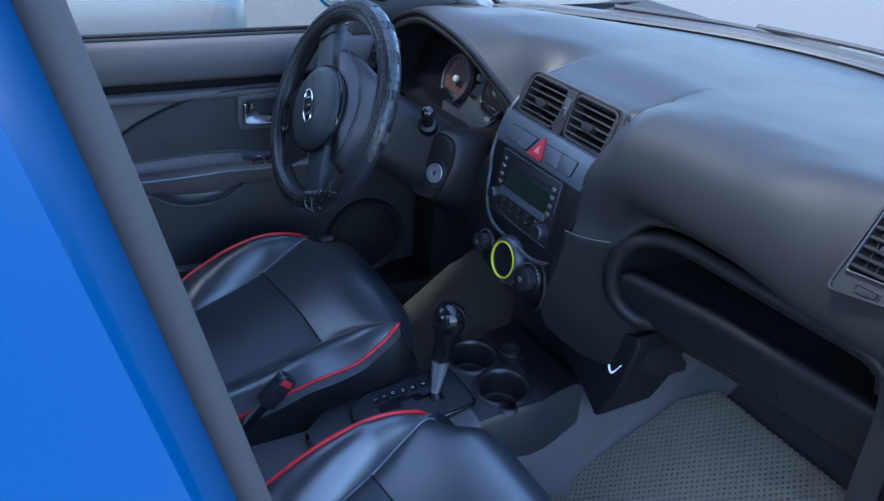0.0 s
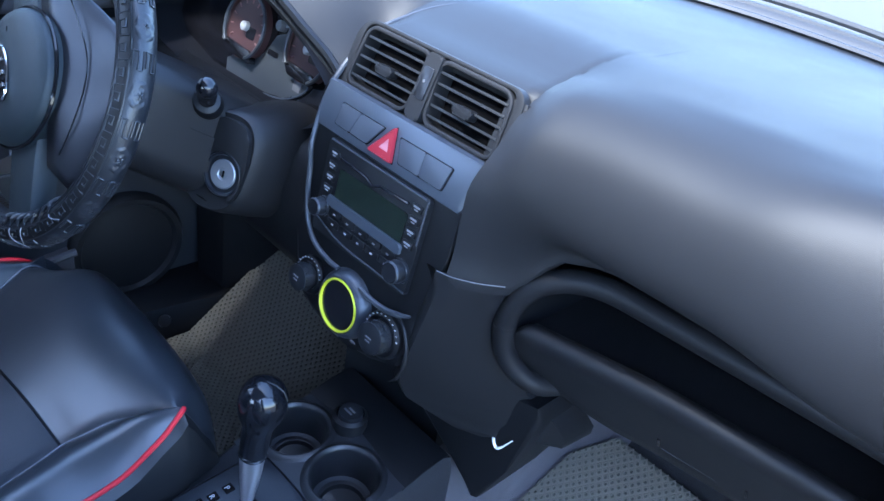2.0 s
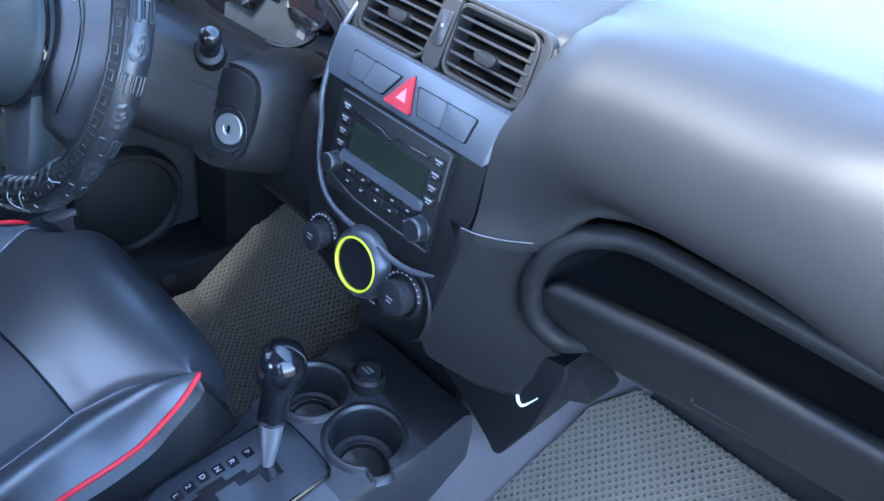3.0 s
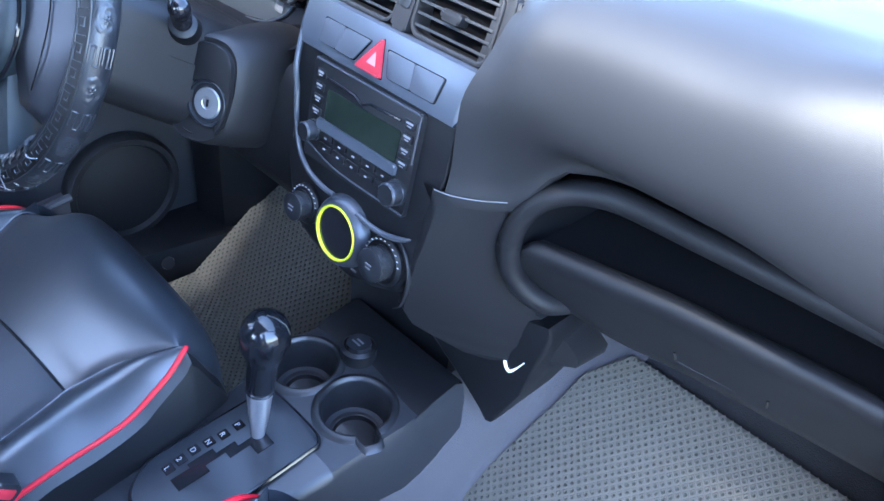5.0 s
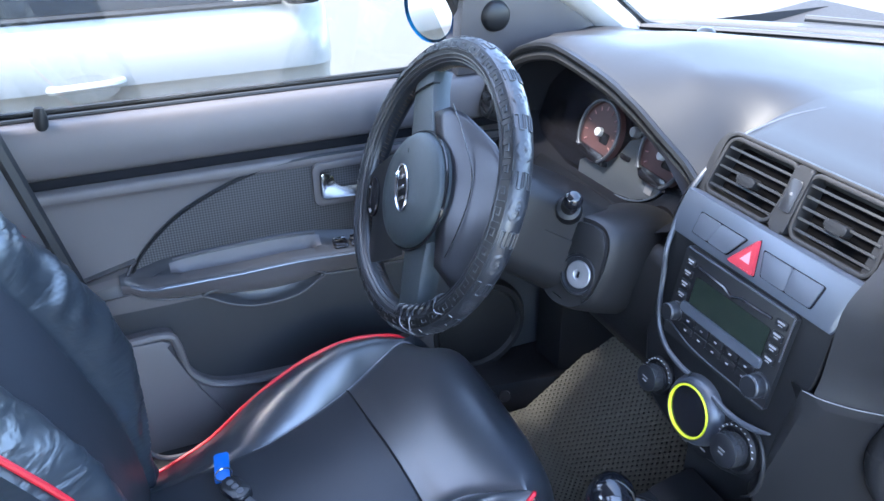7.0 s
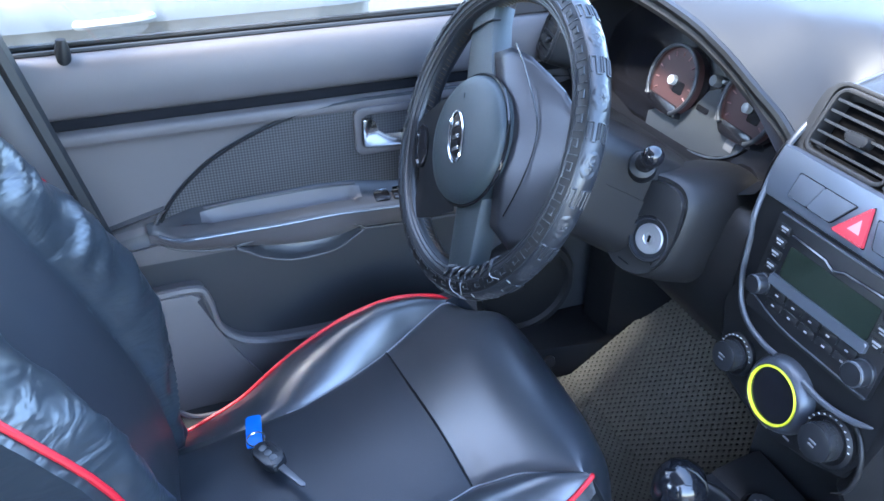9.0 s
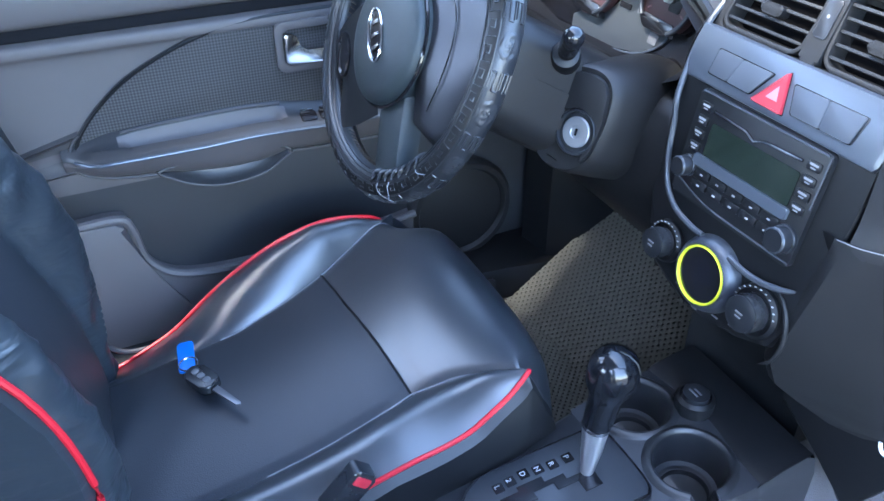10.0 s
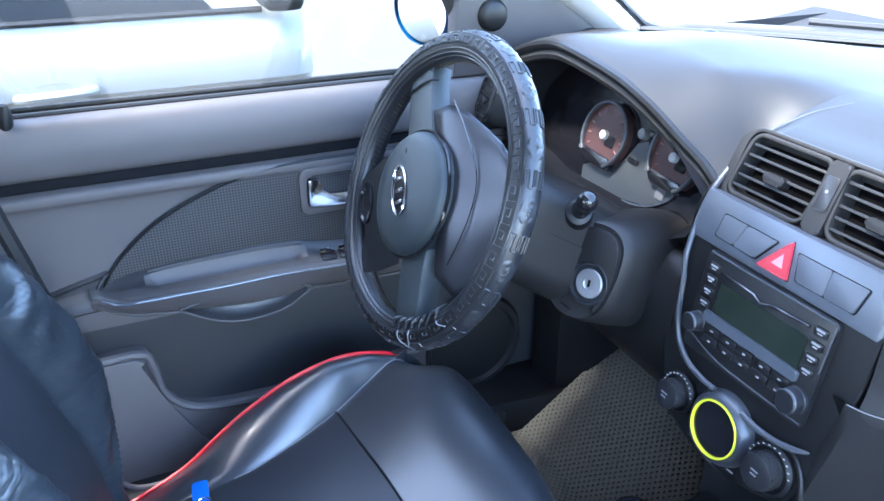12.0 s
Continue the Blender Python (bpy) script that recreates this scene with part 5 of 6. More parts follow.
arc_in = [(min(x, q[0] - 0.0006) if k > 8 else x, y) for k, ((x, y), q) in enumerate(zip(arc_in, arc_in))]
slab(bm, [*arc_out, *arc_in[::-1]][::-1], IG @ Matrix.Translation((0, 0, 0.002)), 0.009, 0.0016)
part("housing_face", bm, SHROUD, col, "smooth raised face of the lock housing")
bm = B()
lathe(bm, [(0.0272, -0.004), (0.0268, 0.0006), (0.0255, 0.002), (0.0238, 0.0016), (0.0225, -0.002), (0.018, -0.002)], IG, 36)
part("lock_ring", bm, SATIN, col, "black lock ring")
bm = B()
lathe(bm, [(0.018, -0.004), (0.0178, -0.0006), (0.0168, 0.0004), (0.0075, -0.0002), (0.0065, -0.0012), (0.0, -0.0012)], IG, 36)
lock = part("ignition_lock", bm, LOCKMETAL, col, "pale satin metal ignition lock")
bm = B()
slab(bm, rrect(0.0032, 0.0085, 0.001), IG @ Matrix.Translation((0, 0, -0.0006)), 0.001)
part("keyhole", bm, GLOSS, lock)
bm = B()
tube(bm, [IG @ Vector((-0.03, -0.036, -0.0005)), IG @ Vector((-0.014, -0.039, -0.0005))], 0.0007, 5)
part("housing_mark", bm, GLOSS, col)
# stalk
S0, S1 = Vector((-0.236, 0.69, 0.8535)), Vector((-0.1537, 0.6441, 0.9114))
bm = B()
tube(bm, [S0.lerp(S1, k) for k in (-0.25, 0.05, 0.2, 0.28, 0.3)], [0.021, 0.0195, 0.0175, 0.015, 0.009], 18)
part("stalk_boot", bm, DARK, col, "black stalk boot")
bm = B()
ts = [0.2, 0.34, 0.4, 0.44, 0.46, 0.58, 0.6, 0.64, 0.66, 0.78]
tube(bm, [S0.lerp(S1, k) for k in ts], [0.0085, 0.0085, 0.0095, 0.0105, 0.0095, 0.0095, 0.0108, 0.0108, 0.0095, 0.009], 18)
stalk = part("wiper_stalk", bm, GLOSS, col, "glossy black wiper stalk")
bm = B()
dirn = (S1 - S0).normalized()
tube(bm, [S1 + dirn * 0.011 * h for h in (-1.9, -1.2, -0.75, -0.3, 0.2, 0.6, 0.85, 0.97, 1.0)], [0.0088, 0.0098, 0.0108, 0.0113, 0.0111, 0.009, 0.006, 0.0025, 0.0004], 18)
part("stalk_tip", bm, GLOSS, stalk, "glossy black stalk end")

# ---- steering wheel ----
WC, WYAW, WTILT = Vector((-0.337, 0.545, 0.873)), radians(3.56), radians(22.6)
WM = face(WC, (-math.sin(WYAW) * math.sin(WTILT), math.cos(WYAW) * math.sin(WTILT), math.cos(WTILT)), (math.cos(WYAW), math.sin(WYAW), 0))
wheel = thing("steering_wheel", "steering wheel turned to one side with embossed black leather cover", "steering wheel", tuple(WC))
R, TR = 0.1752, 0.0186


def on_rim(a, b, r=TR):
    """A point on the rim: a round the wheel, b round its tube (0 outward, 90 to the driver)."""
    c = Vector((math.cos(a), math.sin(a), 0))
    return WM @ (c * (R + r * math.cos(b)) + Vector((0, 0, r * math.sin(b))))


bm = B()
sheet(bm, [[on_rim(2 * math.pi * i / 120, 2 * math.pi * j / 20, TR + 0.0004 * noise.noise(Vector((i * 0.35, j * 0.5, 2.0))) * (j > 0)) for j in range(20)] for i in range(121)], True)
rimob = part("rim", bm, COVER, wheel, "black embossed leather rim cover")
# stitched seam on the inner side
bm = B()
for i in range(150):
    a = 2 * math.pi * i / 150
    tube(bm, [on_rim(a - 0.008, radians(168), TR + 0.0006), on_rim(a + 0.008, radians(192), TR + 0.0006)], 0.0007, 4)
part("stitching", bm, BROWN, rimob, "brown cross stitching", kind="stuff")
# pressed black band with a raised key pattern, on the face of the rim
bm = B()
sheet(bm, [[on_rim(2 * math.pi * i / 120, radians(b), TR + h) for b, h in ((50, -0.0004), (53, 0.0005), (72, 0.0005), (90, 0.0005), (93, -0.0004))] for i in range(121)])
band = part("pressed_band", bm, EMBOSS, rimob, "matt black pressed band")
for b, r in ((50, 0.0009), (93.5, 0.001)):
    bm = B()
    tube(bm, [on_rim(2 * math.pi * i / 120, radians(b), TR + 0.0002) for i in range(120)], r, 5, True)
    part("band_ridge", bm, COVER, band)
# soft ribs along the inner face of the cover
for b in (112, 128, 144):
    bm = B()
    tube(bm, [on_rim(2 * math.pi * i / 120, radians(b + 1.5 * math.sin(i * 0.37)), TR - 0.0003) for i in range(120)], 0.0012, 6, True)
    part("cover_rib", bm, COVER, rimob)
key = [(0.0, 0.0), (0.0, 1.0), (0.72, 1.0), (0.72, 0.3), (0.36, 0.3), (0.36, 0.66)]
N = 48
for i in range(N):
    a0 = 2 * math.pi * i / N
    bm = B()
    tube(bm, [on_rim(a0 + 0.122 * u, radians(56 + 32 * v), TR + 0.0005) for u, v in key], 0.001, 5)
    part("embossed_key", bm, PRESSED, band)
# paired meanders and flower medallions by turns on the outer side
turn = [(0.75, 0.0), (0.0, 0.0), (0.0, 0.22), (0.75, 0.22), (0.75, 0.44), (0.1, 0.44)]
for i in range(18):
    a0 = 2 * math.pi * i / 18
    bm = B()
    for s0 in (0.0, 0.55):
        path = [(p.x, p.y) for a, b in zip(turn, turn[1:]) for p in [Vector((*a, 0)).lerp(Vector((*b, 0)), k / 5) for k in range(5)]] + [turn[-1]]
        tube(bm, [on_rim(a0 + u * 0.13, radians(-28 + 72 * (v + s0)), TR + 0.0002) for u, v in path], 0.00115, 6)
    part("embossed_meander", bm, PRESSED, rimob)
    bm = B()
    ring = []
    for k in range(9):
        q = 1 - k / 8.2
        row = []
        for j in range(30):
            t = 2 * math.pi * j / 30
            edge = 1 + 0.05 * math.cos(5 * t + i) + 0.03 * math.sin(3 * t)
            h = 0.0006 * min(1, (1 - q) * 5) + 0.0006 * math.cos(5 * t + i) * math.sin(q * 11) - 0.0005 * (abs(q - 0.45) < 0.07)
            row.append(on_rim(a0 + 0.226 + 0.078 * q * edge * math.cos(t), radians(8 + 36 * q * edge * math.sin(t)), TR - 0.0001 + h))
        ring.append(row)
    sheet(bm, ring, True)
    part("embossed_medallion", bm, PRESSED, rimob)
# gathered end of the cover with loose lacing
bm = B()
for k in range(7):
    a = radians(-72 + 5.2 * k)
    tube(bm, [on_rim(a + 0.05 * u + 0.012 * math.sin(9 * u + k), radians(100 + 62 * u), TR + 0.0012 + 0.0014 * math.sin(math.pi * u)) for u in np.linspace(0, 1, 9)], [0.0012 + 0.0016 * math.sin(math.pi * u) for u in np.linspace(0, 1, 9)], 7)
part("cover_fold", bm, COVER, rimob, "gathered leather folds")
for a, b0, b1, w in ((-66, 95, 20, 0.10), (-58, 96, 30, -0.08), (-40, 92, 60, 0.06)):
    bm = B()
    tube(bm, [on_rim(radians(a) + w * u * u, radians(b0 + (b1 - b0) * u), TR + 0.0016 + 0.001 * math.sin(6 * u)) for u in np.linspace(0, 1, 10)], 0.0006, 5)
    part("loose_thread", bm, THREAD, rimob, "loose grey lacing thread")
# hub pad, spokes: the wheel stands turned, so these have an axis system of their own
WR = WM @ Matrix.Rotation(radians(37), 4, "Z") @ Matrix.Translation((-0.005, -0.009, 0))
bm = B()
pad = [(0.0745 * math.cos(t) * (1 - 0.03 * math.cos(2 * t)), 0.0755 * math.sin(t)) for t in np.linspace(0, 2 * math.pi, 49)[:-1]]
sheet(bm, [[WR @ Vector((x * k, y * k, z)) for x, y in pad] for k, z in ((1.0, -0.02), (1.0, 0.022), (0.985, 0.0275), (0.95, 0.031), (0.8, 0.0355), (0.5, 0.039), (0.25, 0.0402), (0.02, 0.0405))], True)
hub = part("hub_pad", bm, HUB, wheel, "grey green padded hub")
bm = B()
tube(bm, [WR @ Vector((x * 1.02, y * 1.02, 0.0215)) for x, y in pad], 0.0022, 6, True)
part("pad_edge", bm, GLOSS, hub)
EM = WR @ Matrix.Translation((0.0, 0, 0.0418))
bm = B()
slab(bm, circle(0.0145, 32, 0, 0, 0.0305), EM, 0.003, 0.0006)
em = part("emblem", bm, GLOSS, hub, "black oval badge with chrome rim")
bm = B()
tube(bm, [EM @ Vector((x, y, 0.0005)) for x, y in circle(0.0148, 36, 0, 0, 0.0308)], 0.0015, 6, True)
part("badge_rim", bm, CHROME, em, "chrome badge rim")
for y in (-0.0145, 0.0, 0.0145):
    bm = B()
    slab(bm, rrect(0.0135, 0.0042, 0.001, 0, y), EM @ Matrix.Translation((0, 0, 0.0012)), 0.0015, 0.0004)
    part("badge_bar", bm, CHROME, em, "chrome bar")
bm = B()
tube(bm, [WR @ Vector((0.012, 0.044, 0.0398)), WR @ Vector((0.012, 0.05, 0.0392))], 0.0006, 5)
part("pad_mark", bm, GLOSS, hub)
# two narrow spokes
for sy, x0, x1 in ((1, 0.004, -0.004), (-1, -0.004, -0.046)):
    bm = B()
    rows = []
    for q, w, z in ((0.0, 0.032, 0.006), (0.3, 0.029, 0.004), (0.7, 0.0265, 0.0), (0.86, 0.027, -0.002), (1.0, 0.027, -0.006)):
        y = sy * (0.06 + 0.108 * q)
        x = x0 + (x1 - x0) * q
        rows.append([WR @ Vector((x + u, y, z + h)) for u, h in ((-w, -0.016), (-w, 0.004), (-w * 0.86, 0.009), (-w * 0.5, 0.0105), (w * 0.5, 0.0105), (w * 0.86, 0.009), (w, 0.004), (w, -0.016))])
    sheet(bm, rows, True)
    part("spoke", bm, HUB, wheel, "grey green spoke")
    bm = B()
    y, x = sy * (0.06 + 0.108 * 0.8), x0 + (x1 - x0) * 0.8
    tube(bm, [WR @ Vector((x + u, y, h)) for u, h in ((-0.028, 0.001), (-0.024, 0.009), (-0.013, 0.0115), (0.013, 0.0115), (0.024, 0.009), (0.028, 0.001))], 0.0016, 6)
    part("spoke_clip", bm, DARK, wheel, "dark band across the spoke")
# broad satin spoke with a joint line
def wide(x, v, dz=0.0):
    """A point of the broad spoke: x outward, v from its lower to its upper side."""
    lo = lerp(x, (0.05, 0.075, 0.1, 0.125, 0.145, 0.162), (-0.105, -0.135, -0.137, -0.118, -0.092, -0.06))
    hi = lerp(x, (0.05, 0.075, 0.1, 0.125, 0.145, 0.162), (0.1, 0.1, 0.082, 0.054, 0.03, 0.0))
    z = lerp(x, (0.05, 0.075, 0.1, 0.125, 0.145, 0.162), (0.02, 0.013, 0.005, -0.002, -0.006, -0.01))
    return WR @ Vector((x - 0.02 * v * v, lo + (hi - lo) * (v + 1) / 2, z + dz - 0.008 * v * v))


bm = B()
sheet(bm, [[wide(x, v) for v in np.linspace(-1, 1, 20)] for x in (0.05, 0.065, 0.075, 0.088, 0.1, 0.112, 0.125, 0.135, 0.145, 0.155, 0.162)])
lower = part("lower_spoke", bm, SPOKE, wheel, "broad satin spoke")
thicken(lower, 0.012)
bm = B()
tube(bm, spline([WR @ Vector((x + 0.005, y + 0.009, z)) for x, y, z in ((0.062, 0.09, 0.0085), (0.085, 0.045, 0.0105), (0.098, -0.01, 0.0062), (0.093, -0.045, 0.0075), (0.076, -0.08, 0.0115), (0.05, -0.108, 0.0125))], 6), 0.0008, 5)
part("spoke_joint", bm, GLOSS, lower)
# hub shell towards the rim, with a thumb recess
bm = B()
rows = [[WR @ Vector((x - 0.02 * v * v * q, 0.068 * v * k, z)) for v in np.linspace(-1, 1, 15)] for q, x, k, z in ((0.0, -0.045, 1.1, 0.012), (0.3, -0.085, 1.1, 0.012), (0.6, -0.115, 1.02, 0.011), (0.9, -0.138, 0.9, 0.008), (1.0, -0.149, 0.82, 0.002), (1.0, -0.15, 0.8, -0.014))]
sheet(bm, rows)
shell = part("hub_shell", bm, DARK, wheel, "black hub shell")
bm = B()
ov = [(-0.128 + 0.016 * math.cos(t), 0.028 + 0.028 * math.sin(t)) for t in np.linspace(0, 2 * math.pi, 25)[:-1]]
sheet(bm, [[WR @ Vector((-0.128 + (x + 0.128) * k, 0.028 + (y - 0.028) * k, z)) for x, y in ov] for k, z in ((1.06, 0.009), (1.03, 0.0135), (0.97, 0.0135), (0.85, 0.011), (0.4, 0.0105), (0.02, 0.0105))], True)
part("thumb_recess", bm, GLOSS, shell, "glossy black thumb recess")

# ---- centre console ----
con = thing("centre_console", "dark plastic centre console with two cup holders", "centre console", (0.01, 0.6, 0.4))


def ctop(y):
    return lerp(y, (0.3, 0.45, 0.6, 0.66, 0.72, 0.84), (0.43, 0.448, 0.458, 0.468, 0.476, 0.48))


CUPS = ((0.052, 0.716, 0.044), (-0.046, 0.712, 0.043))
bm = B()
half = lambda y: lerp(y, (0.38, 0.42, 0.46, 0.55, 0.66, 0.74, 0.84), (0.03, 0.06, 0.075, 0.085, 0.098, 0.105, 0.1))
rows = []
for y in np.linspace(0.38, 0.64, 14):
    h, z = half(y), ctop(y)
    rows.append([(0.012 - h * 1.06, y, 0.36), (0.012 - h, y, z - 0.014), (0.012 - h * 0.95, y, z - 0.004), (0.012 - h * 0.88, y, z), (0.012, y, z), (0.012 + h * 0.88, y, z), (0.012 + h * 0.95, y, z - 0.004), (0.012 + h, y, z - 0.014), (0.012 + h * 1.06, y, 0.36)])
sheet(bm, rows)
rows = []
for y in np.linspace(0.64, 0.84, 9):
    h, z = half(y), ctop(y)
    rows.append([(0.012 + s * h * (1.06 if k == 0 else 1.0 if k == 1 else 0.95), y, (0.36, z - 0.014, z - 0.003)[k]) for s in (1,) for k in (0, 1, 2)])
sheet(bm, rows)
sheet(bm, [[(0.024 - p[0], p[1], p[2]) for p in r] for r in rows])
sheet(bm, [[(0.012 - half(0.84), 0.84, 0.3), (0.012 + half(0.84), 0.84, 0.3)], [(0.012 - half(0.84), 0.842, 0.478), (0.012 + half(0.84), 0.842, 0.478)]])
part("console_body", bm, CONSOLE, con, "dark grey console body")
# top plate with real round openings, one with a handle notch
def tz(y):
    return ctop(y) - 0.001


def cup_r(cx, r, a):
    d = abs((a - radians(-22) + math.pi) % (2 * math.pi) - math.pi)
    return r + (0.017 * (1 - smooth(0.17, 0.3, d)) if cx > 0 else 0.0)



bm = B()
outer = []
n = 72
z0 = 0.474
holes = []
for cx, cy, r in CUPS:
    holes.append([bm.verts.new((cx + cup_r(cx, r, 2 * math.pi * k / n) * math.cos(2 * math.pi * k / n), cy + cup_r(cx, r, 2 * math.pi * k / n) * math.sin(2 * math.pi * k / n), tz(cy + r * math.sin(2 * math.pi * k / n)))) for k in range(n)])
edge = [bm.verts.new((x, y, tz(y))) for x, y in [(0.012 - half(y) * 0.96, y) for y in np.linspace(0.64, 0.84, 7)] + [(0.012 + half(y) * 0.96, y) for y in np.linspace(0.84, 0.64, 7)]]
es = []
for loop in (*holes, edge):
    es += [bm.edges.new((loop[k], loop[(k + 1) % len(loop)])) for k in range(len(loop))]
bmesh.ops.triangle_fill(bm, use_beauty=True, edges=es, normal=(0, 0, 1))
part("console_top", bm, CONSOLE, con, "dark grey console top", smooth=False)
for cx, cy, r in CUPS:
    bm = B()
    C = Matrix.Translation((cx, cy, z0))
    rows = []
    for dr, h in ((0.011, -0.0015), (0.008, 0.0012), (0.0045, 0.0032), (0.0015, 0.0034), (-0.001, 0.0015), (-0.0025, -0.003), (-0.003, -0.012), (-0.006, -0.05), (-0.014, -0.052), (-0.016, -0.058), (-0.03, -0.0595), (-r, -0.06)):
        rows.append([(cx + max(0.001, (cup_r(cx, r, a) if h > -0.04 else r) + dr) * math.cos(a), cy + max(0.001, (cup_r(cx, r, a) if h > -0.04 else r) + dr) * math.sin(a), tz(cy + r * math.sin(a)) + h) for a in np.linspace(0, 2 * math.pi, 73)[:-1]])
    sheet(bm, rows, True)
    cup = part("cup_holder", bm, CUP, con, "round dark cup holder")
    bm = B()
    lathe(bm, [(r - 0.008, -0.046), (r - 0.005, -0.044), (r - 0.012, -0.045)], C, 36)
    part("cup_ledge", bm, FASCIA, cup, "paler inner ledge")
bm = B()
lathe(bm, [(0.024, -0.05), (0.0235, 0.004), (0.019, 0.008), (0.017, 0.004)], Matrix.Translation((-0.012, 0.772, 0.489)), 28)
sock = part("power_socket", bm, DARK, con, "black power socket with cap")
bm = B()
lathe(bm, [(0.0165, 0.0), (0.016, 0.012), (0.0, 0.013)], Matrix.Translation((-0.012, 0.772, 0.489)), 24)
part("socket_cap", bm, SATIN, sock)
for k in range(2):
    bm = B()
    box(bm, -0.02 + 0.003 * k, -0.005, 0.766 + 0.006 * k, 0.7685 + 0.006 * k, 0.502, 0.5026)
    part("cap_mark", bm, MARK, sock)
bm = B()
rows = []
for x in np.linspace(-0.09, 0.112, 14):
    y0 = 0.768 + 0.006 * math.cos(x * 30)
    rows.append([(x, y0 - 0.004, 0.4725), (x, y0, 0.476), (x, y0 + 0.01, 0.481), (x, y0 + 0.035, 0.487), (x, 0.826, 0.491), (x, 0.836, 0.489), (x, 0.842, 0.475)])
sheet(bm, rows)
part("console_ledge", bm, DARK, con)
bm = B()
sheet(bm, [[(0.1125, 0.76, 0.474), (0.1125, 0.79, 0.484), (0.1125, 0.826, 0.49), (0.1125, 0.84, 0.482)], [(0.1165, 0.76, 0.46), (0.1165, 0.79, 0.465), (0.1165, 0.826, 0.468), (0.1165, 0.842, 0.46)], [(0.1185, 0.75, 0.36), (0.1185, 0.79, 0.36), (0.1185, 0.83, 0.38), (0.1185, 0.842, 0.39)]])
part("console_cheek", bm, CONSOLE, con)
# gear gate
GM = face((0.012, 0.56, 0.461), (0, 1.0, 0.075))
bm = B()
plate = [(-0.045, 0.095), (0.045, 0.095), (0.052, 0.085), (0.052, -0.07), (0.035, -0.095), (0.0, -0.105), (-0.035, -0.095), (-0.052, -0.07), (-0.052, 0.085)]
plate = [(p.x, p.y) for p in spline([(a, b, 0) for a, b in [(-0.03, 0.096), (0.03, 0.096), (0.05, 0.09), (0.053, 0.07), (0.053, -0.05), (0.046, -0.078), (0.028, -0.098), (0.0, -0.105), (-0.028, -0.098), (-0.046, -0.078), (-0.053, -0.05), (-0.053, 0.07), (-0.05, 0.09)]], 5, True)]
slab(bm, plate, GM @ Matrix.Translation((0, 0, 0.003)), 0.01, 0.0015)
gate = part("gear_plate", bm, PLATE, con, "satin grey gear plate")
bm = B()
tube(bm, [GM @ Vector((x * 1.025, y * 1.015, 0.0005)) for x, y in plate], 0.0025, 6, True)
part("plate_joint", bm, GLOSS, gate)
bm = B()
slot = [(-0.004, 0.052), (0.02, 0.052), (0.02, 0.03), (0.004, 0.03), (0.004, 0.004), (-0.006, 0.004), (-0.006, -0.022), (0.004, -0.022), (0.004, -0.06), (-0.014, -0.06), (-0.014, -0.036), (-0.02, -0.036), (-0.02, -0.004), (-0.012, -0.004), (-0.012, 0.02), (-0.004, 0.02)]
slab(bm, slot, GM @ Matrix.Translation((0, 0, 0.0042)), 0.006)
part("gear_slot", bm, GLOSS, gate, "stepped gear slot", smooth=False)


def letters(text, size, m, parent, name="letter"):
    cu = bpy.data.curves.new(name, "FONT")
    cu.body, cu.size, cu.extrude = text, size, 0.0003
    tmp = bpy.data.objects.new(name, cu)
    me = bpy.data.meshes.new_from_object(tmp)
    bpy.data.objects.remove(tmp)
    me.transform(m)
    b = B()
    b.from_mesh(me)
    return part(name, b, PALE, parent, smooth=False)


for ch, x, y in (("P", -0.032, 0.032), ("R", -0.032, 0.012), ("N", -0.034, -0.006), ("D", -0.036, -0.024), ("2", -0.034, -0.042), ("L", -0.032, -0.058)):
    letters(ch, 0.009, GM @ Matrix.Translation((x, y, 0.0046)), gate)
    bm = B()
    slab(bm, rrect(0.012, 0.012, 0.001, x + 0.0035, y + 0.004), GM @ Matrix.Translation((0, 0, 0.0042)), 0.003)
    part("letter_window", bm, GLOSS, gate)
# lever
LB, LK = Vector((0.012, 0.602, 0.452)), Vector((0.0, 0.6165, 0.529))
lever = part("gear_lever", tube(B(), [LB, LB + (LK - LB) * 0.3, LB + (LK - LB) * 0.6, LK], [0.006, 0.0085, 0.0125, 0.0155], 16), LEVER, con, "satin silver gear lever")
bm = B()
prof = [(0.0155, 0.0), (0.0165, 0.003), (0.0172, 0.02), (0.0176, 0.043), (0.0205, 0.053), (0.026, 0.066), (0.0278, 0.08), (0.0262, 0.094), (0.0205, 0.105), (0.0105, 0.111), (0.0, 0.1125)]
KM = face(LK, (0, 1, -0.07), (1, 0, -0.08))
lathe(bm, prof, KM, 28)
knob = part("gear_knob", bm, KNOB, lever, "glossy black gear knob")
bm = B()
lathe(bm, [(0.0163, -0.002), (0.0172, 0.001), (0.0168, 0.004)], KM, 24)
part("knob_collar", bm, CHROME, lever, "chrome collar")
bm = B()
tube(bm, [KM @ Vector((r * 1.005 * math.sin(0.9), r * 1.005 * math.cos(0.9), h)) for r, h in prof[2:]], 0.0009, 4)
part("knob_seam", bm, DARK, lever)

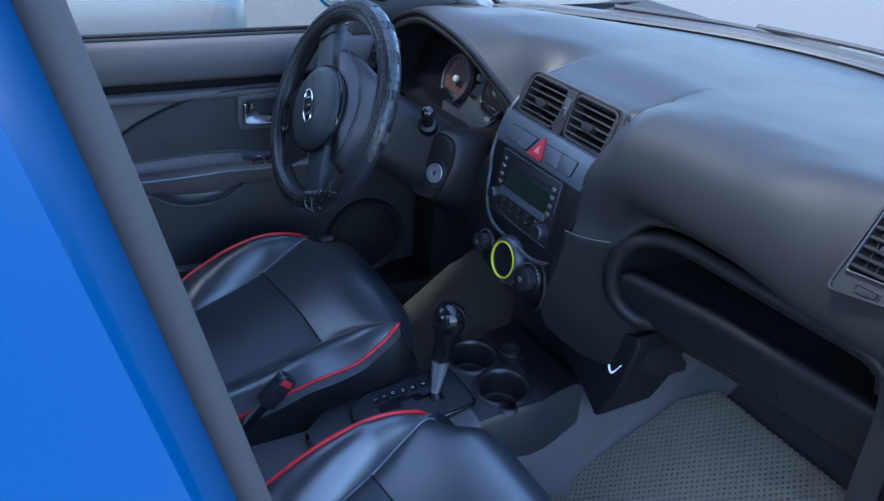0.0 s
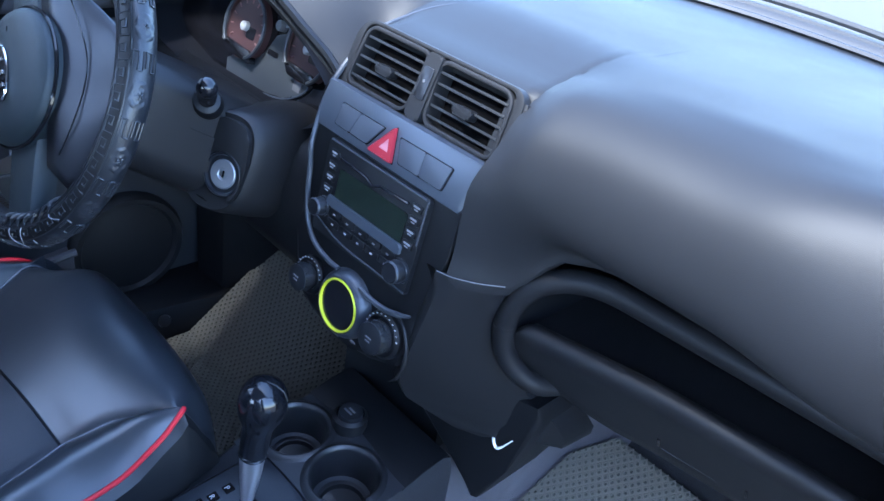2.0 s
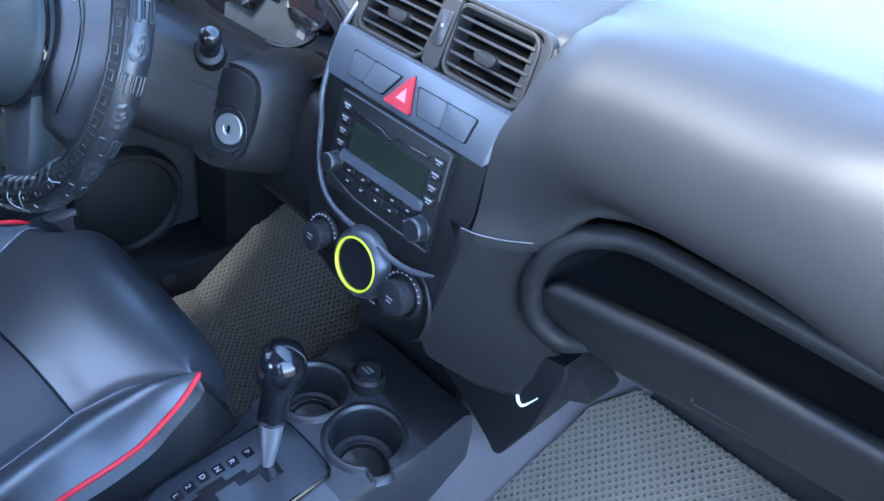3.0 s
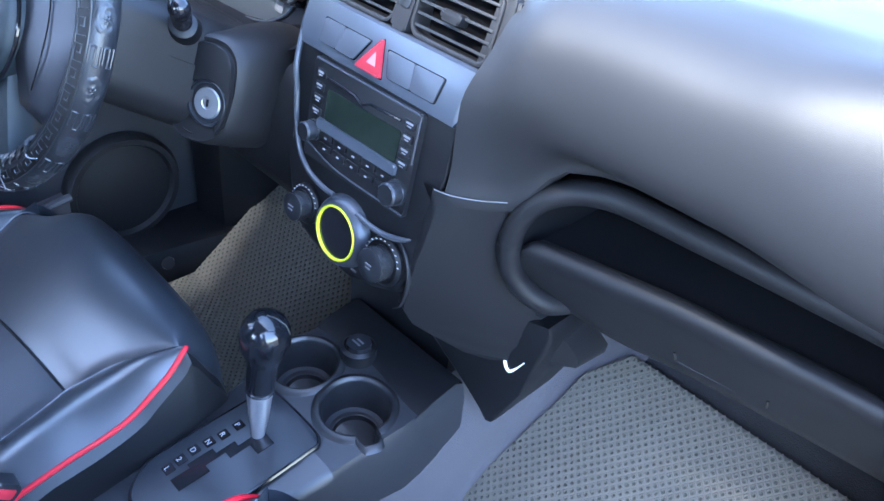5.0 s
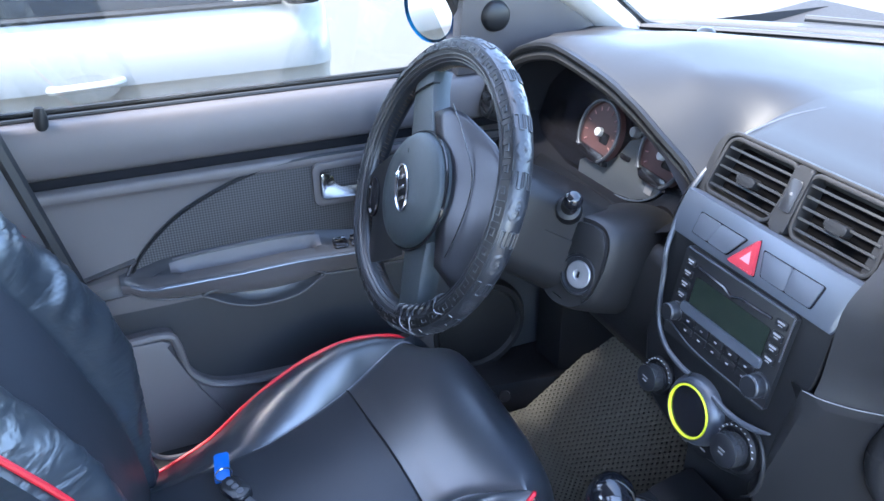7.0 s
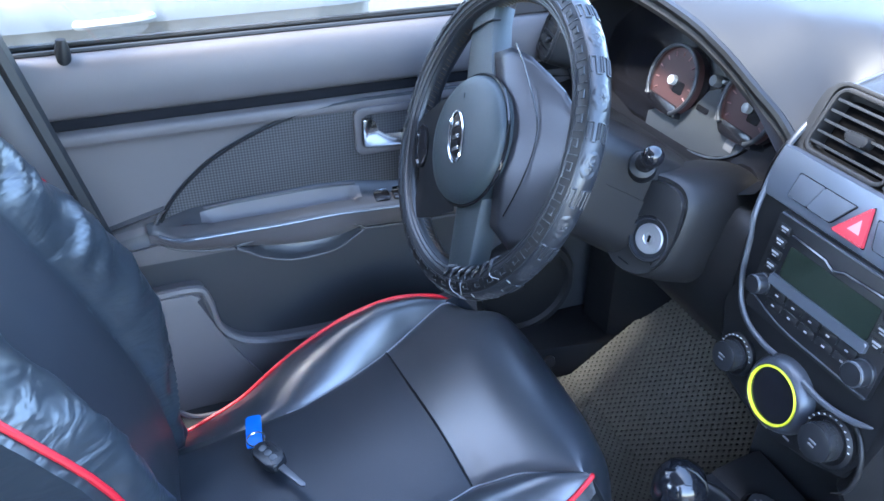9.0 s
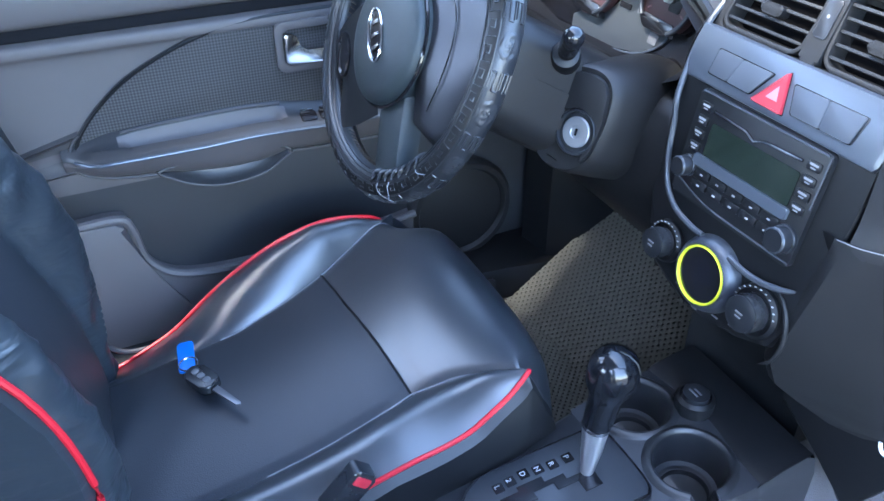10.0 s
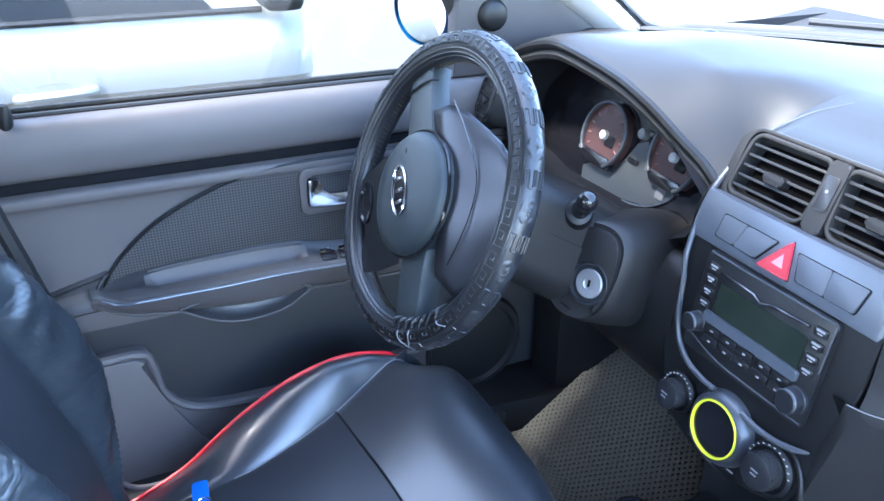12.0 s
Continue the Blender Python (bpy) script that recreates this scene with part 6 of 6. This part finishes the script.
# ---- seats ----
def seat(label, xc, m=1):
    """A car seat in leatherette with red piping; m = -1 mirrors it."""
    st = thing("bucket_seat", label, "car seat", (xc, 0.3, 0.3), group="front seats")
    path = spline([(0, 0.06, 0.43), (0, 0.15, 0.445), (0, 0.3, 0.468), (0, 0.44, 0.503), (0, 0.53, 0.54), (0, 0.585, 0.553), (0, 0.62, 0.535), (0, 0.637, 0.48), (0, 0.632, 0.4), (0, 0.62, 0.3)], 6)
    hw = 0.21
    bm = B()
    rows = []
    for i, p in enumerate(path):
        front = smooth(0.0, 1.0, (i - 28) / 8)
        y = p.y if i < 30 else 0.6
        seams = (-lerp(y, (0.1, 0.3, 0.373, 0.436, 0.476, 0.575), (0.56, 0.58, 0.655, 0.745, 0.82, 0.97)), lerp(y, (0.1, 0.34, 0.46, 0.51, 0.55, 0.582), (0.66, 0.645, 0.61, 0.69, 0.83, 0.96)))
        cols = list(np.linspace(-1, seams[0], 13)) + list(np.linspace(seams[0], seams[1], 37)[1:]) + list(np.linspace(seams[1], 1, 13)[1:])
        inb = lerp(y, (0.12, 0.25, 0.4, 0.5, 0.56, 0.585), (-0.01, 0.0, 0.012, -0.008, 0.01, 0.022)) * (1 - front)
        outb = (lerp(y, (0.08, 0.16, 0.233, 0.297, 0.37, 0.442, 0.503, 0.545, 0.58), (0.375, 0.397, 0.436, 0.49, 0.53, 0.554, 0.551, 0.536, 0.51)) - p.z) * (1 - front) - 0.045 * front
        row = []
        for s in cols:
            a, side = abs(s), s > 0
            seam = abs(seams[side])
            u = min(1.0, max(0.0, (a - seam) / (1.0 - seam)))
            b = (inb if side else outb) * math.sin(math.pi / 2 * u)
            b += (0.02 if side else 0.009) * math.sin(math.pi * u) * min(1.0, (1 - seam) / 0.25) * (1 - front)
            c = (s - seams[0]) / (seams[1] - seams[0])
            b += (0.011 * (1 - (2 * c - 1) ** 2) if 0 < c < 1 else 0)
            b -= 0.004 * math.exp(-((a - seam) / 0.02) ** 2) * (1 - front)
            b -= 0.005 * math.exp(-((p.y - 0.446 - 0.02 * s) / 0.008) ** 2) * (0 < c < 1) * (i < 30)
            b -= 0.04 * smooth(-0.55, -1.0, s) * smooth(0.53, 0.59, y) * (u == 0)
            b -= 0.035 * smooth(0.8, 1.0, a) * front
            b += 0.0014 * math.sin(60 * p.y + 9 * s) * smooth(0.3, 0.12, p.y)
            w = hw * (1 - 0.05 * front)
            if side:
                w *= 1 + 0.05 * math.sin(math.pi * min(1, max(0, (p.y - 0.2) / 0.38))) * (1 - front) * a ** 4
            row.append((xc + m * s * w, p.y - 0.02 * a ** 4 * smooth(0.55, 0.6, y), p.z + b))
        rows.append(row)
    sheet(bm, rows)
    cush = part("seat_cushion", bm, LEATHER, st, "black leatherette cushion")
    # side panels
    for s in (0, -1):
        bm = B()
        edge = [Vector(r[s]) for r in rows][:-8]
        o = (1 if s else -1) * m
        sheet(bm, [[e, e + Vector((o * 0.012, 0, -0.012)), e + Vector((o * 0.016, 0, -0.045)), Vector((e.x + o * 0.008, e.y, 0.33)), Vector((e.x - o * 0.01, e.y, 0.3))] for e in edge])
        part("seat_side", bm, SEATSIDE, st, "black leatherette side")
        bm = B()
        k = 27
        line = [Vector(r[s]) + Vector((o * 0.002, 0, 0.0012)) for r in rows[3:k:2]]
        line += [Vector(rows[k + 1][0 if s == 0 else -1]) + Vector((0, 0.001, 0.002)), Vector(rows[k + 3][2 if s == 0 else -3]) + Vector((0, 0.003, 0.002))]
        tube(bm, spline(line, 4), 0.0031, 8)
        part("red_piping", bm, RED, cush, "red piping")
        bm = B()
        tube(bm, spline([Vector(rows[i][48 if s else 12]) + Vector((0, 0, 0.0026)) for i in range(11, 30)], 3), 0.0011, 6)
        part("seam", bm, THREAD, cush, "pale seam")
    bm = B()
    seam_y = [0.446 + 0.02 * (j - 30) / 30 for j in range(61)]
    cross = [Vector((rows[18][j][0], seam_y[j], lerp(seam_y[j], [r[j][1] for r in rows[14:24]], [r[j][2] for r in rows[14:24]]))) for j in range(61)]
    sheet(bm, [[(Vector(rows[i][j]) if rows[i][j][1] < seam_y[j] - 0.001 else cross[j]) + Vector((0, 0, 0.0016)) for j in range(12, 49)] for i in range(2, 21)])
    part("seat_panel", bm, FABRIC, cush, "perforated black seat panel")
    bm = B()
    tube(bm, [cross[j] + Vector((0, 0, 0.0008)) for j in range(12, 49)], 0.002, 6)
    part("cross_seam", bm, DARK, cush)
    # backrest
    bm = B()
    bpath = spline([(0, 0.122, 0.42), (0, 0.118, 0.5), (0, 0.103, 0.6), (0, 0.066, 0.72), (0, 0.01, 0.86), (0, -0.05, 1.0), (0, -0.09, 1.08), (0, -0.13, 1.1), (0, -0.17, 1.07)], 22)
    rows = []
    for i, p in enumerate(bpath):
        top = smooth(0.86, 1.0, p.z)
        edge_y = lerp(p.z, (0.39, 0.5, 0.58, 0.64, 0.69, 0.75, 0.8, 0.86, 1.0), (0.104, 0.104, 0.114, 0.115, 0.107, 0.084, 0.054, 0.014, -0.05))
        edge_y += (p.y + 0.01 - edge_y) * top
        crease = lerp(p.z, (0.43, 0.58, 0.72, 0.86, 1.0), (0.66, 0.6, 0.54, 0.48, 0.5))
        row = []
        for s in list(np.linspace(-1, -crease, 22)) + list(np.linspace(-crease, crease, 25)[1:]) + list(np.linspace(crease, 1, 22)[1:]):
            u = max(0.0, (abs(s) - crease) / (1 - crease))
            swell = math.sin(math.pi * min(1.0, u * 0.93)) ** 0.8 * 0.026 if u > 0 else 0
            ruf = smooth(0.05, 0.3, u) * (1 - smooth(0.9, 1.0, u))
            k = p.z * 21 - u * 1.7 + 0.7 * noise.noise(Vector((u * 2.0, p.z * 7, s + xc)))
            fold = noise.noise(Vector((k, u * 0.9 + s, xc)))
            fine = noise.noise(Vector((p.z * 60 - u * 6, u * 2.5, 3.0 + s)))
            wr = ruf * (0.014 * (0.42 - abs(fold)) + 0.003 * (0.3 - abs(fine)))
            wr += 0.0025 * noise.noise(Vector((s * 2.5, p.z * 5, 7.0)))
            w = 0.205 - 0.03 * smooth(0.9, 1.1, p.z)
            y = p.y + (edge_y - p.y) * smooth(0.0, 0.8, u) + swell + wr - 0.005 * math.exp(-(u / 0.06) ** 2) * (u > 0)
            row.append((xc + m * s * w, y, p.z + 0.3 * (swell + wr)))
        rows.append(row)
    sheet(bm, rows)
    back = part("backrest", bm, WRINKLED, st, "wrinkled black leatherette backrest")
    bm = B()
    sheet(bm, [[Vector(rows[i][j]) + Vector((0, 0.0016, 0.0004)) for j in range(22, 45)] for i in range(0, 130, 2)])
    part("back_panel", bm, FABRIC, back, "smooth perforated centre panel")
    for s in (0, -1):
        o = (1 if s else -1) * m
        edge = [Vector(r[s]) for r in rows]
        bm = B()
        sheet(bm, [[e, e + Vector((o * 0.012, -0.01, 0)), e + Vector((o * 0.012, -0.06, 0.0)), Vector((e.x, e.y - 0.1, e.z - 0.02))] for e in edge])
        part("backrest_side", bm, WRINKLED, st)
        bm = B()
        tube(bm, spline([e + Vector((o * 0.004, 0.0, 0.001)) for e in edge[2::22]], 6), 0.0034, 8)
        part("red_piping", bm, RED, back, "red piping")
    bm = B()
    sheet(bm, [[(xc - 0.19, y, z), (xc + 0.19, y, z)] for y, z in ((0.05, 0.42), (0.0, 0.6), (-0.1, 0.85), (-0.2, 1.05))])
    part("backrest_rear", bm, LEATHER, st)
    bm = B()
    tube(bm, [(xc - 0.07, -0.12, 1.05), (xc - 0.07, -0.14, 1.2)], 0.006, 8)
    tube(bm, [(xc + 0.07, -0.12, 1.05), (xc + 0.07, -0.14, 1.2)], 0.006, 8)
    part("headrest_posts", bm, CHROME, st)
    bm = B()
    box(bm, xc - 0.13, xc + 0.13, -0.2, -0.1, 1.15, 1.33, 0.035, 4)
    part("headrest", bm, LEATHER, st, "black headrest")
    bm = B()
    box(bm, xc - 0.18, xc + 0.18, 0.0, 0.58, 0.285, 0.36, 0.01)
    part("seat_base", bm, DARK, st)
    bm = B()
    tube(bm, spline([(xc - m * 0.222, y, z) for y, z in ((0.1, 0.53), (0.108, 0.475), (0.12, 0.437), (0.145, 0.408), (0.182, 0.402), (0.22, 0.41))], 6), 0.004, 8)
    part("recliner_trim", bm, SEAL, st, "grey edge of the recliner cover")
    bm = B()
    tube(bm, spline([(xc + m * 0.215, 0.16, 0.43), (xc + m * 0.222, 0.22, 0.455), (xc + m * 0.222, 0.28, 0.47)], 5), [0.011] * 3 + [0.013] * 4 + [0.014] * 4, 10, flat=1.5)
    part("seat_lever", bm, SATIN, st, "black seat lever")
    return st


driver = seat("black leatherette driver seat with red piping and keys on it", -0.277)
b0, b1 = Vector((-0.045, 0.285, 0.455)), Vector((-0.045, 0.364, 0.537))
bm = tube(B(), [b0, b0.lerp(b1, 0.3), b0.lerp(b1, 0.5)], 0.007, 8, flat=1.6)
part("buckle_stalk", bm, DARK, driver, "black belt buckle stalk")
bm = B()
slab(bm, rrect(0.03, 0.062, 0.006), face(b0.lerp(b1, 0.72) + Vector((0.009, 0, 0)), b1 - b0, (0, 0.082, -0.079)), 0.018, 0.004)
buckle = part("belt_buckle", bm, SATIN, driver, "black seat belt buckle")
bm = B()
slab(bm, rrect(0.02, 0.011, 0.002, 0, 0.02), face(b0.lerp(b1, 0.72) + Vector((0.0105, 0, 0)), b1 - b0, (0, 0.082, -0.079)), 0.004, 0.001)
part("release_button", bm, RED_SWITCH, buckle, "red release button")
seat("black leatherette passenger seat with red piping", 0.321).location += Vector((0, -0.02, -0.01))

# ---- car key on the driver seat ----
keyring = thing("car_key", "car key with a blue tag lying on the seat", "key", (-0.3, 0.24, 0.49))
KP = face((-0.3, 0.243, 0.487), (-0.35, 0.6, 0.06), (0.75, 0.38, 0.02))
bm = B()
slab(bm, rrect(0.021, 0.056, 0.004), face((-0.352, 0.226, 0.485), (-1, 0.12, 0.02), (0.12, 1, 0.06)) @ Matrix.Translation((0, 0, 0.005)), 0.003, 0.001)
part("key_tag", bm, KEYBLUE, keyring, "bright blue plastic tag")
bm = B()
slab(bm, rrect(0.048, 0.028, 0.01, 0.0, -0.006), KP @ Matrix.Translation((0, 0, 0.012)), 0.011, 0.0035, 3)
fob = part("key_fob", bm, SATIN, keyring, "black key fob")
for k in range(3):
    bm = B()
    slab(bm, rrect(0.009, 0.009, 0.003, -0.012 + 0.0115 * k, -0.006), KP @ Matrix.Translation((0, 0, 0.0132)), 0.002, 0.001)
    part("fob_button", bm, MARK, fob, "grey fob button")
bm = B()
slab(bm, [(0.026, -0.002), (0.07, -0.003), (0.074, -0.006), (0.07, -0.01), (0.026, -0.011)], KP @ Matrix.Translation((0, 0, 0.008)), 0.0025, 0.0006)
part("key_blade", bm, DULL_SILVER, keyring, "steel key blade")
bm = B()
tube(bm, [KP @ Vector((-0.036 + 0.012 * math.cos(a), 0.0 + 0.012 * math.sin(a), 0.007)) for a in np.linspace(0, 2 * math.pi, 19)[:-1]], 0.001, 6, True)
part("split_ring", bm, CHROME, keyring, "steel ring")


# ---- floor mats ----
def mat(name, label, y0, y1, left, right, z, pitch=0.0112):
    """A rubber mat between two edges x(y), bent up at the front, with a lattice of small dimples."""
    o = Vector((left(y0), y0, z))
    t = thing(name, label, "floor mat", tuple(o))

    def rise(y):
        return 0.74 * max(0.0, y - 0.8)

    bm = B()
    sheet(bm, [[(left(y) * (1 - k) + right(y) * k, y, z + rise(y) - 0.004 * (k in (0, 1))) for k in (0, 0.015, 0.5, 0.985, 1)] for y in [*np.linspace(y0, y1, 40)]])
    part("mat_base", bm, RUBBER_SHADE, t)
    verts, faces, kinds = [], [], []
    j, y = 0, y0
    half_x, half_y = pitch / 2, pitch / 2
    while y < y1:
        x = left(y0) - 0.1 + (half_x if j % 2 else 0)
        while x < right(y) - half_x:
            if x > left(y) - half_x * 0.6:
                b0 = len(verts)
                rr = 0.34 + 0.05 * noise.noise(Vector((x * 130, y * 130, 2)))
                for ring, h in ((1.0, 0.0), (rr + 0.12, 0.0006), (rr, 0.0), (rr * 0.8, -0.0021)):
                    for k in range(8):
                        a = k * math.pi / 4
                        q = ring * (1.0 if ring < 1.0 or k % 2 == 0 else math.sqrt(0.5))
                        yy = y + half_y * q * math.sin(a)
                        verts.append((min(right(yy) - 0.001, max(left(yy) + 0.001, x + half_x * q * math.cos(a))), yy, z + 0.0024 + h + rise(yy)))
                # dimple walls and floors take the darker rubber as painted shade
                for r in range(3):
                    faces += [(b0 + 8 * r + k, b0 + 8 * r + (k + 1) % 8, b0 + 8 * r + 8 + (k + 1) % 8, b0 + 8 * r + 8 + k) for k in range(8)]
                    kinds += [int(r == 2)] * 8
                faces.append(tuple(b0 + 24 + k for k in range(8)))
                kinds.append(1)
            x += pitch
        y += half_y
        j += 1
    me = bpy.data.meshes.new("mat_surface")
    me.from_pydata(verts, [], faces)
    me.transform(Matrix.Translation(-o))
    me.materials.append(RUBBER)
    me.materials.append(RUBBER_SHADE)
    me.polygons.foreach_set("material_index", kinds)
    ob = new("mat_surface", me)
    ob.parent = t
    tagged(ob, kind="stuff")
    return t


mat("floor_mat", "grey dimpled rubber mat in the passenger footwell", 0.5, 1.06, lambda y: lerp(y, (0.5, 0.8, 0.87, 0.965, 1.01, 1.06), (0.155, 0.155, 0.159, 0.178, 0.185, 0.225)), lambda y: 0.58, 0.291)
mat("floor_mat", "grey dimpled rubber mat in the driver footwell", 0.5, 1.06, lambda y: -0.5, lambda y: -0.15, 0.291)

# kick panel and sill cover in the driver footwell
bm = B()
sheet(bm, [[(-0.575, 0.86, z), (-0.52, 0.88, z), (-0.49, 0.94, z), (-0.47, 1.05, z), (-0.47, 1.3, z)] for z in (0.29, 0.34, 0.45, 0.62)])
sheet(bm, [[(-0.6, y, 0.365), (-0.56, y, 0.362), (-0.53 + d, y, 0.345), (-0.518 + d, y, 0.315), (-0.515 + d, y, 0.285)] for y, d in ((0.1, 0), (0.5, 0), (0.7, 0.0), (0.8, 0.012), (0.9, 0.03))])
kp = thing("kick_panel", "black plastic kick panel in the driver footwell", "kick panel", (-0.54, 0.9, 0.3))
part("panel", bm, DARK, kp)
bm = B()
lathe(bm, [(0.012, 0), (0.011, 0.004), (0, 0.005)], face((-0.512, 0.76, 0.325), (-0.3, 0, 1), (0.1, 1, 0)), 16)
part("panel_clip", bm, SATIN, kp)

# ---- white van alongside ----
def thickened(bm, t):
    """Gives a sheet a back at the distance t."""
    bmesh.ops.solidify(bm, geom=list(bm.faces), thickness=t)
    return bm


van = thing("parked_van", "white van parked alongside with dark windows", "van", (-1.7, 0, 0))
SIDE = [(-1.62, 0.22), (-1.565, 0.33), (-1.552, 0.5), (-1.556, 0.66), (-1.553, 0.7), (-1.535, 0.722), (-1.536, 0.74), (-1.542, 0.79), (-1.565, 0.86), (-1.578, 0.884), (-1.64, 1.12), (-1.7, 1.38), (-1.77, 1.62), (-1.86, 1.74), (-2.05, 1.8), (-2.4, 1.82)]
RING = [(x, z) for x, z in SIDE] + [(-4.8 - x, z) for x, z in SIDE[-2::-1]]
bm = B()
rows = []
for y, k in ((-3.3, 0.8), (-3.26, 0.93), (-3.16, 0.985), (-3.0, 1.0), (-2.0, 1.0), (-1.0, 1.0), (0.0, 1.0), (0.4, 1.0), (0.6, 1.0), (0.68, 0.998), (0.715, 0.992), (0.733, 0.982), (0.742, 0.965), (0.75, 0.9)):
    rows.append([(-2.4 + (x + 2.4) * k, y - 0.55 * max(0.0, z - 0.95) * smooth(0.0, 0.7, y), 1.0 + (z - 1.0) * (k if y < 0 else 0.5 + 0.5 * k)) for x, z in RING])
sheet(bm, rows)
for r in (rows[0], rows[-1]):
    bm.faces.new([bm.verts.new(q) for q in r])
body = part("body", bm, CARWHITE, van, "glossy white body")


def side_x(z):
    return lerp(z, [p[1] for p in SIDE], [p[0] for p in SIDE])


for y0, y1 in ((-2.9, -1.5), (-1.4, -0.66), (-0.56, 0.5)):
    bm = B()
    sheet(bm, [[(side_x(z) + 0.004, y0 + 0.04 * k, z), (side_x(z) + 0.004, y1 - 0.3 * k * (y1 > 0), z)] for k, z in ((0, 0.897), (0.1, 0.93), (0.5, 1.15), (0.9, 1.36), (1.0, 1.4))])
    part("side_window", thickened(bm, 0.01), TINT, van, "dark tinted side window")
bm = B()
tube(bm, [(-1.5765, y, 0.889) for y in (-2.95, -1.0, 0.0, 0.62)], 0.0085, 6)
part("window_strip", bm, BLACKSEAL, van, "black window strip")
for y in (-0.61, -1.45):
    bm = B()
    tube(bm, [(side_x(z) + 0.0005, y, z) for z in (0.3, 0.5, 0.66, 0.7, 0.722, 0.79, 0.86, 0.884)], 0.003, 5)
    part("door_joint", bm, BLACKSEAL, van)
bm = B()
tube(bm, spline([(-1.53, 0.03, 0.73), (-1.505, 0.06, 0.735), (-1.505, 0.17, 0.738), (-1.53, 0.2, 0.736)], 5), 0.011, 8)
part("door_handle", bm, CARWHITE, van, "white door handle")
bm = B()
slab(bm, circle(0.075, 24, 0.115, 0.725, 0.035), dface(-1.537), 0.01)
part("handle_recess", bm, CARWHITE, van)
bm = B()
box(bm, -1.58, -1.43, 0.6, 0.7, 0.9, 1.1, 0.03, 3)
part("mirror", bm, BLACKSEAL, van, "black door mirror")
for y in (-2.5, 0.2):
    bm = B()
    lathe(bm, [(0.0, 0.0), (0.17, 0.0), (0.19, 0.012), (0.3, 0.004), (0.315, -0.02), (0.315, -0.18)], Matrix.Translation((-1.556, y, 0.315)) @ D, 28)
    part("wheel", bm, BLACKSEAL, van)
